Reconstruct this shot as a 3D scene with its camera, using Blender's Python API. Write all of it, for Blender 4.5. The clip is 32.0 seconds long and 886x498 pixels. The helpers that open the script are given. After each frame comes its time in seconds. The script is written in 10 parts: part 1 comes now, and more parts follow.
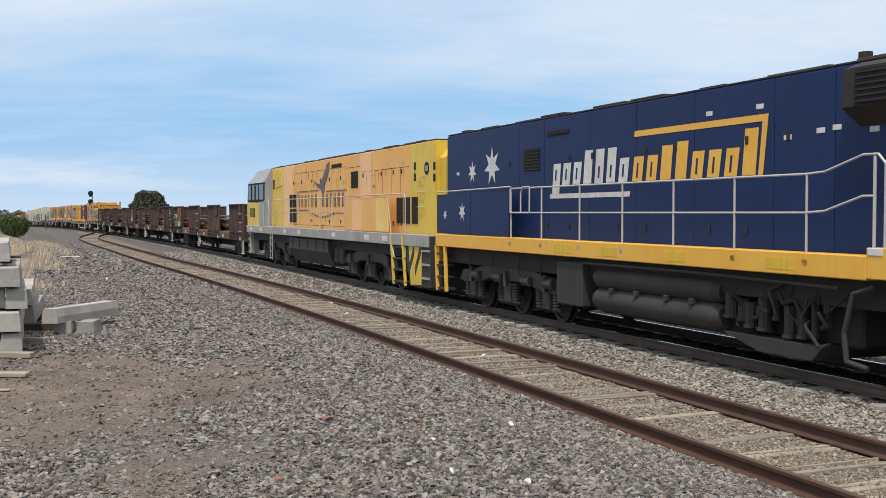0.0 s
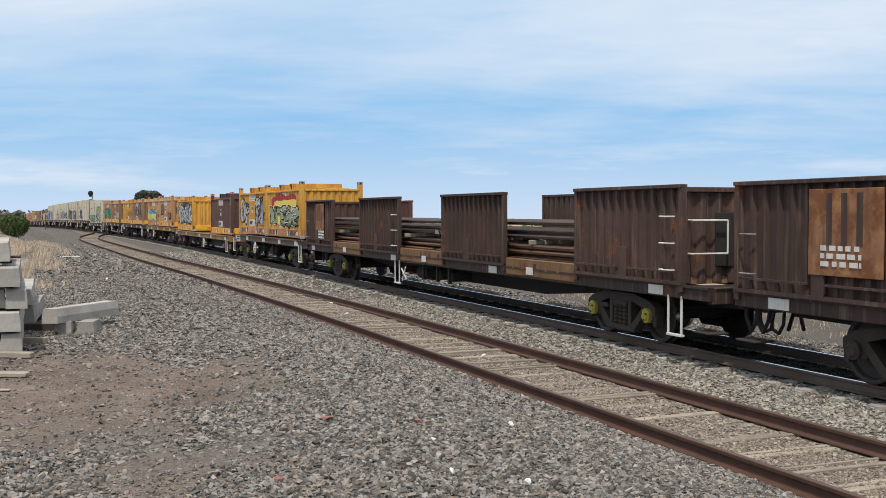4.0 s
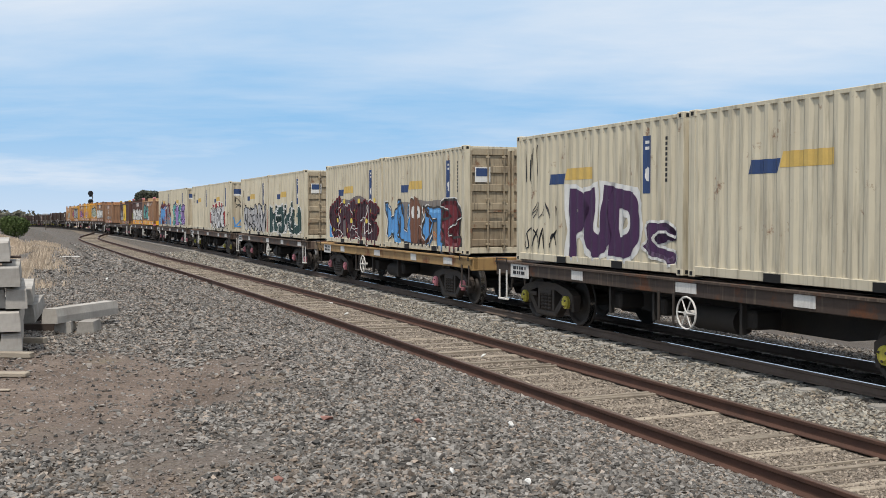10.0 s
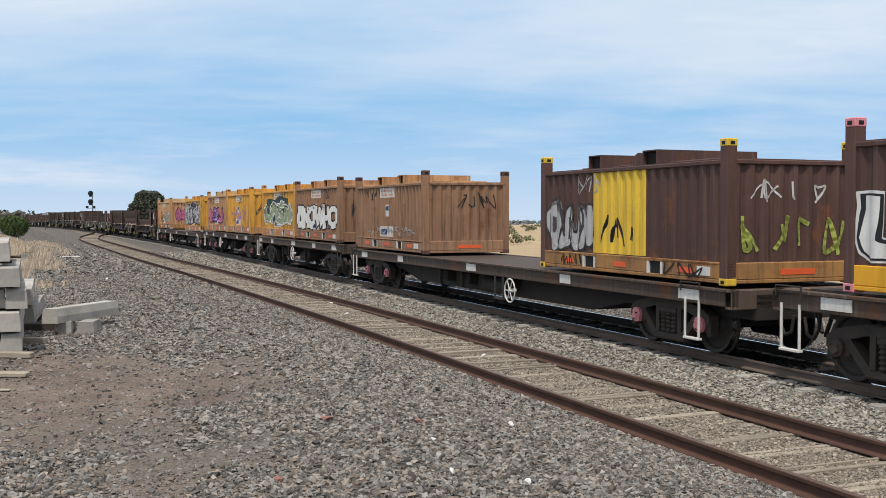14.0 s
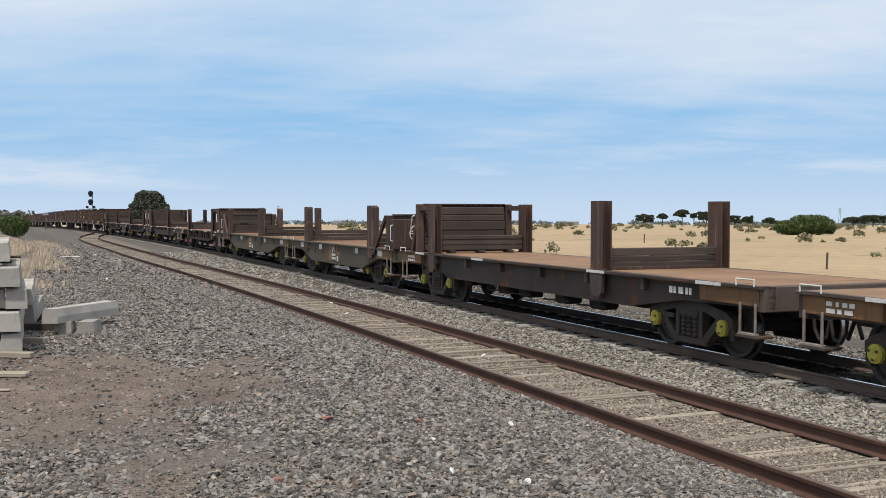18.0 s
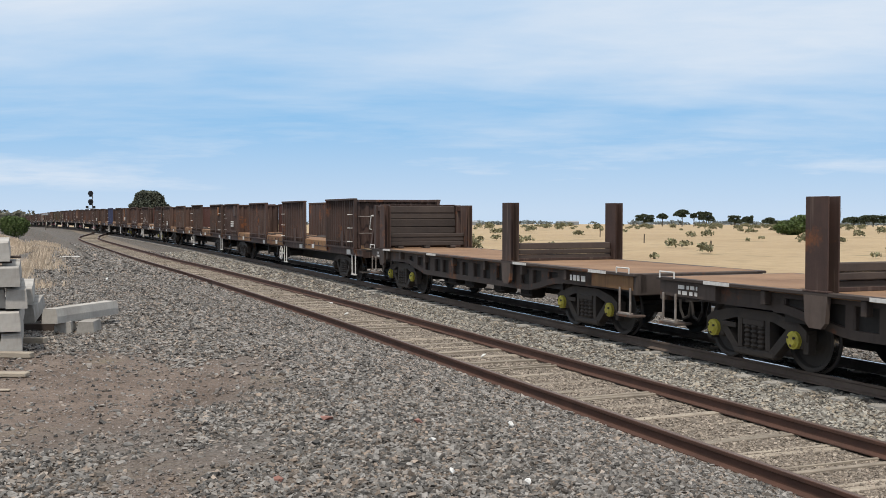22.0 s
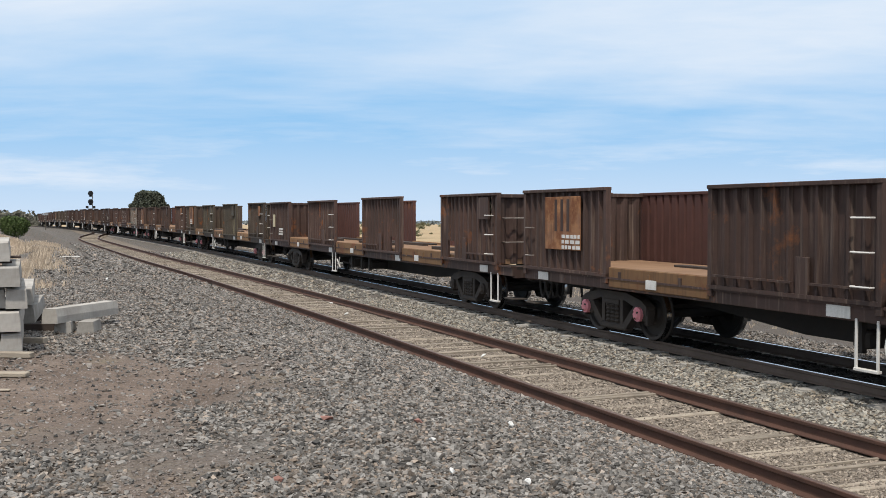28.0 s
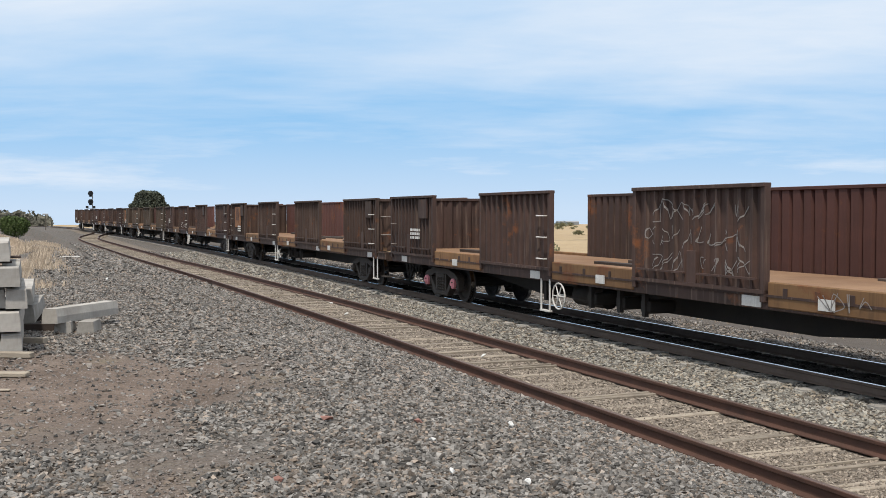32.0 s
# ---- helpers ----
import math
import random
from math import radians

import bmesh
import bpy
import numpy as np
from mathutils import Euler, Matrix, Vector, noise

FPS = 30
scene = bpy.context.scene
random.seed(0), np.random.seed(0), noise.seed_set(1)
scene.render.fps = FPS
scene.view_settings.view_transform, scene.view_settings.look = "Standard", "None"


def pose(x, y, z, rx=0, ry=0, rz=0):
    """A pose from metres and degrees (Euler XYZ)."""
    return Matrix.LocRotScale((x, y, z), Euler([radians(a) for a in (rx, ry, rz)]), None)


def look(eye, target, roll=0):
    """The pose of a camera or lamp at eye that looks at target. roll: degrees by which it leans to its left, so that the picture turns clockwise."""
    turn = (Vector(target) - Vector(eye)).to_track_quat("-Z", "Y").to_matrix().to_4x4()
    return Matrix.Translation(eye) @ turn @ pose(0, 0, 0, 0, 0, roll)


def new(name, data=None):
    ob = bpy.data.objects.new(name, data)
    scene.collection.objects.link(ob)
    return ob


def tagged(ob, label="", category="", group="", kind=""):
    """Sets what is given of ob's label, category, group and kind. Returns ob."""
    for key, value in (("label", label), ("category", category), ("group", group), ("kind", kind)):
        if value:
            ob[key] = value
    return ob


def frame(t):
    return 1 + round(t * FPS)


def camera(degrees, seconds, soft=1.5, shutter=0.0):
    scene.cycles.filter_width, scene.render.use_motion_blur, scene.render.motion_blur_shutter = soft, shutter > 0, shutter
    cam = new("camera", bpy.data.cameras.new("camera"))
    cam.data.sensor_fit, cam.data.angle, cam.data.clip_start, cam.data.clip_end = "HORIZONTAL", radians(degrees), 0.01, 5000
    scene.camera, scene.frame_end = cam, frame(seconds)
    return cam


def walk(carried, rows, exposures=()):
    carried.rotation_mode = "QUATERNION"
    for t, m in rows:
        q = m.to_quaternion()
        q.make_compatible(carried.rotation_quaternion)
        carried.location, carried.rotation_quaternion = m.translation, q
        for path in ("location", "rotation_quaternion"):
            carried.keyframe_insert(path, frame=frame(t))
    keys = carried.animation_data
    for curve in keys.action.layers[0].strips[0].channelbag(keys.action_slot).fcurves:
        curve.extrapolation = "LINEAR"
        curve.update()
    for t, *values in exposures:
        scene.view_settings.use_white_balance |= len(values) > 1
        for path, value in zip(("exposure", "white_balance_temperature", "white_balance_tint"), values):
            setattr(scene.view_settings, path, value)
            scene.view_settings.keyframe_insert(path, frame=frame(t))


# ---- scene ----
# Camera on a tripod-like stand beside the siding; x right, y ahead, rail tops at z = 0.
cam = camera(45.47, 32.0, soft=0.85)
EYE = (0.0, 0.0, 2.2)
walk(cam, [(t, pose(*EYE, 90 - 1.971, 0, 0)) for t in (0.0, 32.0)], exposures=[(0.0, 0.0), (6.0, -0.03), (17.0, -0.04), (18.0, -0.08), (24.0, -0.03), (28.0, 0.03), (32.0, 0.03)])

# Daylight: thin high cloud, soft sun from behind the camera's left shoulder.
SUN_EL, SUN_AZ = radians(63), radians(192)   # azimuth clockwise from +y
world = bpy.data.worlds.new("world")
scene.world = world
world.use_nodes = True
sun = new("sun", bpy.data.lights.new("sun", "SUN"))
sun.data.energy, sun.data.angle, sun.data.color = 3.45, radians(3), (1.0, 0.935, 0.845)
sun.matrix_world = look((math.sin(SUN_AZ) * 50, math.cos(SUN_AZ) * 50, 50 * math.tan(SUN_EL)), (0, 0, 0))


def sky_nodes():
    nt = world.node_tree
    nt.nodes.clear()
    n, l = nt.nodes.new, nt.links.new
    out, bg = n("ShaderNodeOutputWorld"), n("ShaderNodeBackground")
    sky = n("ShaderNodeTexSky")
    sky.sky_type, sky.sun_disc = "NISHITA", False
    sky.sun_elevation, sky.sun_rotation = SUN_EL, SUN_AZ
    sky.air_density, sky.dust_density, sky.ozone_density = 1.0, 1.2, 1.3
    co = n("ShaderNodeTexCoord")
    sep = n("ShaderNodeSeparateXYZ")
    l(co.outputs["Generated"], sep.inputs[0])

    def mth(op, a, b=None, clamp=False):
        m = n("ShaderNodeMath")
        m.operation, m.use_clamp = op, clamp
        for i, v in enumerate((a, b)):
            if v is None:
                continue
            if isinstance(v, (int, float)):
                m.inputs[i].default_value = v
            else:
                l(v, m.inputs[i])
        return m.outputs[0]
    up = mth("MAXIMUM", sep.outputs["Z"], 0.0)
    # cloud layer on a flat ceiling, stretched towards the skyline
    den = mth("ADD", up, 0.12)
    px, py = mth("DIVIDE", sep.outputs["X"], den), mth("DIVIDE", sep.outputs["Y"], den)
    comb = n("ShaderNodeCombineXYZ")
    l(px, comb.inputs[0]), l(py, comb.inputs[1])

    def cloud(scale, seed, stretch, rot, detail=7.0):
        mp = n("ShaderNodeMapping")
        mp.inputs["Location"].default_value = (seed, seed * 0.7, 0)
        mp.inputs["Rotation"].default_value = (0, 0, radians(rot))
        mp.inputs["Scale"].default_value = (1.0, stretch, 1)
        l(comb.outputs[0], mp.inputs[0])
        t = n("ShaderNodeTexNoise")
        t.inputs["Scale"].default_value, t.inputs["Detail"].default_value = scale, detail
        t.inputs["Roughness"].default_value, t.inputs["Distortion"].default_value = 0.55, 0.25
        l(mp.outputs[0], t.inputs["Vector"])
        return t.outputs["Fac"]
    a = cloud(0.42, 3.1, 1.5, 8)
    b = cloud(1.5, 7.7, 2.0, -6)
    mix = mth("ADD", mth("MULTIPLY", a, 0.75), mth("MULTIPLY", b, 0.25))
    ramp = n("ShaderNodeMapRange")
    ramp.inputs["From Min"].default_value, ramp.inputs["From Max"].default_value = 0.40, 0.80
    l(mth("ADD", mix, mth("MULTIPLY", mth("SUBTRACT", up, 0.10), 1.7)), ramp.inputs["Value"])
    veil = mth("ADD", mth("MULTIPLY", ramp.outputs[0], 0.88), 0.02, True)
    # milky band at the skyline
    hz = n("ShaderNodeMapRange")
    hz.inputs["From Min"].default_value, hz.inputs["From Max"].default_value = 0.0, 0.085
    hz.inputs["To Min"].default_value, hz.inputs["To Max"].default_value = 0.55, 0.0
    l(up, hz.inputs["Value"])
    veil = mth("MAXIMUM", veil, hz.outputs[0], True)
    # torn low cloud banks a little above the skyline
    low = n("ShaderNodeCombineXYZ")
    l(mth("MULTIPLY", mth("DIVIDE", sep.outputs["X"], mth("ADD", mth("ABSOLUTE", sep.outputs["Y"]), 0.3)), 3.2), low.inputs[0])
    l(mth("MULTIPLY", up, 19.0), low.inputs[1])
    t3 = n("ShaderNodeTexNoise")
    t3.inputs["Scale"].default_value, t3.inputs["Detail"].default_value, t3.inputs["Roughness"].default_value = 1.0, 8.0, 0.6
    l(low.outputs[0], t3.inputs["Vector"])
    bank = n("ShaderNodeMapRange")
    bank.inputs["From Min"].default_value, bank.inputs["From Max"].default_value = 0.43, 0.62
    l(t3.outputs["Fac"], bank.inputs["Value"])
    band = mth("MULTIPLY", mth("MULTIPLY", up, 34.0, True), mth("SUBTRACT", 1.35, mth("MULTIPLY", up, 11.0), True), True)
    veil = mth("MAXIMUM", veil, mth("MULTIPLY", mth("MULTIPLY", bank.outputs[0], band), 0.7), True)
    mixc = n("ShaderNodeMix")
    mixc.data_type = "RGBA"
    l(veil, mixc.inputs[0])
    blue = n("ShaderNodeMix")     # clear air between the clouds: the sky's own blue, lifted by haze
    blue.data_type = "RGBA"
    blue.inputs[0].default_value = 0.95
    l(sky.outputs[0], blue.inputs[6])
    blue.inputs[7].default_value = (2.75, 5.4, 8.5, 1)
    l(blue.outputs[2], mixc.inputs[6])
    mixc.inputs[7].default_value = (8.0, 8.45, 9.1, 1)
    l(mixc.outputs[2], bg.inputs[0])
    bg.inputs[1].default_value = 0.105
    l(bg.outputs[0], out.inputs[0])


sky_nodes()
# ---- materials ----
def mat(name, col, rough=0.7, metal=0.0, col2=None, scale=3.0, amount=0.5, bump=0.0, bscale=40.0, rnd=0.0, island=False,
        rust=0.0, rust_scale=1.2, streak=0.0, spec=0.4, detail=6.0, emit=None, dist=0.02, wear=None, tint=None):
    """One procedural surface: two-scale colour change, optional rust blotches, vertical dirt streaks, fine bump and change from piece to piece."""
    m = bpy.data.materials.new(name)
    m.use_nodes = True
    nt = m.node_tree
    n, l = nt.nodes.new, nt.links.new
    p = nt.nodes["Principled BSDF"]
    p.inputs["Roughness"].default_value, p.inputs["Metallic"].default_value = rough, metal
    p.inputs["Specular IOR Level"].default_value = spec
    co = n("ShaderNodeTexCoord")

    def noise_(sc, vec=None, det=detail, rg=0.6):
        t = n("ShaderNodeTexNoise")
        t.inputs["Scale"].default_value, t.inputs["Detail"].default_value, t.inputs["Roughness"].default_value = sc, det, rg
        l(vec or co.outputs["Object"], t.inputs["Vector"])
        return t.outputs["Fac"]

    def rng(v, a, b, c=0.0, d=1.0):
        r = n("ShaderNodeMapRange")
        for k, x in zip(("From Min", "From Max", "To Min", "To Max"), (a, b, c, d)):
            r.inputs[k].default_value = x
        l(v, r.inputs["Value"])
        return r.outputs[0]

    def mixc(f, a, b, mode="MIX"):
        x = n("ShaderNodeMix")
        x.data_type, x.blend_type = "RGBA", mode
        for i, v in ((0, f), (6, a), (7, b)):
            if isinstance(v, (int, float)):
                x.inputs[i].default_value = v
            elif isinstance(v, tuple):
                x.inputs[i].default_value = (*v[:3], 1)
            else:
                l(v, x.inputs[i])
        return x.outputs[2]
    c2 = col2 or tuple(c * 0.7 for c in col)
    c = mixc(rng(noise_(scale), 0.35, 0.65), col, tuple(a * (1 - amount) + b * amount for a, b in zip(col, c2)))
    c = mixc(rng(noise_(scale * 9), 0.3, 0.7, 0.0, 0.35), c, c2)
    if streak:
        mp = n("ShaderNodeMapping")
        mp.inputs["Scale"].default_value = (7, 7, 0.5)
        l(co.outputs["Object"], mp.inputs[0])
        c = mixc(rng(noise_(1.6, mp.outputs[0], 5), 0.5, 0.75, 0.0, streak), c, (0.035, 0.022, 0.015))
    if wear:
        mp = n("ShaderNodeMapping")
        mp.inputs["Scale"].default_value, mp.inputs["Location"].default_value = (9, 9, 0.45), (3, 1, 2)
        l(co.outputs["Object"], mp.inputs[0])
        c = mixc(rng(noise_(1.3, mp.outputs[0], 6), 0.55, 0.72, 0.0, wear[1]), c, wear[0])
    if rust:
        f = rng(noise_(rust_scale, None, 9, 0.68), 0.62 - rust * 0.25, 0.70 - rust * 0.18)
        c = mixc(f, c, mixc(noise_(14.0), (0.10, 0.035, 0.015), (0.23, 0.085, 0.03)))
    if rnd or island:
        if island:
            r = n("ShaderNodeNewGeometry").outputs["Random Per Island"]
        else:
            r = n("ShaderNodeObjectInfo").outputs["Random"]
        hv = n("ShaderNodeHueSaturation")
        l(rng(r, 0, 1, 1 - rnd, 1 + rnd), hv.inputs["Value"])
        l(c, hv.inputs["Color"])
        c = hv.outputs[0]
        if tint:
            fr = n("ShaderNodeMath")
            fr.operation = "FRACT"
            ml = n("ShaderNodeMath")
            ml.operation = "MULTIPLY"
            ml.inputs[1].default_value = 17.3
            l(r, ml.inputs[0]), l(ml.outputs[0], fr.inputs[0])
            c = mixc(rng(fr.outputs[0], 0.55, 1.0, 0.0, 0.85), c, tint, "MULTIPLY")
    l(c, p.inputs["Base Color"])
    if bump:
        b = n("ShaderNodeBump")
        b.inputs["Strength"].default_value, b.inputs["Distance"].default_value = bump, dist
        l(noise_(bscale), b.inputs["Height"])
        l(b.outputs[0], p.inputs["Normal"])
    if emit:
        p.inputs["Emission Color"].default_value, p.inputs["Emission Strength"].default_value = (*emit[0], 1), emit[1]
    return m


M_BROWN = mat("old_brown_paint", (0.082, 0.044, 0.034), 0.75, 0, (0.035, 0.022, 0.018), 0.8, 0.8, 0.12, 30, 0.22, rust=0.16, streak=0.6, wear=((0.20, 0.145, 0.11), 0.55))
M_BROWN2 = mat("brown_wagon_grey", (0.090, 0.052, 0.039), 0.8, 0, (0.045, 0.027, 0.020), 0.8, 0.8, 0.12, 30, 0.25, rust=0.14, streak=0.55, wear=((0.21, 0.155, 0.12), 0.55))
M_BROWN3 = mat("mossy_brown_paint", (0.090, 0.060, 0.044), 0.8, 0, (0.042, 0.034, 0.024), 0.8, 0.8, 0.12, 30, 0.2, rust=0.12, streak=0.55, wear=((0.23, 0.19, 0.14), 0.6))
M_PALEP = mat("flaking_pale_paint", (0.32, 0.29, 0.25), 0.85, 0, (0.12, 0.08, 0.06), 2.5, 1.0, 0.1, 30, rust=0.35, rust_scale=2.0, streak=0.6)
M_MOSSY = mat("mossy_streaked_paint", (0.080, 0.062, 0.042), 0.8, 0, (0.045, 0.036, 0.026), 0.8, 0.8, 0.12, 30, 0.1, rust=0.10, streak=0.5, wear=((0.26, 0.23, 0.15), 0.75))
M_NAVY = mat("faded_navy_panel", (0.045, 0.055, 0.12), 0.75, 0, (0.03, 0.035, 0.07), 1.0, 0.7, streak=0.4)
M_MAROON = mat("maroon_rust_inner_paint", (0.115, 0.046, 0.036), 0.8, 0, (0.070, 0.030, 0.025), 0.8, 0.8, 0.12, 30, 0.2, rust=0.15, streak=0.35)
M_FLOOR = mat("rusty_steel_deck", (0.275, 0.165, 0.092), 0.9, 0, (0.165, 0.092, 0.052), 1.0, 0.8, 0.2, 25)
M_SIDE = mat("ochre_side_beam", (0.25, 0.138, 0.058), 0.75, 0, (0.14, 0.068, 0.030), 0.7, 0.7, 0.1, 30, 0.2, rust=0.25, streak=0.5)
M_DARK = mat("grimy_underframe", (0.018, 0.016, 0.015), 0.8, 0, (0.035, 0.028, 0.022), 2.0, 0.6, 0.15, 25)
M_BOGIE = mat("bogie_grime", (0.030, 0.026, 0.023), 0.75, 0.1, (0.062, 0.047, 0.037), 3.0, 0.7, 0.2, 30)
M_WHEEL = mat("wheel_steel", (0.030, 0.027, 0.025), 0.65, 0.2, (0.055, 0.045, 0.038), 4.0, 0.6)
M_TREAD = mat("polished_tread", (0.45, 0.44, 0.43), 0.25, 1.0)
M_PINK = mat("pink_axle_cap", (0.74, 0.27, 0.31), 0.6, 0, (0.52, 0.19, 0.20), 6, 0.6, streak=0.15)
M_YCAP = mat("yellow_axle_cap", (0.50, 0.45, 0.05), 0.6, 0, (0.25, 0.2, 0.04), 6, 0.6, streak=0.3)
M_WHITE = mat("white_paint", (0.72, 0.70, 0.66), 0.6, 0, (0.45, 0.42, 0.38), 5, 0.5, streak=0.25)
M_WORN = mat("worn_grey_paint", (0.30, 0.27, 0.24), 0.7, 0, (0.12, 0.09, 0.075), 5, 0.8, streak=0.3)
M_FLATSILL = mat("flat_wagon_sill", (0.085, 0.062, 0.050), 0.75, 0, (0.045, 0.033, 0.028), 1.0, 0.7, 0.1, 30, 0.3, rust=0.2, streak=0.5)
M_CSILL = mat("worn_container_wagon_sill", (0.120, 0.080, 0.058), 0.75, 0, (0.060, 0.042, 0.034), 0.9, 0.8, 0.1, 30, 0.3, rust=0.25, streak=0.45, wear=((0.36, 0.29, 0.20), 0.45))
M_RUSTSILL = mat("rust_red_wagon_sill", (0.105, 0.058, 0.042), 0.75, 0, (0.055, 0.034, 0.027), 1.0, 0.7, 0.1, 30, 0.2, rust=0.25, streak=0.5)
M_YSILL = mat("yellow_wagon_sill", (0.40, 0.25, 0.095), 0.75, 0, (0.22, 0.13, 0.06), 0.8, 0.7, 0.1, 30, 0.15, rust=0.28, streak=0.35)
M_OLIVE = mat("olive_wagon_sill", (0.095, 0.088, 0.055), 0.75, 0, (0.06, 0.045, 0.03), 0.8, 0.7, 0.1, 30, 0.15, rust=0.15, streak=0.5)
M_BEIGE = mat("beige_container_paint", (0.60, 0.54, 0.405), 0.6, 0, (0.50, 0.44, 0.325), 0.7, 0.6, 0.04, 40, 0.06, rust=0.03, rust_scale=1.8, streak=0.55, wear=((0.40, 0.33, 0.22), 0.3))
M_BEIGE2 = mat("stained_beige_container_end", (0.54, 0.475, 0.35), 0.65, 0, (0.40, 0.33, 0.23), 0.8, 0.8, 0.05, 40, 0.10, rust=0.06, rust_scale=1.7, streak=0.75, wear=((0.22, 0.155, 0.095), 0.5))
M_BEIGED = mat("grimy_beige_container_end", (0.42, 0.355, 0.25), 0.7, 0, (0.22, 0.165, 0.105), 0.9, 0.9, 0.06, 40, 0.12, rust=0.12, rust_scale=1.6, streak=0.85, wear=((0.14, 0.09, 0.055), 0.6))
M_BINY = mat("yellow_bin_paint", (0.62, 0.32, 0.045), 0.65, 0, (0.46, 0.22, 0.035), 0.8, 0.7, 0.06, 30, 0.12, rust=0.12, streak=0.75, wear=((0.20, 0.11, 0.035), 0.45))
M_BINO = mat("faded_orange_bin_paint", (0.48, 0.265, 0.125), 0.7, 0, (0.34, 0.17, 0.075), 0.8, 0.7, 0.06, 30, 0.12, rust=0.16, streak=0.75, wear=((0.56, 0.40, 0.25), 0.5))
M_BINT = mat("weathered_tan_bin_paint", (0.30, 0.165, 0.090), 0.75, 0, (0.20, 0.105, 0.06), 0.8, 0.7, 0.06, 30, 0.12, rust=0.18, streak=0.75, wear=((0.40, 0.27, 0.17), 0.5))
M_LIDC = mat("dusty_cream_lid_paint", (0.52, 0.375, 0.215), 0.8, 0, (0.40, 0.26, 0.14), 0.9, 0.7, 0.05, 30, 0.1, rust=0.08, streak=0.2)
M_BINB = mat("brown_bin_paint", (0.11, 0.052, 0.040), 0.65, 0, (0.06, 0.03, 0.024), 0.8, 0.7, 0.06, 30, 0.15, rust=0.14, streak=0.6, wear=((0.20, 0.12, 0.09), 0.4))
M_BASED = mat("dirty_ochre_bin_base", (0.42, 0.21, 0.06), 0.75, 0, (0.19, 0.10, 0.05), 1.6, 0.8, 0.06, 30, rust=0.35, streak=0.6)
M_BASEY = mat("yellow_bin_base", (0.80, 0.40, 0.02), 0.55, 0, (0.62, 0.29, 0.02), 1.2, 0.6, 0.05, 30, rust=0.10, streak=0.3)
M_LIGHTBOX = mat("bright_yellow_paint", (0.75, 0.50, 0.04), 0.6, 0, (0.55, 0.34, 0.04), 1.5, 0.6, streak=0.3)
M_BLACK = mat("black_void", (0.010, 0.009, 0.009), 0.8)
M_ORANGE = mat("orange_reflector", (0.80, 0.12, 0.03), 0.4)
M_BLUE = mat("loco_blue_paint", (0.009, 0.026, 0.098), 0.5, 0, (0.007, 0.019, 0.066), 0.7, 0.6, 0.02, 30, streak=0.10, spec=0.22)
M_LYEL = mat("loco_yellow_paint", (0.80, 0.46, 0.07), 0.5, 0, (0.74, 0.36, 0.04), 1.0, 0.7, streak=0.10)
M_PEACH = mat("faded_loco_yellow", (0.80, 0.44, 0.13), 0.55, 0, (0.72, 0.36, 0.09), 0.5, 0.7, 0.02, 30, rust=0.03, streak=0.07)
M_PINKY = mat("repainted_peach_panel", (0.86, 0.50, 0.24), 0.55, 0, (0.80, 0.45, 0.20), 0.7, 0.5, streak=0.05)
M_DRIP = mat("pale_paint_drip", (0.72, 0.62, 0.36), 0.6, 0, (0.60, 0.50, 0.28), 3.0, 0.6)
M_AMBER = mat("blotchy_amber_paint", (0.80, 0.42, 0.03), 0.5, 0, (0.82, 0.60, 0.22), 1.6, 1.0)
M_LEMON = mat("lemon_cab_paint", (0.74, 0.52, 0.06), 0.5, 0, (0.62, 0.40, 0.05), 1.0, 0.6, rust=0.02, streak=0.22)
M_GREY = mat("grey_cab_paint", (0.36, 0.36, 0.37), 0.5, 0, (0.26, 0.26, 0.26), 1.2, 0.6, streak=0.25)
M_LGREY = mat("pale_grey_frame", (0.40, 0.38, 0.35), 0.6, 0, (0.27, 0.25, 0.22), 1.2, 0.6, streak=0.35)
M_TANK = mat("dusty_grey_tank", (0.048, 0.045, 0.041), 0.75, 0, (0.026, 0.024, 0.022), 1.4, 0.6, 0.05, 20, streak=0.25)
M_LBOGIE = mat("dusty_locomotive_bogie", (0.070, 0.062, 0.053), 0.8, 0, (0.035, 0.031, 0.028), 1.8, 0.7, 0.1, 25, streak=0.3)
M_GLASS = mat("dark_cab_glass", (0.012, 0.013, 0.015), 0.12, 0, spec=0.35)
M_RAILR = mat("rusty_rail", (0.105, 0.052, 0.036), 0.75, 0.2, (0.065, 0.035, 0.026), 3, 0.7, 0.2, 60)
M_RAILHEAD = mat("brown_worn_rail_head", (0.17, 0.115, 0.09), 0.5, 0.5, (0.11, 0.07, 0.055), 4, 0.7, 0.1, 60)
M_RAILM = mat("dark_rail", (0.135, 0.105, 0.088), 0.85, 0.0, (0.085, 0.066, 0.055), 2.0, 0.6, 0.1, 30, spec=0.15)
M_SHINE = mat("polished_rail_head", (0.62, 0.62, 0.62), 0.18, 1.0)
M_TIMBER = mat("weathered_timber", (0.35, 0.30, 0.235), 0.9, 0, (0.20, 0.165, 0.13), 3.0, 0.8, 0.5, 45, 0.25)
M_CONC = mat("grey_concrete", (0.43, 0.405, 0.37), 0.9, 0, (0.25, 0.23, 0.205), 2.5, 0.75, 0.35, 60, 0.18, streak=0.2)
# Concrete colour takes in grease and the deep shade beneath the train.
M_OILSHADE = mat("grease_black_concrete", (0.013, 0.012, 0.011), 0.95, 0, (0.02, 0.018, 0.016), 4.0, 0.7, 0.3, 60, spec=0.08)
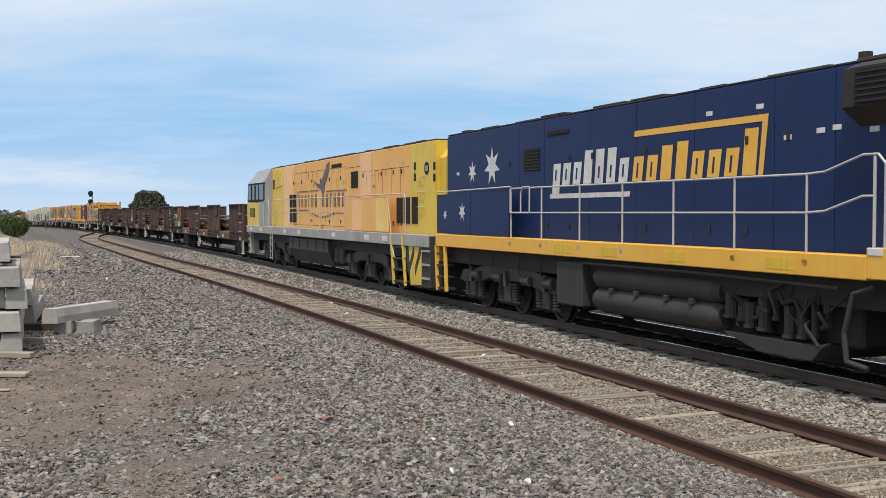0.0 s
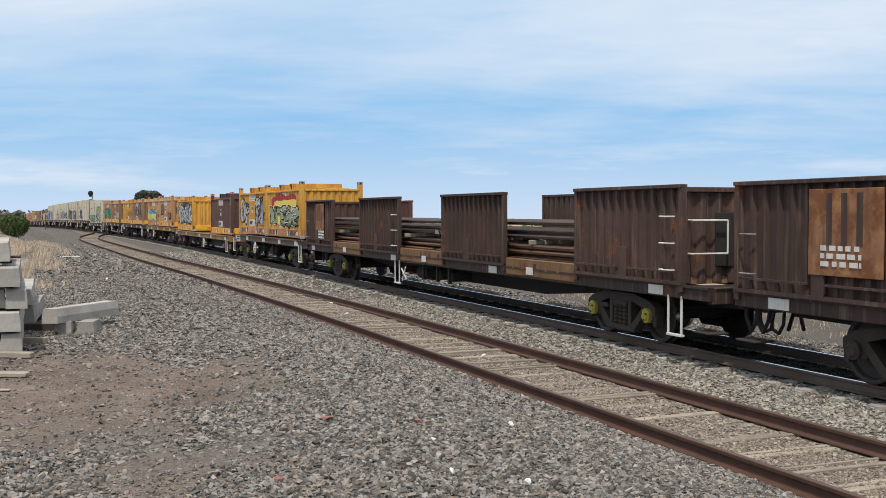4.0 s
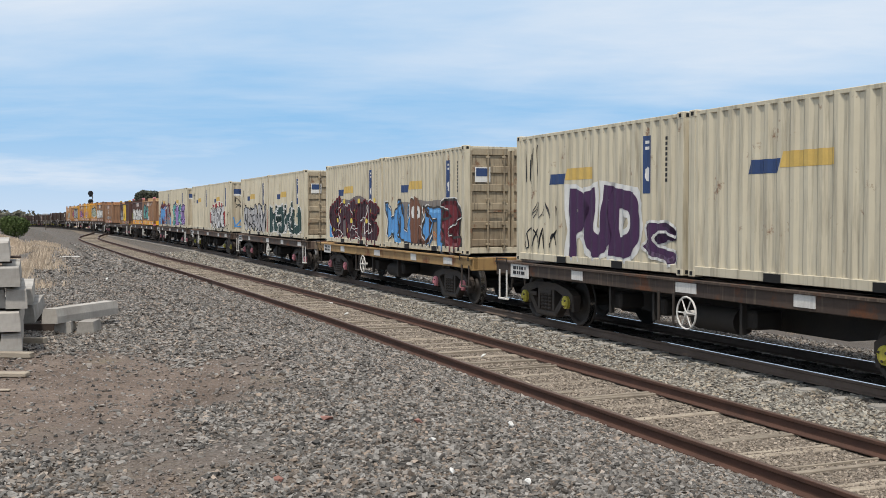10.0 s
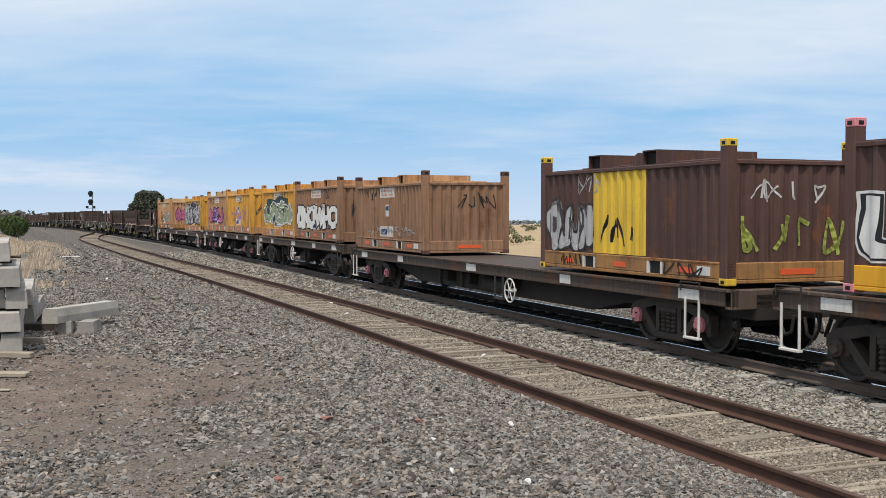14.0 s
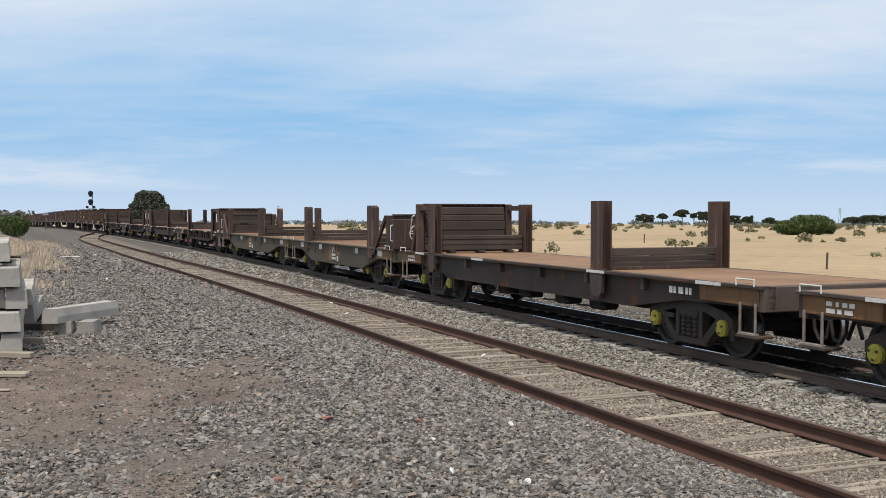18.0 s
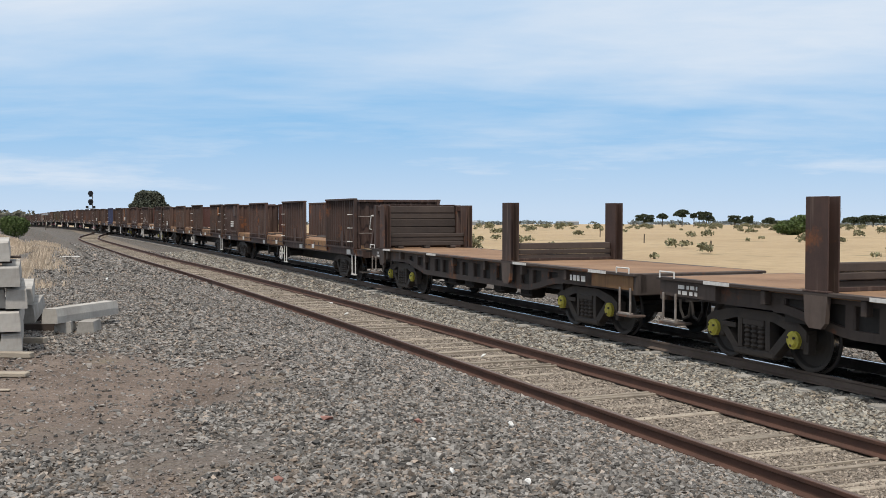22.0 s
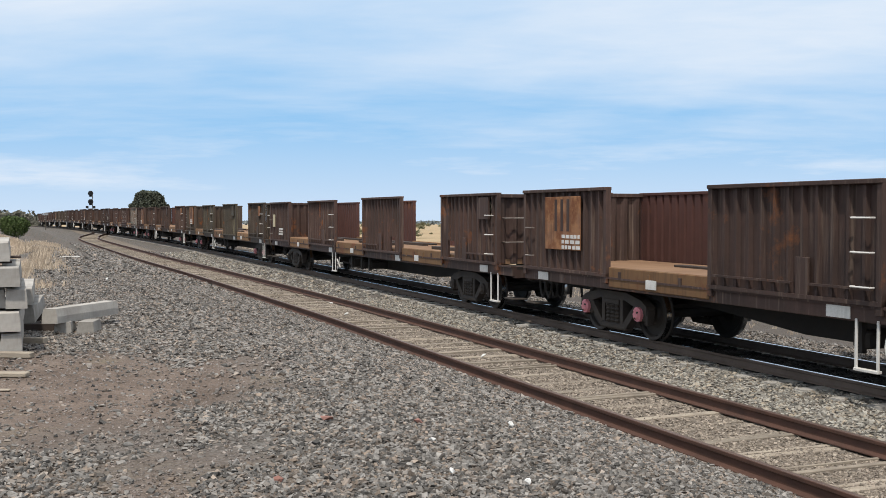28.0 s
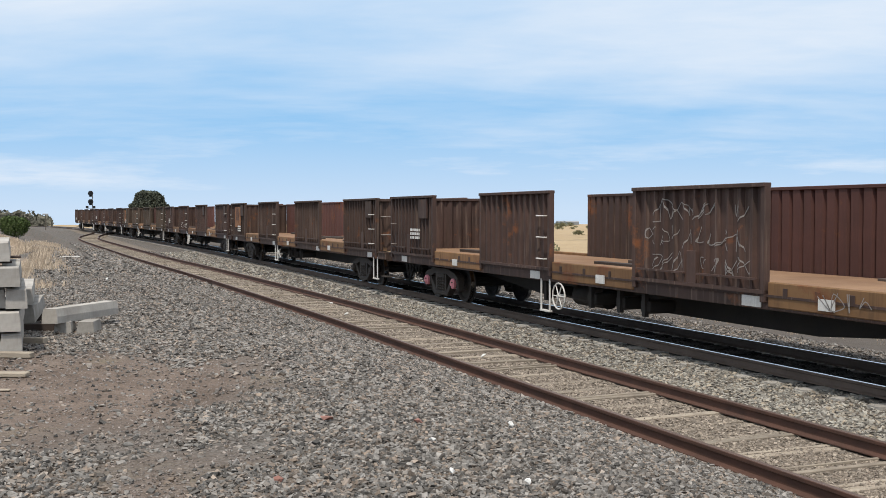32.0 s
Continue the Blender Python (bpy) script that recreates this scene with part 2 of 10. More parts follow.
M_DECKWOOD = mat("dark_old_timber", (0.040, 0.030, 0.026), 0.85, 0, (0.075, 0.055, 0.045), 1.5, 0.7, 0.3, 30, 0.3)
M_RUSTBAR = mat("rusty_steel_bar", (0.115, 0.062, 0.038), 0.75, 0.2, (0.17, 0.10, 0.06), 2.0, 0.7, 0.1, 30, 0.35)
M_STEELBAR = mat("stacked_steel_bar", (0.10, 0.092, 0.088), 0.5, 0.6, (0.10, 0.05, 0.03), 2.0, 0.7, 0.1, 30, 0.35, island=True)
M_LEAF = mat("dark_green_foliage", (0.030, 0.040, 0.020), 0.8, 0, (0.050, 0.060, 0.03), 2.0, 0.8, rnd=0.5, island=True)
M_LEAF2 = mat("bright_green_foliage", (0.050, 0.085, 0.02), 0.7, 0, (0.085, 0.11, 0.03), 2.0, 0.8, rnd=0.45, island=True)
M_BARK = mat("grey_brown_bark", (0.10, 0.08, 0.06), 0.9, bump=0.4)
M_GRASS = mat("dry_straw_grass", (0.50, 0.42, 0.325), 0.9, 0, (0.33, 0.25, 0.18), 2.0, 0.8, rnd=0.35, island=True)
M_SIGNAL = mat("black_signal_metal", (0.012, 0.012, 0.013), 0.5)
M_GALV = mat("galvanised_steel", (0.42, 0.42, 0.43), 0.45, 0.6)
M_CHROME = mat("pale_handrail", (0.50, 0.49, 0.46), 0.45, 0.1, (0.45, 0.42, 0.38), 8, 0.5)
M_YRAIL = mat("yellow_handrail", (0.60, 0.36, 0.04), 0.5)
# Flat grey for pylons and sheds; air haze is put into the colour.
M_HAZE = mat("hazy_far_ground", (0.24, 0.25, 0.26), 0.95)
# ---- mesh helpers ----
class Shape:
    """Collects simple solids into one mesh, with a material slot for each solid."""

    def __init__(self):
        self.v, self.f, self.m, self.mats = [], [], [], []

    def slot(self, material):
        if material not in self.mats:
            self.mats.append(material)
        return self.mats.index(material)

    def add(self, verts, faces, material, tf=None):
        k, s = len(self.v), self.slot(material)
        self.v += [tuple(tf @ Vector(p)) for p in verts] if tf else [tuple(p) for p in verts]
        self.f += [tuple(i + k for i in q) for q in faces]
        self.m += [s] * len(faces)
        return self

    def box(self, x0, x1, y0, y1, z0, z1, material, c=0.0, tf=None):
        c = min(c, (x1 - x0) * 0.3, (y1 - y0) * 0.3, (z1 - z0) * 0.3)
        if c <= 0:
            vs = [(x, y, z) for x in (x0, x1) for y in (y0, y1) for z in (z0, z1)]
            fs = [(0, 1, 3, 2), (4, 6, 7, 5), (0, 4, 5, 1), (2, 3, 7, 6), (0, 2, 6, 4), (1, 5, 7, 3)]
            return self.add(vs, fs, material, tf)
        vs, idx = [], {}
        for a, X in ((0, x0), (1, x1)):
            for b, Y in ((0, y0), (1, y1)):
                for d, Z in ((0, z0), (1, z1)):
                    for ax in range(3):
                        p = [X, Y, Z]
                        for k, s in ((0, a), (1, b), (2, d)):
                            if k != ax:
                                p[k] += -c if s else c
                        idx[a, b, d, ax] = len(vs)
                        vs.append(tuple(p))
        g, fs = idx, []
        fs += [(g[0, 0, 0, 0], g[0, 0, 1, 0], g[0, 1, 1, 0], g[0, 1, 0, 0]), (g[1, 0, 0, 0], g[1, 1, 0, 0], g[1, 1, 1, 0], g[1, 0, 1, 0]),
               (g[0, 0, 0, 1], g[1, 0, 0, 1], g[1, 0, 1, 1], g[0, 0, 1, 1]), (g[0, 1, 0, 1], g[0, 1, 1, 1], g[1, 1, 1, 1], g[1, 1, 0, 1]),
               (g[0, 0, 0, 2], g[0, 1, 0, 2], g[1, 1, 0, 2], g[1, 0, 0, 2]), (g[0, 0, 1, 2], g[1, 0, 1, 2], g[1, 1, 1, 2], g[0, 1, 1, 2])]
        for a in (0, 1):
            for b in (0, 1):
                fs += [(g[a, b, 0, 0], g[a, b, 1, 0], g[a, b, 1, 1], g[a, b, 0, 1]), (g[a, 0, b, 0], g[a, 1, b, 0], g[a, 1, b, 2], g[a, 0, b, 2]),
                       (g[0, a, b, 1], g[1, a, b, 1], g[1, a, b, 2], g[0, a, b, 2])]
                for d in (0, 1):
                    fs.append((g[a, b, d, 0], g[a, b, d, 1], g[a, b, d, 2]))
        return self.add(vs, fs, material, tf)

    def cyl(self, p, q, r, material, n=12, r2=None, cap=True):
        """A round bar from p to q."""
        p, q = Vector(p), Vector(q)
        w = (q - p).normalized()
        u = w.orthogonal().normalized()
        t = w.cross(u)
        r2 = r if r2 is None else r2
        vs = [tuple(c + rr * (math.cos(a) * u + math.sin(a) * t)) for c, rr in ((p, r), (q, r2)) for a in [i * math.tau / n for i in range(n)]]
        fs = [(i, (i + 1) % n, n + (i + 1) % n, n + i) for i in range(n)]
        if cap:
            fs += [tuple(reversed(range(n))), tuple(range(n, 2 * n))]
        return self.add(vs, fs, material)

    def tube(self, pts, r, material, n=6):
        for a, b in zip(pts, pts[1:]):
            self.cyl(a, b, r, material, n)
        return self

    def prism(self, pts, a, b, axis, material, tf=None):
        """A flat outline pushed from a to b along an axis: 'x' takes (y, z), 'y' takes (x, z), 'z' takes (x, y)."""
        put = {"x": lambda u, v, w: (w, u, v), "y": lambda u, v, w: (u, w, v), "z": lambda u, v, w: (u, v, w)}[axis]
        n = len(pts)
        vs = [put(u, v, w) for w in (a, b) for u, v in pts]
        fs = [(i, (i + 1) % n, n + (i + 1) % n, n + i) for i in range(n)] + [tuple(range(n)), tuple(range(n, 2 * n))]
        return self.add(vs, fs, material, tf)

    def mesh(self, name, smooth=False, weld=False):
        me = bpy.data.meshes.new(name)
        me.from_pydata(self.v, [], self.f)
        for m in self.mats:
            me.materials.append(m)
        me.polygons.foreach_set("material_index", self.m)
        bm = bmesh.new()
        bm.from_mesh(me)
        if weld:
            bmesh.ops.remove_doubles(bm, verts=bm.verts, dist=1e-4)
        bmesh.ops.recalc_face_normals(bm, faces=bm.faces)
        bm.to_mesh(me)
        bm.free()
        if smooth:
            me.polygons.foreach_set("use_smooth", [True] * len(me.polygons))
            me.set_sharp_from_angle(angle=radians(35))
        me.update()
        return me


def part(name, shape, parent, label="", at=None, smooth=False):
    """Links a shape (or a ready mesh) as one mesh object under a thing or a part."""
    me = shape if isinstance(shape, bpy.types.Mesh) else shape.mesh(name, smooth)
    ob = new(name, me)
    ob.parent = parent
    if at is not None:
        ob.matrix_basis = at
    return tagged(ob, label)


def thing(name, label, category, group="", kind="", at=None, data=None):
    ob = new(name, data)
    if data is None:
        ob.empty_display_size = 0.3
    if at is not None:
        ob.matrix_basis = at
    return tagged(ob, label, category, group, kind)


def solid(name, shape, label, category, group="", kind="", at=None, smooth=False):
    return thing(name, label, category, group, kind, at, shape.mesh(name, smooth))


# ---- the line of the main track ----
TH, OM = 0.3765, 10.854           # heading to the left of ahead, offset of the main track from the camera
S1, S2, TURN = 56.0, 96.0, 0.0425  # the bend further up the line


def fall(r):
    """How far the land falls away with distance."""
    r = max(0.0, r - 120.0)
    return -5e-5 * r * r if r < 106 else -5e-5 * 106 * 106 - 0.0106 * (r - 106)


def heading(s):
    return TH + TURN * min(1.0, max(0.0, (s - S1) / (S2 - S1)))


def line(s, off=0.0):
    """Point of the main track at s metres along it, off metres to its right (away from the camera)."""
    x0, y0 = OM * math.cos(TH), OM * math.sin(TH)
    a = min(s, S1)
    x, y = x0 - a * math.sin(TH), y0 + a * math.cos(TH)
    if s > S1:
        b, R = min(s, S2) - S1, (S2 - S1) / TURN
        h = TH + b / R
        x += R * (math.cos(h) - math.cos(TH))
        y += R * (math.sin(h) - math.sin(TH))
        if s > S2:
            x, y = x - (s - S2) * math.sin(h), y + (s - S2) * math.cos(h)
    h = heading(s)
    return x + off * math.cos(h), y + off * math.sin(h)


SIDING_S = (-40.0, 8.0, 22.0, 32.0, 42.0, 53.0, 64.0, 76.0, 86.0, 93.0, 100.0, 107.0, 114.0, 122.0, 132.0)
SIDING_O = (-4.03, -4.03, -4.07, -4.28, -4.58, -5.02, -5.24, -5.33, -5.26, -5.05, -4.60, -3.72, -2.55, -1.15, 0.0)


SIDING_TABLE = [sum(float(np.interp(-60 + i * 0.25 + d, SIDING_S, SIDING_O)) for d in (-3.0, -1.5, 0.0, 1.5, 3.0)) / 5 for i in range(900)]


def siding_off(s):
    """Offset of the siding from the main track; it swings out a little and then runs in through a turnout up the line."""
    q = min(max((s + 60) * 4, 0.0), 898.0)
    i = int(q)
    return SIDING_TABLE[i] + (SIDING_TABLE[i + 1] - SIDING_TABLE[i]) * (q - i)


def dist_run(t):
    """Metres that the train has gone after t seconds."""
    return 21.15 * t + 0.01 * t * t


def train_pose(U, t, half=7.0, lift=0.0):
    """Pose of a vehicle whose middle stood U metres up the line at 0 s."""
    s = U - dist_run(t)
    a, b = line(s - half), line(s + half)
    x, y = (a[0] + b[0]) / 2, (a[1] + b[1]) / 2
    rz = math.degrees(math.atan2(a[1] - b[1], a[0] - b[0]))
    za, zb = fall(math.hypot(*a)) if s - half > 60 else 0.0, fall(math.hypot(*b)) if s + half > 60 else 0.0
    return pose(x, y, (za + zb) / 2 + lift, 0, math.degrees(math.atan2(zb - za, 2 * half)), rz)


MOVERS = []   # (thing, U of its middle, half of its wheel base, lift)


def rides(ob, U, half=7.0, lift=0.0):
    ob.matrix_basis = train_pose(U, 0.0, half, lift)
    MOVERS.append((ob, U, half, lift))
    return ob
# ---- ground ----
PROFILE = [(-4000, 0.5), (-60, 0.5), (-6, 0.45), (2.6, 0.45), (4.2, 0.26), (5.5, -0.06), (6.0, -0.175), (7.75, -0.175), (8.6, -0.30), (9.3, -0.24), (9.7, -0.19),
           (12.0, -0.19), (13.7, -0.21), (15.6, -0.65), (20, -1.0), (4000, -1.0)]


def profile(o):
    for (a, za), (b, zb) in zip(PROFILE, PROFILE[1:]):
        if o <= b:
            u = (o - a) / (b - a)
            return za + (zb - za) * u
    return PROFILE[-1][1]


def ground_z(o, s):
    x, y = line(s, o - OM)
    r = math.hypot(x, y)
    shift = min(0.0, siding_off(s) + 4.05) if s < 110 else 0.0      # the bed follows the siding
    z = profile(o - shift * min(1.0, max(0.0, (9.2 - o) / 2.6)))
    if o < 2.6 and r > 40:     # the bank by the camera runs out up the line
        u = min(1.0, max(0.0, (o + 1.5) / 3.5))
        z -= (z + 0.35) * min(1.0, (r - 40) / 60) * u * u * (3 - 2 * u)
    k = fall(r)
    near = max(0.0, 1 - r / 60)
    return z + k + near * 0.035 * (noise.noise(Vector((x * 0.6, y * 0.6, 0))) + 0.5 * noise.noise(Vector((x * 1.9, y * 1.9, 3)))) * (1 if o < 5.4 else 0.35), x, y


def spread(fine, lo, hi, step, grow=1.22):
    """Places from lo to hi: even ones inside the fine stretch, then wider and wider."""
    out = list(np.arange(fine[0], fine[1], step))
    a, d = fine[0], step
    while a > lo:
        d *= grow
        a -= d
        out.insert(0, max(a, lo))
    a, d = out[-1], step
    while a < hi:
        d *= grow
        a += d
        out.append(min(a, hi))
    return out


def ground_material():
    m = bpy.data.materials.new("ground_gravel_dirt_and_straw")
    m.use_nodes = True
    nt = m.node_tree
    n, l = nt.nodes.new, nt.links.new
    p = nt.nodes["Principled BSDF"]
    p.inputs["Roughness"].default_value, p.inputs["Specular IOR Level"].default_value = 0.95, 0.2
    co = n("ShaderNodeTexCoord")
    sep = n("ShaderNodeSeparateXYZ")
    l(co.outputs["Object"], sep.inputs[0])

    def mth(op, a, b=0.0, clamp=False):
        q = n("ShaderNodeMath")
        q.operation, q.use_clamp = op, clamp
        for i, v in enumerate((a, b)):
            if isinstance(v, (int, float)):
                q.inputs[i].default_value = v
            else:
                l(v, q.inputs[i])
        return q.outputs[0]

    def nz(sc, det=5.0, rg=0.6):
        t = n("ShaderNodeTexNoise")
        t.inputs["Scale"].default_value, t.inputs["Detail"].default_value, t.inputs["Roughness"].default_value = sc, det, rg
        l(co.outputs["Object"], t.inputs["Vector"])
        return t.outputs["Fac"]

    def rng(v, a, b, c=0.0, d=1.0):
        r = n("ShaderNodeMapRange")
        for k, x in zip(("From Min", "From Max", "To Min", "To Max"), (a, b, c, d)):
            r.inputs[k].default_value = x
        l(v, r.inputs["Value"])
        return r.outputs[0]

    def mixc(f, a, b):
        x = n("ShaderNodeMix")
        x.data_type = "RGBA"
        for i, v in ((0, f), (6, a), (7, b)):
            if isinstance(v, (int, float)):
                x.inputs[i].default_value = v
            elif isinstance(v, tuple):
                x.inputs[i].default_value = (*v, 1)
            else:
                l(v, x.inputs[i])
        return x.outputs[2]
    # gravel
    vor = n("ShaderNodeTexVoronoi")
    vor.inputs["Scale"].default_value = 34.0
    l(co.outputs["Object"], vor.inputs["Vector"])
    bw = n("ShaderNodeRGBToBW")
    l(vor.outputs["Color"], bw.inputs[0])
    grav = mixc(bw.outputs[0], (0.040, 0.037, 0.034), (0.195, 0.180, 0.163))
    grav = mixc(rng(nz(0.55), 0.42, 0.62, 0, 0.55), grav, (0.135, 0.108, 0.088))
    # bare reddish dirt
    dirt = mixc(rng(nz(1.6, 9, 0.68), 0.35, 0.65), (0.118, 0.087, 0.069), (0.222, 0.170, 0.137))
    dirt = mixc(rng(nz(0.9, 6), 0.55, 0.68, 0, 0.6), dirt, (0.19, 0.165, 0.105))
    dirt = mixc(rng(nz(30.0, 7), 0.47, 0.60, 0, 0.7), dirt, (0.105, 0.082, 0.066))
    dirt = mixc(rng(nz(46.0, 5), 0.60, 0.68, 0, 0.6), dirt, (0.30, 0.27, 0.24))
    # straw
    straw = mixc(rng(nz(0.05, 8), 0.35, 0.7), (0.36, 0.265, 0.160), (0.44, 0.335, 0.205))
    straw = mixc(rng(nz(0.9, 8), 0.45, 0.7, 0, 0.5), straw, (0.25, 0.185, 0.11))
    straw = mixc(rng(nz(0.16, 7), 0.57, 0.67, 0, 0.6), straw, (0.15, 0.135, 0.075))
    # zones: o runs across the tracks
    o = mth("ADD", mth("MULTIPLY", sep.outputs["X"], math.cos(TH)), mth("MULTIPLY", sep.outputs["Y"], math.sin(TH)))
    wob = rng(nz(0.8, 5), 0.3, 0.7, -1.2, 1.2)
    far_side = rng(mth("ADD", o, mth("MULTIPLY", wob, 1.6)), 22.5, 25.5)
    fy = mth("MULTIPLY", rng(sep.outputs["Y"], 20.0, 34.0), rng(sep.outputs["Y"], 85.0, 60.0))
    left = mth("MULTIPLY", rng(mth("ADD", o, mth("MULTIPLY", wob, 0.9)), 0.2, -0.9), fy)
    ex, ey = mth("DIVIDE", mth("ADD", sep.outputs["X"], 3.9), 2.3), mth("DIVIDE", mth("SUBTRACT", sep.outputs["Y"], 10.3), 3.3)
    rr = mth("ADD", mth("ADD", mth("MULTIPLY", ex, ex), mth("MULTIPLY", ey, ey)), mth("MULTIPLY", wob, 0.6))
    fx, fy2 = mth("DIVIDE", mth("ADD", sep.outputs["X"], 1.75), 1.0), mth("DIVIDE", mth("SUBTRACT", sep.outputs["Y"], 7.1), 1.5)
    r2 = mth("ADD", mth("ADD", mth("MULTIPLY", fx, fx), mth("MULTIPLY", fy2, fy2)), mth("ADD", mth("MULTIPLY", wob, 0.6), 0.75))
    patch = rng(mth("MINIMUM", rr, r2), 1.8, 0.3)
    c = mixc(patch, grav, dirt)
    # Mask between the main rails, where under-train shade is painted with the grease.
    oil_shade = mth("MULTIPLY", rng(mth("ADD", o, mth("MULTIPLY", wob, 0.06)), 10.10, 10.2), rng(mth("ADD", o, mth("MULTIPLY", wob, 0.06)), 11.75, 11.5))
    verge = mth("MULTIPLY", rng(o, 12.0, 12.6), 0.9)
    c = mixc(verge, c, mixc(nz(2.0, 8), (0.060, 0.050, 0.042), (0.125, 0.105, 0.088)))
    c = mixc(mth("MULTIPLY", oil_shade, 0.92), c, (0.014, 0.013, 0.012))      # grease and brake dust between the main rails, with the train's shade painted in
    bed = mth("MULTIPLY", rng(o, 5.9, 6.1), rng(o, 7.9, 7.6))
    c = mixc(mth("MULTIPLY", bed, 0.75), c, mixc(nz(9.0, 7), (0.15, 0.12, 0.095), (0.25, 0.21, 0.165)))
    dust = mixc(rng(nz(0.5, 8), 0.35, 0.65), (0.30, 0.235, 0.18), (0.40, 0.31, 0.22))
    c = mixc(mth("MULTIPLY", left, 0.9), c, dust)
    c = mixc(far_side, c, straw)
    l(c, p.inputs["Base Color"])
    b = n("ShaderNodeBump")
    b.inputs["Strength"].default_value, b.inputs["Distance"].default_value = 0.6, 0.03
    l(vor.outputs["Distance"], b.inputs["Height"])
    l(b.outputs[0], p.inputs["Normal"])
    return m


def build_ground():
    os_ = spread((-8, 15), -4000, 4000, 0.3)
    ss = spread((0, 34), -3500, 4400, 0.4)
    vs = []
    for s in ss:
        for o in os_:
            z, x, y = ground_z(o, s)
            vs.append((x, y, z))
    w = len(os_)
    fs = [(j * w + i, j * w + i + 1, (j + 1) * w + i + 1, (j + 1) * w + i) for j in range(len(ss) - 1) for i in range(w - 1)]
    me = bpy.data.meshes.new("ground")
    me.from_pydata(vs, [], fs)
    me.materials.append(ground_material())
    me.polygons.foreach_set("use_smooth", [True] * len(fs))
    me.update()
    return thing("ground", "grey gravel and reddish dirt beside dry straw-coloured paddocks", "ground", kind="structure", data=me)


ground = build_ground()

# ---- tracks ----
RAIL_OUT = [(-0.070, -0.150), (0.070, -0.150), (0.068, -0.138), (0.014, -0.120), (0.010, -0.045), (0.034, -0.034), (0.035, -0.004), (0.026, 0.0), (-0.026, 0.0),
            (-0.035, -0.004), (-0.034, -0.034), (-0.010, -0.045), (-0.014, -0.120), (-0.068, -0.138)]


def rail(name, label, off, s0, s1, step, m_side, m_head):
    """A rail swept along the line; off gives its offset at s."""
    ss = list(np.arange(s0, s1 + 0.01, step))
    vs, fs, ms, k = [], [], [], len(RAIL_OUT)
    for s in ss:
        for u, z in RAIL_OUT:
            x, y = line(s, off(s) + u)
            vs.append((x, y, z + (fall(math.hypot(x, y)) if s > 60 else 0.0)))
    for j in range(len(ss) - 1):
        for i in range(k):
            fs.append((j * k + i, j * k + (i + 1) % k, (j + 1) * k + (i + 1) % k, (j + 1) * k + i))
            ms.append(1 if i == 7 else 0)
    me = bpy.data.meshes.new(name)
    me.from_pydata(vs, [], fs)
    me.materials.append(m_side), me.materials.append(m_head)
    me.polygons.foreach_set("material_index", ms)
    me.update()
    return thing(name, label, "rail", kind="structure", data=me)


HALF_GAUGE, BROAD_HALF = 0.7525, 0.818      # the siding is laid to the broad gauge
for side in (-1, 1):
    rail("rail", "dark steel rail of the main line with polished head", lambda s, q=side: q * HALF_GAUGE, -60, 420, 3.0, M_RAILM, M_SHINE)
    rail("rail", "rusty brown rail of the disused-looking siding", lambda s, q=side: siding_off(s) + q * BROAD_HALF, -30, 128, 1.0, M_RAILR, M_RAILHEAD)


def track_sleepers():
    rnd = random.Random(5)
    timbers = []
    for k in range(7):
        sh = Shape()
        x = -0.115 + rnd.uniform(0, 0.03)
        while x < 0.10:
            wd = rnd.uniform(0.03, 0.09)
            e0, e1 = rnd.uniform(0, 0.25), rnd.uniform(0, 0.2)
            sh.box(-1.22 + e0, 1.22 - e1, x, min(x + wd - 0.006, 0.115), -0.13, -rnd.choice((0.0, 0.004, 0.012, 0.022, 0.03)), M_TIMBER, 0.006)
            x += wd
        timbers.append(sh.mesh("sleeper"))
    conc = Shape()
    for x0, x1, m in ((-1.25, -0.70, M_CONC), (-0.70, 0.70, M_OILSHADE), (0.70, 1.25, M_CONC)):      # middle blackened between the rails for grease and the shade under wagons
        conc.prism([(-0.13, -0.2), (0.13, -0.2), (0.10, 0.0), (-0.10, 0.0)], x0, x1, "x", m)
    conc = conc.mesh("concrete_sleeper")
    bed = tagged(new("siding_sleepers"), "row of weathered grey timber sleepers under the siding", "sleepers", kind="structure")
    s = 1.0
    while s < 118:
        x, y = line(s, siding_off(s))
        ob = part("sleeper", rnd.choice(timbers), bed, at=pose(x, y, -0.148 + rnd.uniform(-0.022, 0.012), rnd.uniform(-1, 1), rnd.uniform(-0.6, 0.6), math.degrees(heading(s)) + rnd.uniform(-2.5, 2.5)))
        s += rnd.gauss(0.66, 0.035)
    bed = tagged(new("main_sleepers"), "row of pale concrete sleepers under the main line", "sleepers", kind="structure")
    s = 4.0
    while s < 130:
        x, y = line(s)
        part("sleeper", conc, bed, at=pose(x, y, -0.166 + rnd.uniform(-0.012, 0.006), 0, 0, math.degrees(heading(s)) + rnd.uniform(-0.5, 0.5)))
        s += 0.667


track_sleepers()
# ---- running gear ----
def wave_pts(x0, x1, period=0.278, depth=0.036, crest=0.27, slope=0.23):
    """Corner points (x, depth) of a trapezoid corrugation between x0 and x1."""
    n = max(1, round((x1 - x0) / period))
    p = (x1 - x0) / n
    out = []
    for i in range(n):
        a = x0 + i * p
        out += [(a, 0.0), (a + p * crest, 0.0), (a + p * (crest + slope), depth), (a + p * (1 - slope), depth)]
    return out + [(x1, 0.0)]


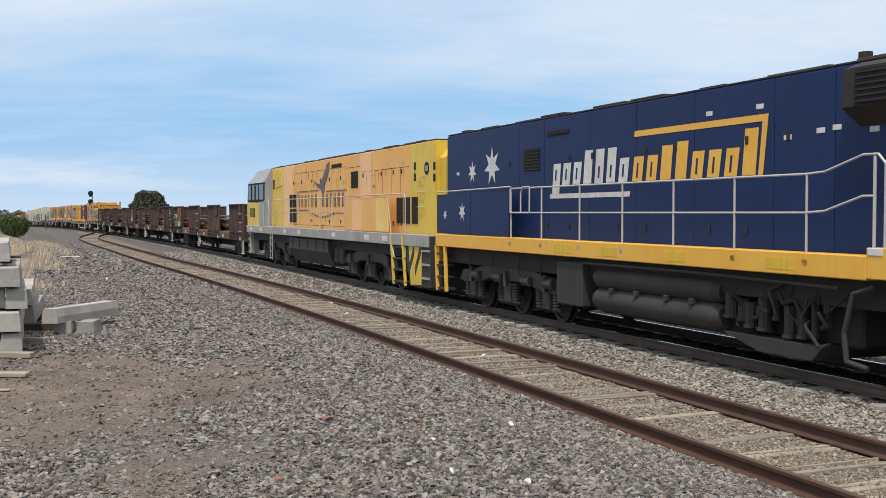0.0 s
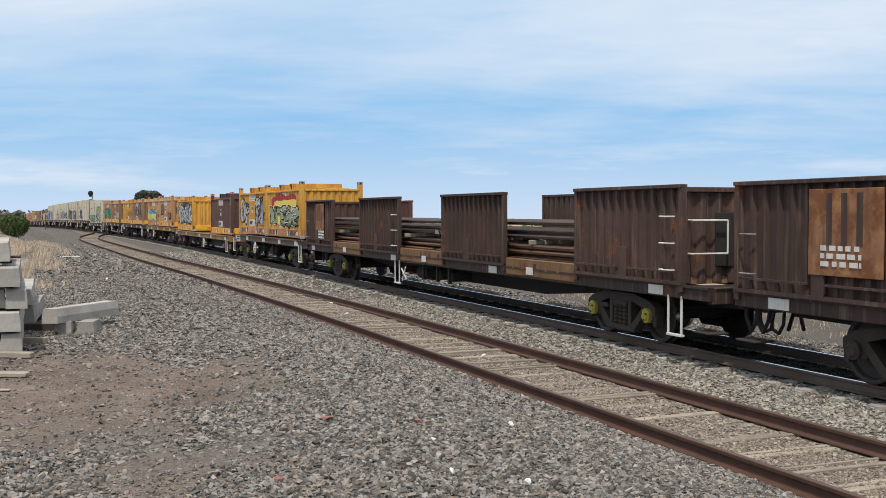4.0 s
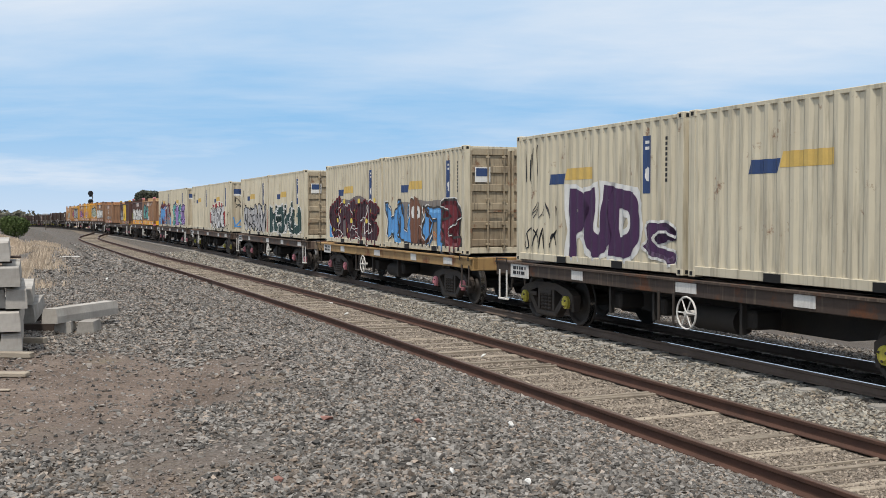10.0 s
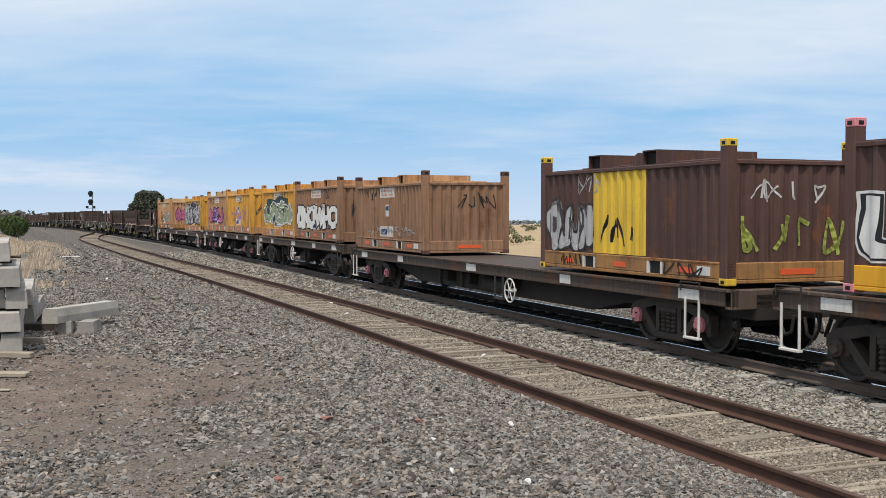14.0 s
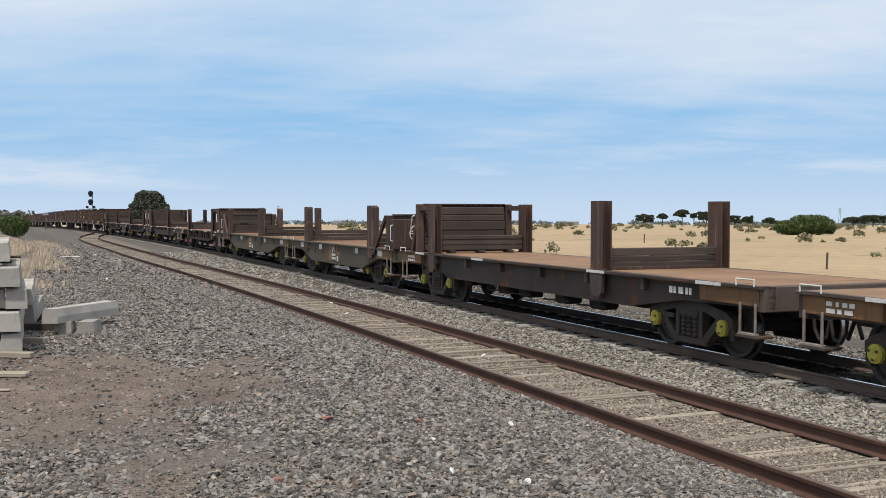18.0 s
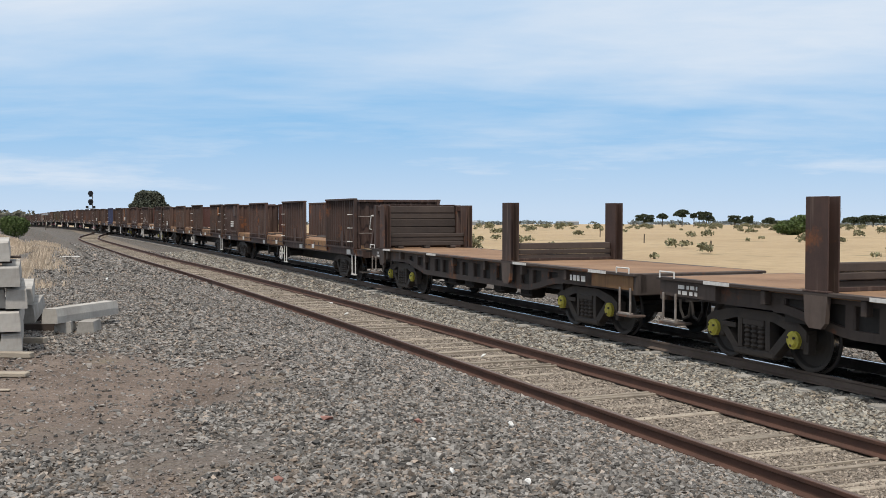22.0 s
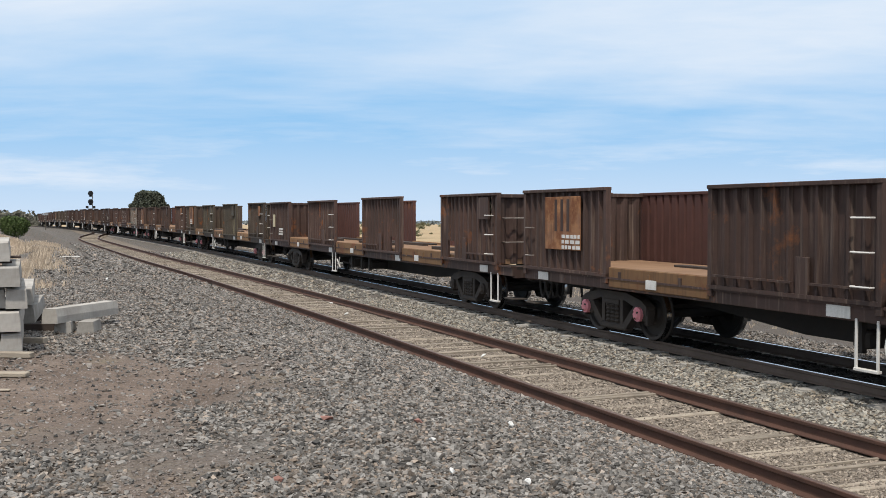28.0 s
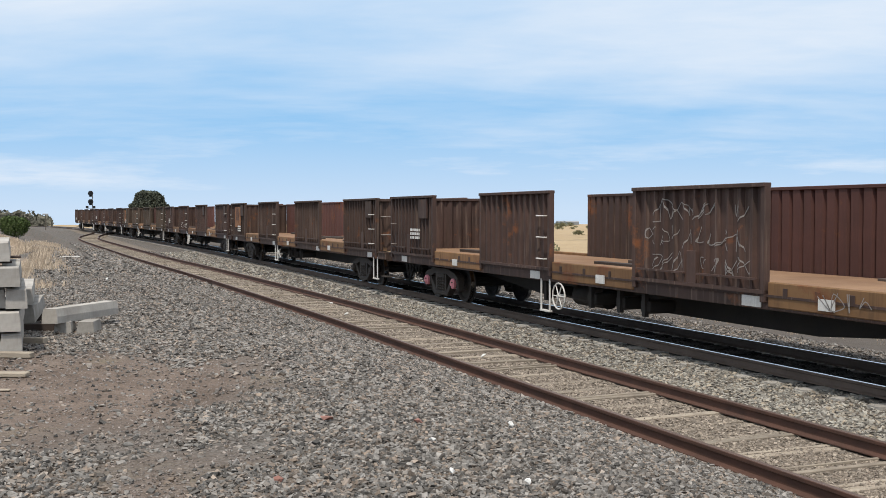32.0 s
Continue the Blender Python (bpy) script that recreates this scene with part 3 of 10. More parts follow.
def corrugated(sh, x0, x1, z0, z1, y, out, material, period=0.278, depth=0.036, thick=0.012, axis="x", crest=0.27, slope=0.23):
    """A corrugated sheet; its crests lie at y, its troughs lie behind, out is the sign of the outer side."""
    pts = wave_pts(x0, x1, period, depth, crest, slope)
    vs, fs, n = [], [], len(pts)
    for back in (0, thick):
        for z in (z0, z1):
            for x, d in pts:
                yy = y - out * (d + back)
                vs.append((x, yy, z) if axis == "x" else (yy, x, z))
    for i in range(n - 1):
        fs += [(i, i + 1, n + i + 1, n + i), (2 * n + i, 3 * n + i, 3 * n + i + 1, 2 * n + i + 1)]
        fs += [(n + i, n + i + 1, 3 * n + i + 1, 3 * n + i), (i, 2 * n + i, 2 * n + i + 1, i + 1)]
    fs += [(0, n, 3 * n, 2 * n), (n - 1, 3 * n - 1, 4 * n - 1, 2 * n - 1)]
    return sh.add(vs, fs, material)


def wheel_shape():
    sh = Shape()
    n = 28
    ring = [(0.43, -0.065), (0.455, -0.06), (0.46, 0.035), (0.487, 0.045), (0.485, 0.07), (0.44, 0.072), (0.40, 0.05), (0.36, 0.012), (0.17, 0.0), (0.12, -0.03), (0.09, -0.06)]
    prof = ring + [(0.0, -0.06)]
    back = [(0.0, 0.075), (0.12, 0.06), (0.38, 0.045)]
    for i in range(len(ring) - 1):
        (r0, y0), (r1, y1) = ring[i], ring[i + 1]
        vs = [(r * math.cos(a), y, r * math.sin(a)) for r, y in ((r0, y0), (r1, y1)) for a in [k * math.tau / n for k in range(n)]]
        sh.add(vs, [(k, (k + 1) % n, n + (k + 1) % n, n + k) for k in range(n)], M_TREAD if i == 1 else M_WHEEL)
    # outer disc, seen from the side of the line
    disc = [(0.43, -0.065), (0.395, -0.05), (0.37, -0.005), (0.19, 0.01), (0.15, -0.05), (0.0, -0.06)]
    for (r0, y0), (r1, y1) in zip(disc, disc[1:]):
        vs = [(r * math.cos(a), y, r * math.sin(a)) for r, y in ((r0, y0), (r1, y1)) for a in [k * math.tau / n for k in range(n)]]
        sh.add(vs, [(k, (k + 1) % n, n + (k + 1) % n, n + k) for k in range(n)], M_WHEEL)
    return sh.mesh("wheel", True, True)


def side_frame_shape(style=0):
    sh = Shape()
    m = M_BOGIE
    # arched top chord, sloping legs, spring pocket and pedestals; outer face towards -y
    sh.prism([(-1.12, 0.60), (-0.95, 0.70), (-0.45, 0.80), (0.45, 0.80), (0.95, 0.70), (1.12, 0.60), (1.12, 0.45), (0.92, 0.52), (0.42, 0.66), (-0.42, 0.66), (-0.92, 0.52), (-1.12, 0.45)], -0.09, 0.09, "y", m)
    for q in (-1, 1):
        sh.prism([(q * 0.86, 0.56), (q * 0.72, 0.60), (q * 0.30, 0.20), (q * 0.42, 0.14)], -0.08, 0.08, "y", m)
        sh.prism([(q * 0.36, 0.70), (q * 0.26, 0.70), (q * 0.26, 0.24), (q * 0.36, 0.24)], -0.085, 0.085, "y", m)
        sh.box(q * 0.9 - 0.17, q * 0.9 + 0.17, -0.085, 0.085, 0.34, 0.60, m, 0.03)
        sh.box(q * 1.08 - 0.05, q * 1.08 + 0.05, -0.07, 0.07, 0.28, 0.56, m, 0.01)
    sh.box(-0.46, 0.46, -0.09, 0.09, 0.12, 0.24, m, 0.03)
    if style:
        sh.box(-0.75, -0.40, -0.10, -0.07, 0.50, 0.58, m, 0.01)
    return sh.mesh("side_frame")


def spring_shape():
    """A nest of three coil springs under its seat, welded into one body."""
    sh = Shape().box(-0.24, 0.24, -0.08, 0.04, 0.57, 0.66, M_BOGIE, 0.01)
    for x in (-0.15, 0.0, 0.15):
        rings, n = [], 10
        for k in range(11):
            z, r = 0.24 + k * 0.034, 0.070 if k % 2 else 0.046
            rings.append([(x + r * math.cos(t * math.tau / n), -0.03 + r * math.sin(t * math.tau / n), z) for t in range(n)])
        vs = [p for ring in rings for p in ring]
        sh.add(vs, [(j * n + t, j * n + (t + 1) % n, (j + 1) * n + (t + 1) % n, (j + 1) * n + t) for j in range(10) for t in range(n)], M_BOGIE)
    return sh.mesh("spring")


def cap_shape(material):
    sh = Shape()
    sh.cyl((0, 0.05, 0), (0, -0.05, 0), 0.125, material, 14)
    sh.cyl((0, -0.05, 0), (0, -0.085, 0), 0.105, material, 14, 0.07)
    for k in range(3):
        a = k * math.tau / 3 + 0.5
        sh.cyl((0.07 * math.cos(a), -0.07, 0.07 * math.sin(a)), (0.07 * math.cos(a), -0.095, 0.07 * math.sin(a)), 0.018, M_BOGIE, 6)
    return sh.mesh("axle_cap")


ME_WHEEL, ME_FRAME, ME_FRAME2, ME_SPRING = wheel_shape(), side_frame_shape(0), side_frame_shape(1), spring_shape()
ME_CAP = {"pink": cap_shape(M_PINK), "yellow": cap_shape(M_YCAP), "dark": cap_shape(M_BOGIE)}
ME_BOLSTER = Shape().box(-0.22, 0.22, -0.95, 0.95, 0.40, 0.72, M_DARK, 0.03).box(-0.9, 0.9, -0.5, 0.5, 0.48, 0.60, M_DARK).box(-0.3, 0.3, -0.3, 0.3, 0.7, 0.86, M_DARK).mesh("bogie")
ME_AXLE = Shape().cyl((0, -0.95, 0), (0, 0.95, 0), 0.08, M_DARK, 8).mesh("axle")


def bogie(parent, x, caps="dark"):
    b = part("bogie", ME_BOLSTER, parent, at=pose(x, 0, 0))
    for q in (-1, 1):
        turn = 0 if q < 0 else 180
        part("side_frame", ME_FRAME2 if caps == "yellow" else ME_FRAME, b, at=pose(0, q * 1.0, 0, 0, 0, turn))
        part("spring", ME_SPRING, b, at=pose(0, q * 1.02, 0, 0, 0, turn))
        for a in (-0.9, 0.9):
            part("wheel", ME_WHEEL, b, at=pose(a, q * 0.77, 0.46, 0, 0, turn))
            part("axle_cap", ME_CAP[caps], b, caps + " axle box cap" if caps != "dark" else "", at=pose(a, q * 1.09, 0.46, 0, 0, turn))
    for a in (-0.9, 0.9):
        part("axle", ME_AXLE, b, at=pose(a, 0, 0.46))
    return b


def handwheel_shape():
    sh = Shape()
    n = 16
    pts = [(0.25 * math.cos(k * math.tau / n), 0, 0.25 * math.sin(k * math.tau / n)) for k in range(n + 1)]
    sh.tube(pts, 0.016, M_WHITE, 6)
    for k in range(6):
        a = k * math.tau / 6
        sh.cyl((0, 0, 0), (0.25 * math.cos(a), 0, 0.25 * math.sin(a)), 0.012, M_WHITE, 5)
    sh.cyl((0, 0.14, 0), (0, -0.03, 0), 0.04, M_WHITE, 8)
    return sh.mesh("handbrake_wheel")


def stirrup_shape(material, w=0.36, h=0.62):
    sh = Shape()
    for x in (-w / 2, w / 2):
        sh.box(x - 0.019, x + 0.019, -0.014, 0.014, -h, 0.0, material, 0.005)
    sh.box(-w / 2 - 0.019, w / 2 + 0.019, -0.03, 0.05, -h - 0.02, -h + 0.015, material, 0.005)
    return sh.mesh("step")


ME_HANDWHEEL, ME_STEP, ME_STEPD = handwheel_shape(), stirrup_shape(M_WHITE), stirrup_shape(M_BOGIE, 0.42, 0.5)
ME_STEPF = stirrup_shape(M_WORN, 0.34, 0.44)
ME_COUPLER = Shape().box(-0.35, 0.30, -0.10, 0.10, 0.78, 0.95, M_DARK, 0.02).box(0.22, 0.40, -0.16, 0.16, 0.74, 0.99, M_BOGIE, 0.04).cyl((0.1, 0.25, 0.75), (0.38, 0.12, 0.42), 0.03, M_DARK, 6).mesh("coupler")
ME_PLATE = {(w, h): Shape().box(-w / 2, w / 2, -0.006, 0.006, -h / 2, h / 2, M_WHITE).mesh("plate") for w, h in ((0.62, 0.05), (0.42, 0.17), (0.30, 0.15), (0.55, 0.16), (0.85, 0.30))}
ME_HOSE = Shape().tube([(0, 0, 0.80), (0.02, 0, 0.55), (0.12, 0, 0.40), (0.26, 0, 0.45), (0.32, 0, 0.7)], 0.025, M_DARK, 6).mesh("brake_hose")
ME_TANK = Shape().cyl((-0.55, 0, 0), (0.55, 0, 0), 0.2, M_DARK, 14).mesh("air_reservoir", True)


def gear(w, L, rnd, caps, wheel_x=None, sill_y=1.32, sill_z=0.88, deep=0.42):
    """Couplers, bogies, brake gear, steps and plates common to all wagons; L is half the body length."""
    for q in (-1, 1):
        part("coupler", ME_COUPLER, w, at=pose(q * (L - 0.05), 0, 0, 0, 0, 0 if q > 0 else 180))
        part("brake_hose", ME_HOSE, w, at=pose(q * (L + 0.02), -0.45, 0, 0, 0, 0 if q > 0 else 180))
    # centre sill, deeper in the middle like a fish's belly
    sh = Shape()
    d = L * 0.62
    sh.prism([(-L, 0.92), (L, 0.92), (L, 0.66), (d * 0.95, 0.62), (d * 0.62, deep), (-d * 0.62, deep), (-d * 0.95, 0.62), (-L, 0.66)], -0.28, 0.28, "y", M_DARK)
    part("centre_sill", sh, w)
    if wheel_x is not None:
        part("handbrake_wheel", ME_HANDWHEEL, w, "pale spoked handbrake wheel", at=pose(wheel_x, -sill_y - 0.06, 0.62))
    part("air_reservoir", ME_TANK, w, at=pose(-1.2, -0.75, 0.6))


def panel_spans(U0, U1):
    """The four tall panels of an open wagon, leading one first; the body stands a little behind the frame's middle."""
    k = ((U1 - U0) / 2 - 0.65) / 11.4
    return [(p * k - 0.3, q * k - 0.3) for p, q in ((8.05, 11.4), (1.54, 5.05), (-5.05, -1.54), (-11.4, -8.05))]


def lever_shape():
    """Crossed brake levers on a short shaft."""
    sh = Shape()
    for a in (0.6, 2.2):
        sh.box(-0.24, 0.24, -0.012, 0.012, -0.024, 0.024, M_WHITE, 0.006, tf=Matrix.Rotation(a, 4, "Y"))
    sh.cyl((0, 0.14, 0), (0, -0.03, 0), 0.035, M_WHITE, 8)
    return sh.mesh("brake_lever")


ME_LEVER = lever_shape()


def open_wagon(U0, U1, rnd, caps, style):
    """Long open wagon: four tall ribbed side panels a side, with low boards between them."""
    L = (U1 - U0) / 2 - 0.3
    w = thing("open_wagon", style["label"], "wagon", "open wagons of the freight train")
    m = style["paint"]
    body = panel_spans(U0, U1)
    sh = Shape().box(body[3][0] + 0.05, body[0][1] - 0.10, -1.28, 1.28, 1.08, 1.19, M_FLOOR)
    part("floor", sh, w, "rust-brown steel floor")
    for q in (-1, 1):
        y, m = q * 1.36, style["paint"]
        sh = Shape().box(-L, L, min(y, y - q * 0.10), max(y, y - q * 0.10), 0.86, 1.06, m, 0.01)
        sh.box(-L, L, min(y + q * 0.03, y - q * 0.08), max(y + q * 0.03, y - q * 0.08), 1.04, 1.075, m)
        part("side_sill", sh, w)
    k = L / 11.7
    spans = panel_spans(U0, U1)
    front, back = spans[0][1], spans[3][0]
    gaps = [(spans[j + 1][1], spans[j][0]) for j in range(3)]
    for q in (-1, 1):
        for j, (a, b) in enumerate(spans):
            sh = Shape()
            y = q * 1.40
            m = style.get("panel", {}).get(j, style["paint"]) if q < 0 else (M_MAROON if rnd.random() < 0.8 else style["paint"])
            top = 2.62 + rnd.uniform(-0.015, 0.03)
            hole = style.get("holes") and {0: (a + 0.42, a + 0.86), 1: (b - 0.92, b - 0.50)}.get(j)      # square cut-outs above the floor
            for c0, c1, lo in (((a + 0.06, hole[0], 1.08), (hole[0], hole[1], 1.53), (hole[1], b - 0.06, 1.08)) if hole else ((a + 0.06, b - 0.06, 1.08),)):
                corrugated(sh, c0, c1, lo, top - 0.04, y, q, m, 0.27, 0.06, crest=0.17, slope=0.09)
            sh.box(a, b, min(y - q * 0.09, y + q * 0.045), max(y - q * 0.09, y + q * 0.045), top - 0.06, top, m, 0.008)
            for x in (a, b - 0.10):
                sh.box(x, x + 0.10, min(y - q * 0.08, y + q * 0.02), max(y - q * 0.08, y + q * 0.02), 0.96, top - 0.05, m, 0.008)
            sh.box(a, b, min(y - q * 0.05, y + q * 0.03), max(y - q * 0.05, y + q * 0.03), 1.075, 1.13, m)
            if rnd.random() < 0.75:
                c = a + (b - a) * rnd.choice((0.5, 0.45, 0.6))
                for x0, x1 in ((a + 0.15, c - 0.2), (c + 0.15, b - 0.15)):
                    if hole and x0 < hole[1] and x1 > hole[0]:
                        continue
                    sh.box(x0, x1, min(y, y + q * 0.05), max(y, y + q * 0.05), 1.26, 1.29, m)
                sh.box(c - 0.14, c + 0.10, min(y - q * 0.02, y + q * 0.02), max(y - q * 0.02, y + q * 0.02), 1.10, 1.62, m, 0.006)
            if rnd.random() < 0.3:
                x = a + (b - a) * 0.7
                sh.box(x, x + 0.55, min(y - q * 0.02, y + q * 0.03), max(y - q * 0.02, y + q * 0.03), 2.05, 2.54, m, 0.006)
            lean = rnd.uniform(-0.8, 0.8) if j in (1, 2) else 0
            p = part("side_panel", sh, w, at=pose(0, 0, 0, 0, 0, 0) if not lean else pose(0, 0, 0, lean * 0.3, 0, 0))
        for a, b in gaps:
            sh = Shape()
            y = q * 1.38
            sh.box(a + 0.02, b - 0.02, min(y, y - q * 0.10), max(y, y - q * 0.10), 0.90, 1.25, M_SIDE, 0.015)
            for x in np.arange(a + 0.35, b - 0.3, rnd.choice((0.5, 0.62, 0.9))):
                sh.box(x, x + 0.09, min(y, y + q * 0.012), max(y, y + q * 0.012), 1.04, 1.18, m if rnd.random() < 0.5 else M_SIDE, 0.004)
            part("low_side_board", sh, w, "ochre low side board")
    for q in (-1, 1):
        m, x = style["paint"], (front - 0.06 if q > 0 else back + 0.06)
        sh = Shape()
        corrugated(sh, -1.30, 1.30, 1.1, 2.54, x, q, m, 0.3, 0.05, axis="y")
        sh.box(min(x - q * 0.08, x + q * 0.05), max(x - q * 0.08, x + q * 0.05), -1.345, 1.345, 2.52, 2.60, m, 0.008)
        part("end_wall", sh, w)
        part("end_hatch", Shape().box(min(x - q * 0.01, x + q * 0.02), max(x - q * 0.01, x + q * 0.02), -0.75, -0.05, 1.35, 2.2, M_DARK, 0.006), w, "dark square hatch in the end wall")
        part("end_rail", Shape().tube([(x, -1.25, 2.08), (x + q * 0.12, -1.25, 2.08), (x + q * 0.12, -0.60, 2.08), (x + q * 0.12, -0.60, 1.56), (x + q * 0.12, -1.25, 1.56), (x, -1.25, 1.56)], 0.016, M_WHITE if rnd.random() < 0.7 else M_WORN, 6), w, "white end grab rail")
        for z in (1.35, 1.75, 2.15):
            part("end_rung", Shape().tube([(x, 0.55, z), (x + q * 0.09, 0.55, z), (x + q * 0.09, 0.95, z), (x, 0.95, z)], 0.012, M_WORN, 5), w)
        part("end_platform", Shape().box(min(x, q * L), max(x, q * L), -1.25, 1.25, 1.0, 1.06, M_DARK), w)
        sh = Shape().box(min(q * (L - 0.12), q * L), max(q * (L - 0.12), q * L), -1.3, 1.3, 0.82, 1.07, m, 0.01)
        part("headstock", sh, w)
        part("foot_board", Shape().box(min(q * (L - 0.45), q * L), max(q * (L - 0.45), q * L), -1.34, -1.0, 0.36, 0.39, M_BOGIE, 0.008), w, "grimy end foot board")
        part("brake_hose", Shape().tube([(q * L, -0.7, 0.95), (q * (L + 0.05), -0.72, 0.6), (q * (L + 0.16), -0.72, 0.42), (q * (L + 0.27), -0.72, 0.55), (q * (L + 0.3), -0.72, 0.85)], 0.028, M_DARK, 6), w)
    # dunnage timbers on the floor
    for a, b in gaps:
        for y in (0.95, 0.45, -0.3):
            if rnd.random() < 0.7:
                sh = Shape().box(a - rnd.uniform(0, 0.8), b + rnd.uniform(-0.6, 0.6), y - 0.09, y + 0.09, 1.17, 1.17 + rnd.uniform(0.05, 0.11), M_DECKWOOD, 0.01)
                part("dunnage_beam", sh, w, "dark dunnage timber lying on the floor")
    gear(w, L, rnd, caps)
    for x in (L - 3.0, -(L - 3.0)):
        bogie(w, x, caps)
    # ladder rungs, grab irons, steps and white plates; the brake wheel or levers beside the middle step
    lead = style.get("ladder") != "rear"
    xm = spans[2][1] - 0.28 if lead else spans[1][0] + 0.28
    for x in (front - 0.35, xm):
        for z in (1.30, 1.72, 2.14):
            part("ladder_rung", Shape().tube([(x - 0.16, -1.42, z), (x - 0.16, -1.49, z), (x + 0.16, -1.49, z), (x + 0.16, -1.42, z)], 0.013, M_WHITE, 5), w, "white ladder rung")
        part("step", ME_STEP, w, "white stirrup step", at=pose(x + (0.1 if x > 0 and x != xm else 0.0), -1.36, 0.90))
    x = xm + (0.55 if lead else -0.75)
    if style.get("wheel"):
        part("handbrake_wheel", ME_HANDWHEEL, w, "pale spoked handbrake wheel", at=pose(x, -1.36, 0.60))
    else:
        part("brake_lever", ME_LEVER, w, "pale crossed brake levers", at=pose(x, -1.36, 0.55))
    part("brake_rod", Shape().tube([(x, -1.2, 0.6), (x + (0.9 if lead else -0.9), -1.0, 0.5)], 0.02, M_DARK, 6), w)
    x = back + 0.35
    for z in (1.35, 1.9):
        part("grab_iron", Shape().tube([(x - 0.14, -1.42, z), (x - 0.14, -1.48, z), (x + 0.14, -1.48, z), (x + 0.14, -1.42, z)], 0.013, M_WORN, 5), w)
    for x in (front - 0.9, spans[1][1] - 0.5, spans[2][1] - 0.6, back + 0.9):
        part("marker_plate", ME_PLATE[0.42, 0.17], w, "white reflector plate", at=pose(x + rnd.uniform(-0.2, 0.2), -1.372, 0.97))
    for x in (gaps[0][0] + 1.2, gaps[2][0] + 1.4, gaps[1][0] + 1.9):
        part("marker_plate", ME_PLATE[0.30, 0.15], w, "white reflector plate", at=pose(x, -1.40, 1.02))
    for x in (1.2, 0.4, -0.6, -2.4):
        sh = Shape().box(x - 0.05, x + 0.05, -1.2, -1.12, 0.45, 0.9, M_DARK).box(x - 0.18, x + 0.1, -1.15, -0.6, 0.5, 0.72, M_DARK, 0.03)
        part("brake_gear", sh, w)
    return rides(w, (U0 + U1) / 2, L - 3.0), L, spans


def sign_bars(parent, x, y, z, w, h, rows, material, seed, out=-1, name="stencil_lettering"):
    """Unreadable stencil as rows of short bars on a side face."""
    rnd = random.Random(seed)
    sh = Shape()
    rh = h / rows
    for r in range(rows):
        a = x - w / 2
        while a < x + w / 2:
            b = min(a + rnd.uniform(0.05, 0.16), x + w / 2)
            sh.box(a, b, y - 0.005, y + 0.005, z + h - (r + 0.8) * rh, z + h - (r + 0.15) * rh, material)
            a = b + rnd.uniform(0.03, 0.07)
    return part(name, sh, parent, "small pale unreadable stencil lettering")
# ---- spray-painted pieces ----
PAINT_COL = {}


def paint(name, col, rough=0.55):
    PAINT_COL[name] = col
    return mat(name, col, rough, 0, tuple(c * 0.72 for c in col), 4.0, 0.5, streak=0.12)


P_SILVER, P_BLACK, P_WHITE = paint("spray_silver", (0.42, 0.41, 0.41)), paint("spray_black", (0.015, 0.015, 0.017)), paint("spray_white", (0.72, 0.71, 0.68))
P_BLUE, P_RED, P_GREEN = paint("spray_blue", (0.10, 0.30, 0.62)), paint("spray_red", (0.33, 0.03, 0.035)), paint("spray_green", (0.04, 0.26, 0.10))
P_MAROON, P_PURPLE, P_TEAL = paint("spray_maroon", (0.15, 0.018, 0.025)), paint("spray_purple", (0.06, 0.02, 0.07)), paint("spray_teal", (0.12, 0.40, 0.36))
P_LIME, P_PINK, P_LILAC = paint("spray_lime", (0.42, 0.47, 0.10)), paint("spray_pink", (0.45, 0.12, 0.22)), paint("spray_lilac", (0.33, 0.22, 0.52))
P_SAGE, P_YELLOW, P_BROWN = paint("spray_sage", (0.27, 0.31, 0.19)), paint("spray_yellow", (0.72, 0.55, 0.10)), paint("spray_brown", (0.17, 0.075, 0.045))
P_DGREEN, P_GREYD, P_ORANGE = paint("spray_dark_green", (0.018, 0.05, 0.045)), paint("spray_dark_grey", (0.055, 0.05, 0.05)), paint("spray_orange", (0.70, 0.25, 0.05))


def letters(body, x0, x1, z0, z1, bold=0.0, shear=0.0, wob=0.0):
    """Outline of words in the built-in font, as a flat bmesh over x and z, fitted to a rectangle."""
    cu = bpy.data.curves.new("words", "FONT")
    cu.body, cu.size, cu.offset, cu.shear, cu.resolution_u = body, 1.0, bold, shear, 3
    ob = bpy.data.objects.new("words", cu)
    me = bpy.data.meshes.new_from_object(ob)
    bpy.data.objects.remove(ob), bpy.data.curves.remove(cu)
    bm = bmesh.new()
    bm.from_mesh(me)
    bpy.data.meshes.remove(me)
    xs, ys = [v.co.x for v in bm.verts], [v.co.y for v in bm.verts]
    ax, ay, bx, by = min(xs), min(ys), max(xs), max(ys)
    for v in bm.verts:
        v.co = Vector((x0 + (v.co.x - ax) / (bx - ax) * (x1 - x0), 0, z0 + (v.co.y - ay) / (by - ay) * (z1 - z0)))
    if wob:
        bmesh.ops.subdivide_edges(bm, edges=bm.edges[:], cuts=2)
        for v in bm.verts:
            q = Vector((v.co.x * 1.7, v.co.z * 1.7, len(body)))
            v.co.x += wob * noise.noise(q)
            v.co.z += wob * 0.8 * noise.noise(q + Vector((7, 2, 5)))
    return bm


def outline(pts, into=None):
    """A flat bmesh from one outline over x and z."""
    bm = into or bmesh.new()
    bm.faces.new([bm.verts.new((x, 0, z)) for x, z in pts])
    return bm


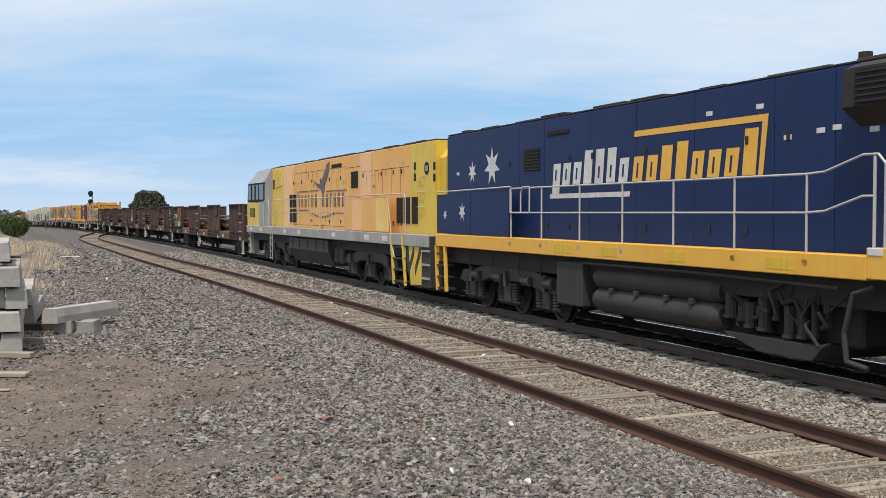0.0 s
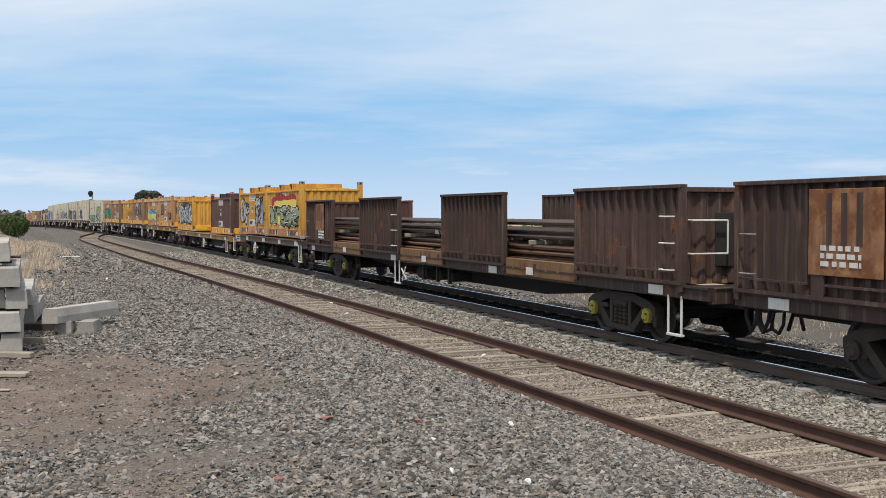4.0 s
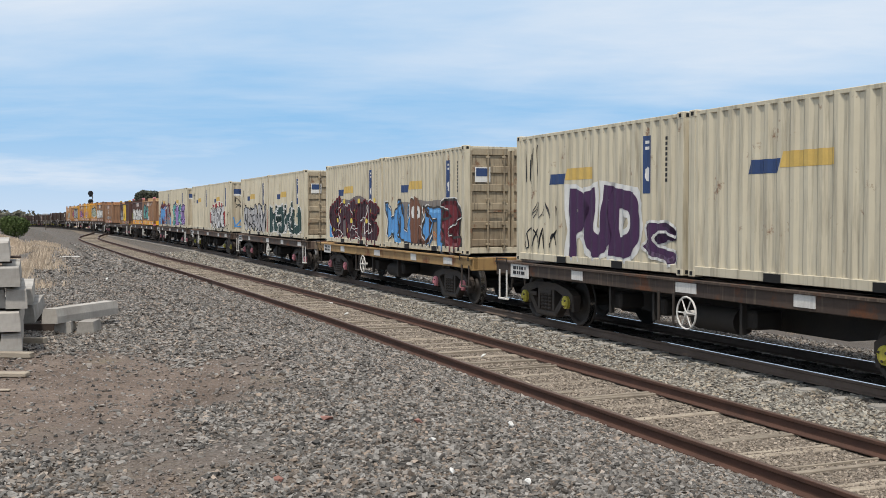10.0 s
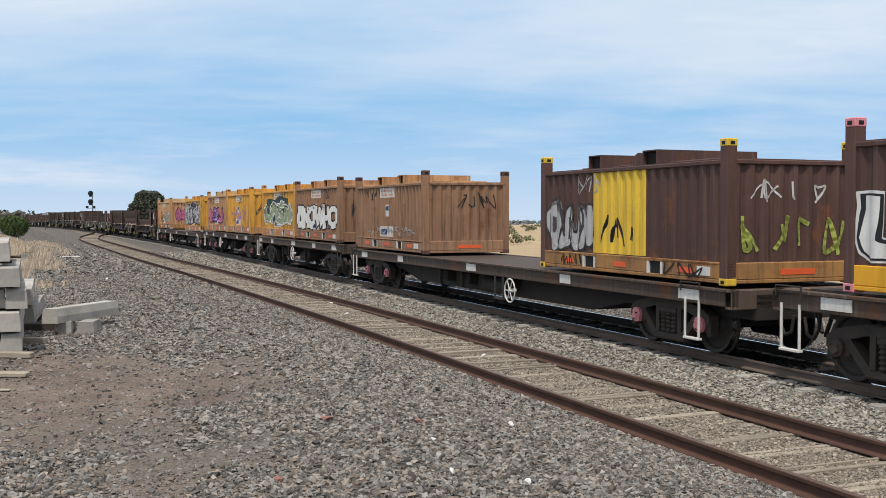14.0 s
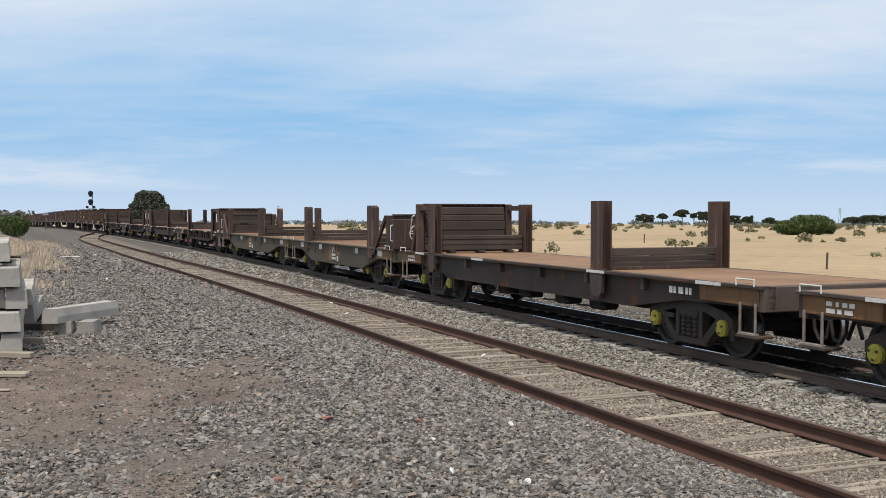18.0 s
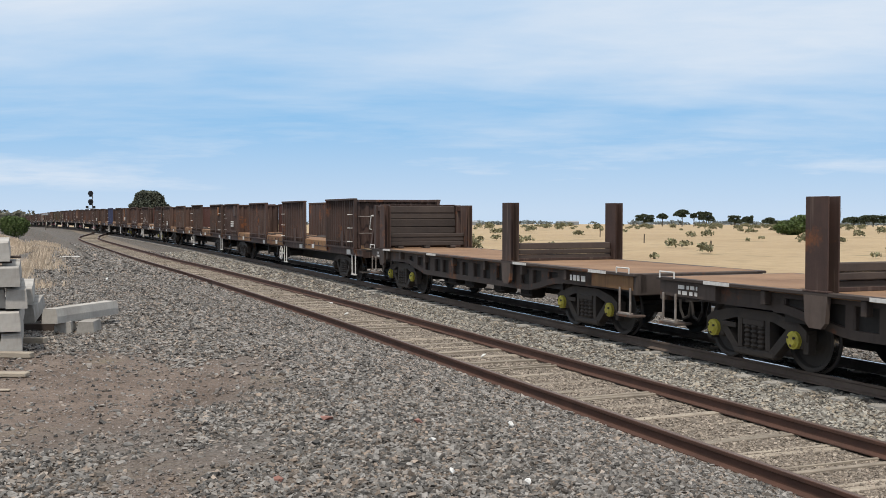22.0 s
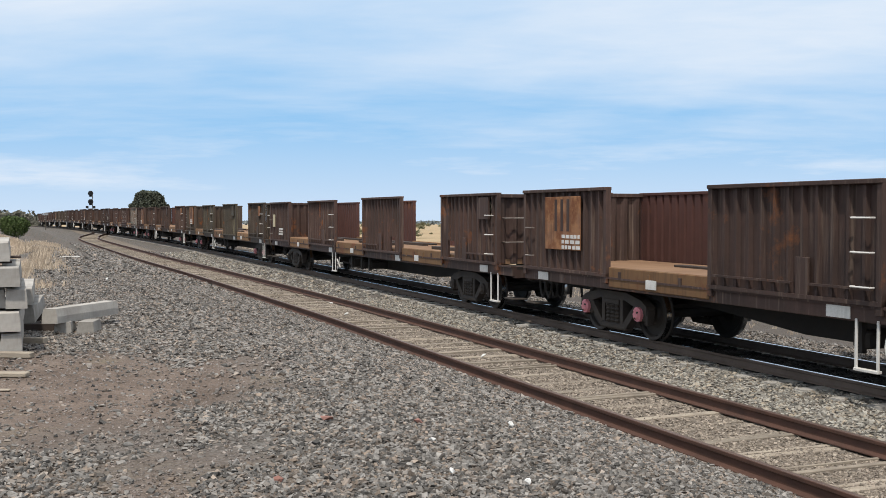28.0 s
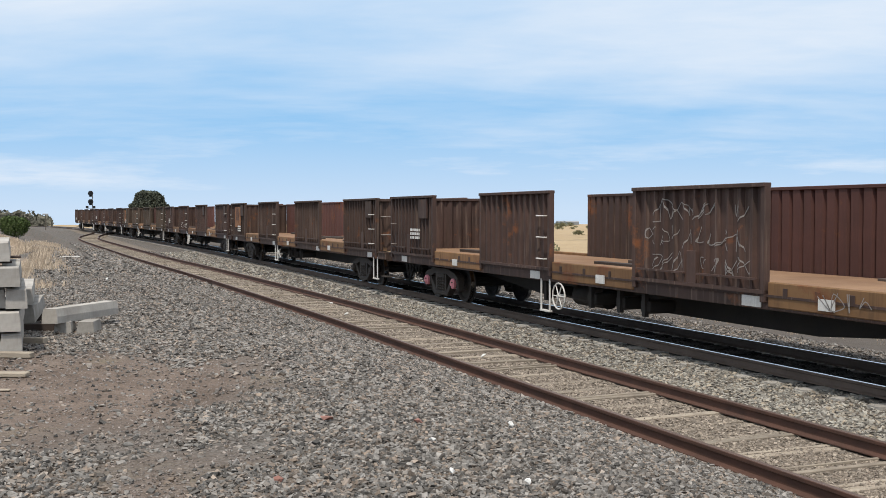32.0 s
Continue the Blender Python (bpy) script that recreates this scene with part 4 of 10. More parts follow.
def blob(x0, x1, z0, z1, seed, n=36, wob=0.12):
    cx, cz, rx, rz = (x0 + x1) / 2, (z0 + z1) / 2, (x1 - x0) / 2, (z1 - z0) / 2
    pts = []
    for i in range(n):
        a = i * math.tau / n
        r = 1 - wob + wob * 1.6 * noise.noise(Vector((math.cos(a) * 2.2 + seed, math.sin(a) * 2.2, seed * 1.7)))
        ca, sa = math.cos(a), math.sin(a)
        q = 1 / max(abs(ca), abs(sa)) ** 0.55
        pts.append((cx + rx * r * q * 0.93 * ca, cz + rz * r * q * 0.93 * sa))
    return outline(pts)


def stroke(pts, w, into=None):
    """A flat band along a polyline over x and z."""
    bm = into or bmesh.new()
    for (x0, z0), (x1, z1) in zip(pts, pts[1:]):
        d = math.hypot(x1 - x0, z1 - z0) or 1
        ux, uz = (x1 - x0) / d * w * 0.4, (z1 - z0) / d * w * 0.4
        nx, nz = -(z1 - z0) / d * w / 2, (x1 - x0) / d * w / 2
        bm.faces.new([bm.verts.new((x, 0, z)) for x, z in ((x0 - ux + nx, z0 - uz + nz), (x1 + ux + nx, z1 + uz + nz), (x1 + ux - nx, z1 + uz - nz), (x0 - ux - nx, z0 - uz - nz))])
    return bm


def spray(parent, bm, y, material, label, wave=None, lift=0.004, face="side", name="graffiti"):
    """Lays a flat shape on the near side (or on the leading end), bent over the corrugation when wave points are given."""
    if wave:
        xs = [v.co.x for v in bm.verts]
        lo, hi = min(xs), max(xs)
        for x, _ in wave:
            if lo < x < hi:
                bmesh.ops.bisect_plane(bm, geom=bm.verts[:] + bm.edges[:] + bm.faces[:], plane_co=(x, 0, 0), plane_no=(1, 0, 0))
        wx, wd = [p[0] for p in wave], [p[1] for p in wave]
        for v in bm.verts:
            v.co.y = float(np.interp(v.co.x, wx, wd))
    for v in bm.verts:
        x, d, z = v.co
        if face == "side":
            v.co = Vector((x, y - lift + d, z))
        else:
            v.co = Vector((y + lift - d, x, z))
    up = Vector((0, -1, 0)) if face == "side" else Vector((1, 0, 0))
    for f in bm.faces:
        f.normal_update()
        if f.normal.dot(up) < 0:
            f.normal_flip()
    me = bpy.data.meshes.new(name)
    bm.to_mesh(me)
    bm.free()
    me.materials.append(material)
    return part(name, me, parent, label)


CL, CW = 3.029, 1.219
WAVE_C = wave_pts(-CL + 0.16, CL - 0.16)
WAVE_E = wave_pts(-CW + 0.14, CW - 0.14)


def corner_parts(H, material, ends=(-1, 1)):
    sh = Shape()
    for a in (-1, 1):
        for b in (-1, 1):
            x, y = a * (CL - 0.08), b * (CW - 0.08)
            sh.box(x - 0.08, x + 0.08, y - 0.08, y + 0.08, 0.10, H - 0.10, material, 0.008)
    return sh


def container_meshes(H, door):
    """Shared meshes of a closed box container of height H; its leading end is a ribbed wall or a pair of doors."""
    out = {}
    sh = corner_parts(H, M_BEIGE)
    for b in (-1, 1):
        y = b * (CW - 0.05)
        sh.box(-CL + 0.16, CL - 0.16, min(y - 0.045, y + 0.045), max(y - 0.045, y + 0.045), 0.03, 0.17, M_BEIGE, 0.008)
        sh.box(-CL + 0.16, CL - 0.16, min(y - 0.03, y + 0.03), max(y - 0.03, y + 0.03), H - 0.085, H - 0.02, M_BEIGE, 0.008)
    for a in (-1, 1):
        x = a * (CL - 0.06)
        sh.box(x - 0.05, x + 0.05, -CW + 0.14, CW - 0.14, 0.03, 0.17, M_BEIGE, 0.008)
        sh.box(x - 0.05, x + 0.05, -CW + 0.14, CW - 0.14, H - 0.12, H - 0.02, M_BEIGE, 0.008)
    out["frame"] = sh.mesh("frame")
    out["casting"] = Shape().box(-0.09, 0.09, -0.083, 0.083, 0, 0.118, M_BEIGE, 0.012).box(-0.035, 0.035, -0.087, 0.087, 0.03, 0.09, M_BLACK).box(-0.094, 0.094, -0.03, 0.03, 0.03, 0.09, M_BLACK).mesh("corner_casting")
    for nm, b in (("near", -1), ("far", 1)):
        sh = Shape()
        corrugated(sh, -CL + 0.16, CL - 0.16, 0.16, H - 0.07, b * (CW - 0.012), b, M_BEIGE)
        out["side_" + nm] = sh.mesh("side_wall")
    sh = Shape()
    corrugated(sh, -CW + 0.14, CW - 0.14, 0.16, H - 0.1, -(CL - 0.02), -1, M_BEIGE, axis="y")
    out["rear"] = sh.mesh("end_wall")
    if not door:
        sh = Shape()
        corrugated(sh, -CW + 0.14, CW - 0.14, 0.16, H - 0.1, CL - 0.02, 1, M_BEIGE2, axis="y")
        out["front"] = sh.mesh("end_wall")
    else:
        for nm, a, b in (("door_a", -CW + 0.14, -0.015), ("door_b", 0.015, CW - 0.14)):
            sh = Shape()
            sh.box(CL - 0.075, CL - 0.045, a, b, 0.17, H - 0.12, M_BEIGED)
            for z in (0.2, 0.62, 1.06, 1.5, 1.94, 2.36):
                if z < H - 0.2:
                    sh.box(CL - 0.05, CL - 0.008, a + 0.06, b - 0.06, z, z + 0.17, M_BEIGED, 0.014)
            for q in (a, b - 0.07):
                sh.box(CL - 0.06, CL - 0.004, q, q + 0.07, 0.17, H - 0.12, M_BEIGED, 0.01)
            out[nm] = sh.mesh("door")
        sh = Shape().cyl((CL + 0.03, 0, 0.10), (CL + 0.03, 0, H - 0.08), 0.019, M_BEIGED, 8)
        for z in (0.22, 0.7, 1.3, H - 0.3):
            sh.box(CL - 0.01, CL + 0.05, -0.05, 0.05, z, z + 0.05, M_BEIGED, 0.006)
        sh.box(CL + 0.03, CL + 0.055, 0.0, 0.34, 1.02, 1.05, M_BEIGED)
        out["bar"] = sh.mesh("lock_bar")
    out["roof"] = Shape().box(-CL + 0.12, CL - 0.12, -CW + 0.05, CW - 0.05, H - 0.06, H - 0.02, M_BEIGE).mesh("roof")
    out["under"] = Shape().box(-CL + 0.1, CL - 0.1, -CW + 0.1, CW - 0.1, 0.12, 0.2, M_DARK).mesh("floor")
    out["pocket"] = Shape().box(-0.18, 0.18, -CW - 0.001, -CW + 0.12, 0.028, 0.15, M_BLACK).mesh("fork_pocket")
    return out


CM = {d: container_meshes(2.591, d) for d in (0, 1)}
M_DECALB = paint("dark_blue_sign", (0.03, 0.06, 0.16))
M_DECALG = paint("pale_sign", (0.58, 0.54, 0.49))
M_FADERED = paint("faded_red_print", (0.50, 0.27, 0.22))


def container(U0, U1, deck, door, label, seed, decals=True):
    c = thing("shipping_container", label, "container", "beige containers on the freight train")
    k = CM[door]
    for nm, mesh in k.items():
        if nm in ("casting", "bar", "pocket"):
            continue
        part(mesh.name.split(".")[0], mesh, c)
    for x in (-CL + 0.09, CL - 0.09):
        for y in (-CW + 0.08, CW - 0.08):
            for z in (0.0, 2.473):
                part("corner_casting", k["casting"], c, at=pose(x, y, z))
    for x in (-1.03, 1.03):
        part("fork_pocket", k["pocket"], c, "black fork pocket opening", at=pose(x, 0, 0))
    if door:
        for y in (-0.62, -0.2, 0.2, 0.62):
            part("lock_bar", k["bar"], c, "vertical locking bar", at=pose(0, y, 0))
    if decals:
        y = -CW + 0.012
        spray(c, outline([(1.85, 1.32), (2.08, 1.32), (2.08, 2.28), (1.85, 2.28)]), y, M_DECALB, "narrow dark blue sign with pale figure", WAVE_C, 0.003, name="decal")
        spray(c, blob(1.87, 2.06, 1.50, 1.78, seed), y, P_WHITE, "", WAVE_C, 0.006, name="decal")
        spray(c, outline([(1.89, 2.05), (2.04, 2.05), (2.04, 2.10), (1.89, 2.10)]), y, P_WHITE, "", WAVE_C, 0.006, name="decal")
        spray(c, outline([(1.89, 2.15), (2.04, 2.15), (2.04, 2.20), (1.89, 2.20)]), y, P_WHITE, "", WAVE_C, 0.006, name="decal")
        # faded operator's mark: a blue and an ochre bar
        spray(c, outline([(-1.62, 1.55), (-0.95, 1.55), (-0.88, 1.75), (-1.55, 1.75)]), y, M_DECALB, "faded blue and ochre bars", WAVE_C, 0.003, name="decal")
        spray(c, outline([(-0.9, 1.62), (0.15, 1.62), (0.15, 1.84), (-0.85, 1.84)]), y, paint("faded_ochre_mark", (0.62, 0.42, 0.12)), "", WAVE_C, 0.003, name="decal")
        rnd = random.Random(seed)
        column = bmesh.new()
        for z in np.arange(1.5, 2.2, 0.085):
            outline([(2.46, z), (2.52, z), (2.52, z + 0.055), (2.46, z + 0.055)], column)
        spray(c, column, y, P_BLACK, "column of small black unreadable stencil", WAVE_C, 0.003, name="stencil_lettering")
    if not door:
        spray(c, outline([(-0.98, 1.95), (-0.50, 1.95), (-0.50, 2.2), (-0.98, 2.2)]), CL - 0.02, M_DECALB, "blue and white warning plate", WAVE_E, 0.004, "end", "sign_plate")
        spray(c, outline([(-0.98, 1.86), (-0.50, 1.86), (-0.50, 1.95), (-0.98, 1.95)]), CL - 0.02, P_WHITE, "", WAVE_E, 0.004, "end", "sign_plate")
    else:
        spray(c, outline([(-0.95, 1.72), (-0.55, 1.72), (-0.55, 2.08), (-0.95, 2.08)]), CL - 0.004, P_WHITE, "blue and white warning plate", None, 0.006, "end", "sign_plate")
        spray(c, outline([(-0.92, 1.86), (-0.58, 1.86), (-0.58, 2.05), (-0.92, 2.05)]), CL - 0.004, M_DECALB, "", None, 0.009, "end", "sign_plate")
        sign = Shape()
        for r, z in ((0, 1.98), (1, 1.85)):
            for i in range(9 if r == 0 else 4):
                yy = 0.32 + i * 0.07
                sign.box(CL - 0.002, CL + 0.003, yy, yy + 0.045, z, z + 0.09, P_BLACK)
        part("stencil_lettering", sign, c, "small black unreadable stencil")
    return rides(c, (U0 + U1) / 2, 4.5, deck)


# ---- open-top bins ----
WAVE_B = wave_pts(-CL + 0.18, CL - 0.18, 0.27, 0.04)
BIN_H = 1.88


def bin_meshes(m_body, m_base, m_cap):
    out = []
    # base with fork pockets
    sh = Shape()
    sh.box(-CL, CL, -CW, CW, 0.03, 0.09, m_base, 0.01)
    for b in (-1, 1):
        y0, y1 = sorted((b * CW, b * (CW - 0.09)))
        for x0, x1 in ((-CL, -1.32), (-0.86, 0.86), (1.32, CL)):
            sh.box(x0, x1, y0, y1, 0.09, 0.33, m_base, 0.012)
        sh.box(-CL, CL, y0, y1, 0.29, 0.345, m_base, 0.008)
    for a in (-1, 1):
        x0, x1 = sorted((a * CL, a * (CL - 0.09)))
        sh.box(x0, x1, -CW + 0.09, CW - 0.09, 0.09, 0.345, m_base, 0.012)
    out.append(("base", sh.mesh("base"), ""))
    for x in (-1.09, 1.09):
        sh = Shape()
        sh.box(x - 0.23, x - 0.17, -CW - 0.003, -CW + 0.2, 0.09, 0.29, M_WHITE)
        sh.box(x + 0.17, x + 0.23, -CW - 0.003, -CW + 0.2, 0.09, 0.29, M_WHITE)
        sh.box(x - 0.17, x + 0.17, -CW + 0.03, -CW + 0.2, 0.09, 0.29, M_BLACK)
        out.append(("fork_pocket", sh.mesh("fork_pocket"), "white-edged fork pocket"))
    for b in (-1, 1):
        sh = Shape()
        corrugated(sh, -CL + 0.18, CL - 0.18, 0.34, BIN_H - 0.05, b * (CW - 0.02), b, m_body, 0.27, 0.04)
        y0, y1 = sorted((b * (CW + 0.0), b * (CW - 0.09)))
        sh.box(-CL + 0.1, CL - 0.1, y0, y1, BIN_H - 0.07, BIN_H, m_body, 0.012)
        out.append(("side_wall", sh.mesh("side_wall"), ""))
    for a in (-1, 1):
        sh = Shape()
        corrugated(sh, -CW + 0.15, CW - 0.15, 0.34, BIN_H - 0.05, a * (CL - 0.02), a, m_body, 0.27, 0.04, axis="y")
        x0, x1 = sorted((a * CL, a * (CL - 0.09)))
        sh.box(x0, x1, -CW + 0.1, CW - 0.1, BIN_H - 0.07, BIN_H, m_body, 0.012)
        out.append(("end_wall", sh.mesh("end_wall"), ""))
    m_lid = (M_BINO if m_base is M_BINT else M_LIDC) if m_body in (M_BINO, M_BINT) else m_body
    # lid with two crosswise lifting tubes
    sh = Shape()
    sh.box(-CL + 0.1, CL - 0.1, -CW + 0.1, CW - 0.1, BIN_H - 0.12, BIN_H + 0.02, m_lid)
    sh.cyl((0.17, -0.95, BIN_H + 0.05), (0.17, 0.9, BIN_H + 0.05), 0.2, m_lid, 14)
    sh.box(-2.2, 2.2, -0.75, 0.95, BIN_H + 0.02, BIN_H + 0.07, m_lid, 0.02)
    out.append(("lid", sh.mesh("lid"), ""))
    return out


def bin_tube(m_body, m_base):
    m_lid = (M_BINO if m_base is M_BINT else M_LIDC) if m_body in (M_BINO, M_BINT) else m_body
    sh = Shape()
    for z0, z1 in ((0.0, 0.02), (0.24, 0.26)):
        sh.box(-0.22, 0.22, -1.0, 1.05, z0, z1, m_lid)
    for x in (-0.22, 0.20):
        sh.box(x, x + 0.02, -1.0, 1.05, 0.02, 0.24, m_lid)
    sh.box(-0.2, 0.2, -0.92, 1.0, 0.02, 0.24, M_BLACK)
    return sh.mesh("lifting_tube")


BIN_KITS = {}


def bin_(U0, U1, deck, body, base, cap, label, seed):
    """An open-top style ribbed steel bin with tall corner posts."""
    key = (body.name, base.name, cap.name)
    if key not in BIN_KITS:
        post = Shape().box(-0.09, 0.09, -0.09, 0.09, 0.09, BIN_H + 0.20, body, 0.01).mesh("corner_post")
        capm = Shape().box(-0.095, 0.095, -0.095, 0.095, 0, 0.12, cap, 0.012).box(-0.04, 0.04, -0.099, 0.099, 0.03, 0.08, M_BLACK).box(-0.099, 0.099, -0.04, 0.04, 0.03, 0.08, M_BLACK).mesh("post_cap")
        foot = Shape().box(-0.096, 0.096, -0.096, 0.096, 0, 0.115, cap, 0.012).box(-0.04, 0.04, -0.1, 0.1, 0.03, 0.08, M_BLACK).mesh("foot_casting")
        BIN_KITS[key] = (bin_meshes(body, base, cap), bin_tube(body, base), post, capm, foot)
    kit, tube, post, capm, foot = BIN_KITS[key]
    c = thing("waste_bin", label, "container", "steel bins on the freight train")
    for nm, me, lb in kit:
        part(nm, me, c, lb)
    for x in (0.58, -1.28):
        part("lifting_tube", tube, c, "square lifting tube across the lid", at=pose(x, 0, BIN_H + 0.01))
    for x in (-CL + 0.09, CL - 0.09):
        for y in (-CW + 0.08, CW - 0.08):
            part("corner_post", post, c, at=pose(x, y, 0))
            part("post_cap", capm, c, at=pose(x, y, BIN_H + 0.19))
            part("foot_casting", foot, c, at=pose(x, y, 0))
    rnd = random.Random(seed)
    y = -CW - 0.001
    for x in (-1.85, 0.0, 1.95):
        part("reflector", Shape().box(x - 0.2, x + 0.2, y - 0.006, y, 0.15, 0.24, M_ORANGE), c, "orange reflector strip")
    part("reflector", Shape().box(CL, CL + 0.006, -0.25, 0.4, 0.15, 0.24, M_ORANGE), c, "orange reflector strip")
    part("number_plate", Shape().box(2.28, 2.62, y - 0.006, y, 0.13, 0.27, M_WHITE), c, "small white plate")
    # faded notices on the side
    yy = -CW + 0.02
    spray(c, outline([(-0.65, 1.52), (0.55, 1.52), (0.55, 1.80), (-0.65, 1.80)]), yy, M_DECALG, "faded pale notice", WAVE_B, 0.003, name="decal")
    rows = bmesh.new()
    for z in (1.57, 1.68):
        a = -0.58
        while a < 0.42:
            d = rnd.uniform(0.06, 0.17)
            outline([(a, z), (a + d, z), (a + d, z + 0.055), (a, z + 0.055)], rows)
            a += d + 0.05
    spray(c, rows, yy, M_FADERED, "faded red unreadable print", WAVE_B, 0.0045, name="notice_print")
    spray(c, outline([(-0.2, 0.98), (0.18, 0.98), (0.18, 1.32), (-0.2, 1.32)]), yy, M_DECALG, "pale notice with blue emblem", WAVE_B, 0.003, name="decal")
    spray(c, blob(-0.15, 0.13, 1.12, 1.30, seed, 16, 0.2), yy, M_DECALB, "", WAVE_B, 0.006, name="decal")
    spray(c, outline([(-0.65, 0.40), (0.5, 0.40), (0.5, 0.70), (-0.65, 0.70)]), yy, M_DECALG, "pale operator's plate", WAVE_B, 0.003, name="decal")
    spray(c, outline([(-0.6, 0.46), (-0.05, 0.46), (-0.02, 0.62), (-0.57, 0.62)]), yy, M_DECALB, "", WAVE_B, 0.006, name="decal")
    return rides(c, (U0 + U1) / 2, 4.5, deck)


# ---- flat wagons that carry containers ----
def skeleton_wagon(U0, U1, deck, sill, caps, rnd, label, wheel_x=None, steps=True):
    L, long = (U1 - U0) / 2 - 0.1, U1 - U0 > 18
    w = thing("container_flat_wagon", label, "wagon", "container flat wagons of the freight train")
    for q in (-1, 1):
        y0, y1 = sorted((q * 1.30, q * 1.16))
        sh = Shape().box(-L, L, y0, y1, deck - 0.30, deck - 0.05, sill, 0.012)
        y0, y1 = sorted((q * 1.34, q * 1.16))
        sh.box(-L, L, y0, y1, deck - 0.075, deck - 0.04, sill)
        part("side_sill", sh, w)
    for q in (-1, 1):
        x0, x1 = sorted((q * L, q * (L - 0.16)))
        part("headstock", Shape().box(x0, x1, -1.3, 1.3, deck - 0.34, deck - 0.04, sill, 0.015), w)
    x = -L + 1.0
    while x < L - 0.5:
        part("cross_bearer", Shape().box(x - 0.09, x + 0.09, -1.2, 1.2, deck - 0.24, deck - 0.06, M_DARK), w)
        x += 1.9
    part("deck_plate", Shape().box(-L + 0.1, L - 0.1, *((-1.15, 1.15) if long else (-0.75, 0.75)), deck - 0.09, deck - 0.05, M_FLATSILL), w, "rust-brown deck plate")
    sh = Shape()
    d, q, low = L * 0.62, (0.8 if long else 0.6), (0.36 if long else 0.42)
    sh.prism([(-L, deck - 0.12), (L, deck - 0.12), (L, deck - 0.5), (d, deck - 0.52), (d * q, low), (-d * q, low), (-d, deck - 0.52), (-L, deck - 0.5)], *((-0.85, 0.85) if long else (-0.3, 0.3)), "y", M_DARK)
    part("centre_sill", sh, w)
    for q in (-1, 1):
        part("coupler", ME_COUPLER, w, at=pose(q * (L - 0.1), 0, 0, 0, 0, 0 if q > 0 else 180))
        part("brake_hose", ME_HOSE, w, at=pose(q * (L + 0.02), -0.45, 0, 0, 0, 0 if q > 0 else 180))
        bogie(w, q * (L - 1.95), caps)
        x = q * (L - (0.95 if long and q > 0 else 0.4))
        part("step", ME_STEP if rnd.random() < 0.6 else ME_STEPD, w, "stirrup step", at=pose(x, -1.32, deck - 0.22))
        part("grab_rail", Shape().tube([(x - 0.25, -1.36, deck - 0.12), (x - 0.25, -1.36, deck + 0.02), (x + 0.25, -1.36, deck + 0.02), (x + 0.25, -1.36, deck - 0.12)], 0.014, M_DARK, 5), w)
    if wheel_x is not None:
        part("handbrake_wheel", ME_HANDWHEEL, w, "pale spoked handbrake wheel", at=pose(wheel_x, -1.38, deck - 0.55))
        part("step", ME_STEPD, w, "stirrup step", at=pose(wheel_x - 0.62, -1.34, deck - 0.26))
    part("air_reservoir", ME_TANK, w, at=pose(0.4, -0.8, 0.55))
    for x in (1.4, -0.9, -2.3):
        part("brake_gear", Shape().box(x - 0.2, x + 0.2, -1.1, -0.6, 0.5, 0.78, M_DARK, 0.04).box(x - 0.03, x + 0.03, -1.2, -1.12, 0.42, deck - 0.3, M_DARK), w)
    for i, x in enumerate((L - 1.3, L * 0.45, 0.1, -L * 0.5, -L + 1.2)):
        part("marker_plate", ME_PLATE[(0.42, 0.17) if i % 2 else (0.55, 0.16)], w, "white reflector plate", at=pose(x + rnd.uniform(-0.3, 0.3), -1.308, deck - 0.17))
    if rnd.random() < 0.7:
        x = -L + rnd.uniform(0.9, 1.8)
        part("number_board", ME_PLATE[0.85, 0.30], w, "white number board", at=pose(x, -1.315, deck - 0.2))
        sign_bars(w, x, -1.324, deck - 0.30, 0.58, 0.20, 2, P_BLACK, int(U0))
    return rides(w, (U0 + U1) / 2, L - 1.95), L
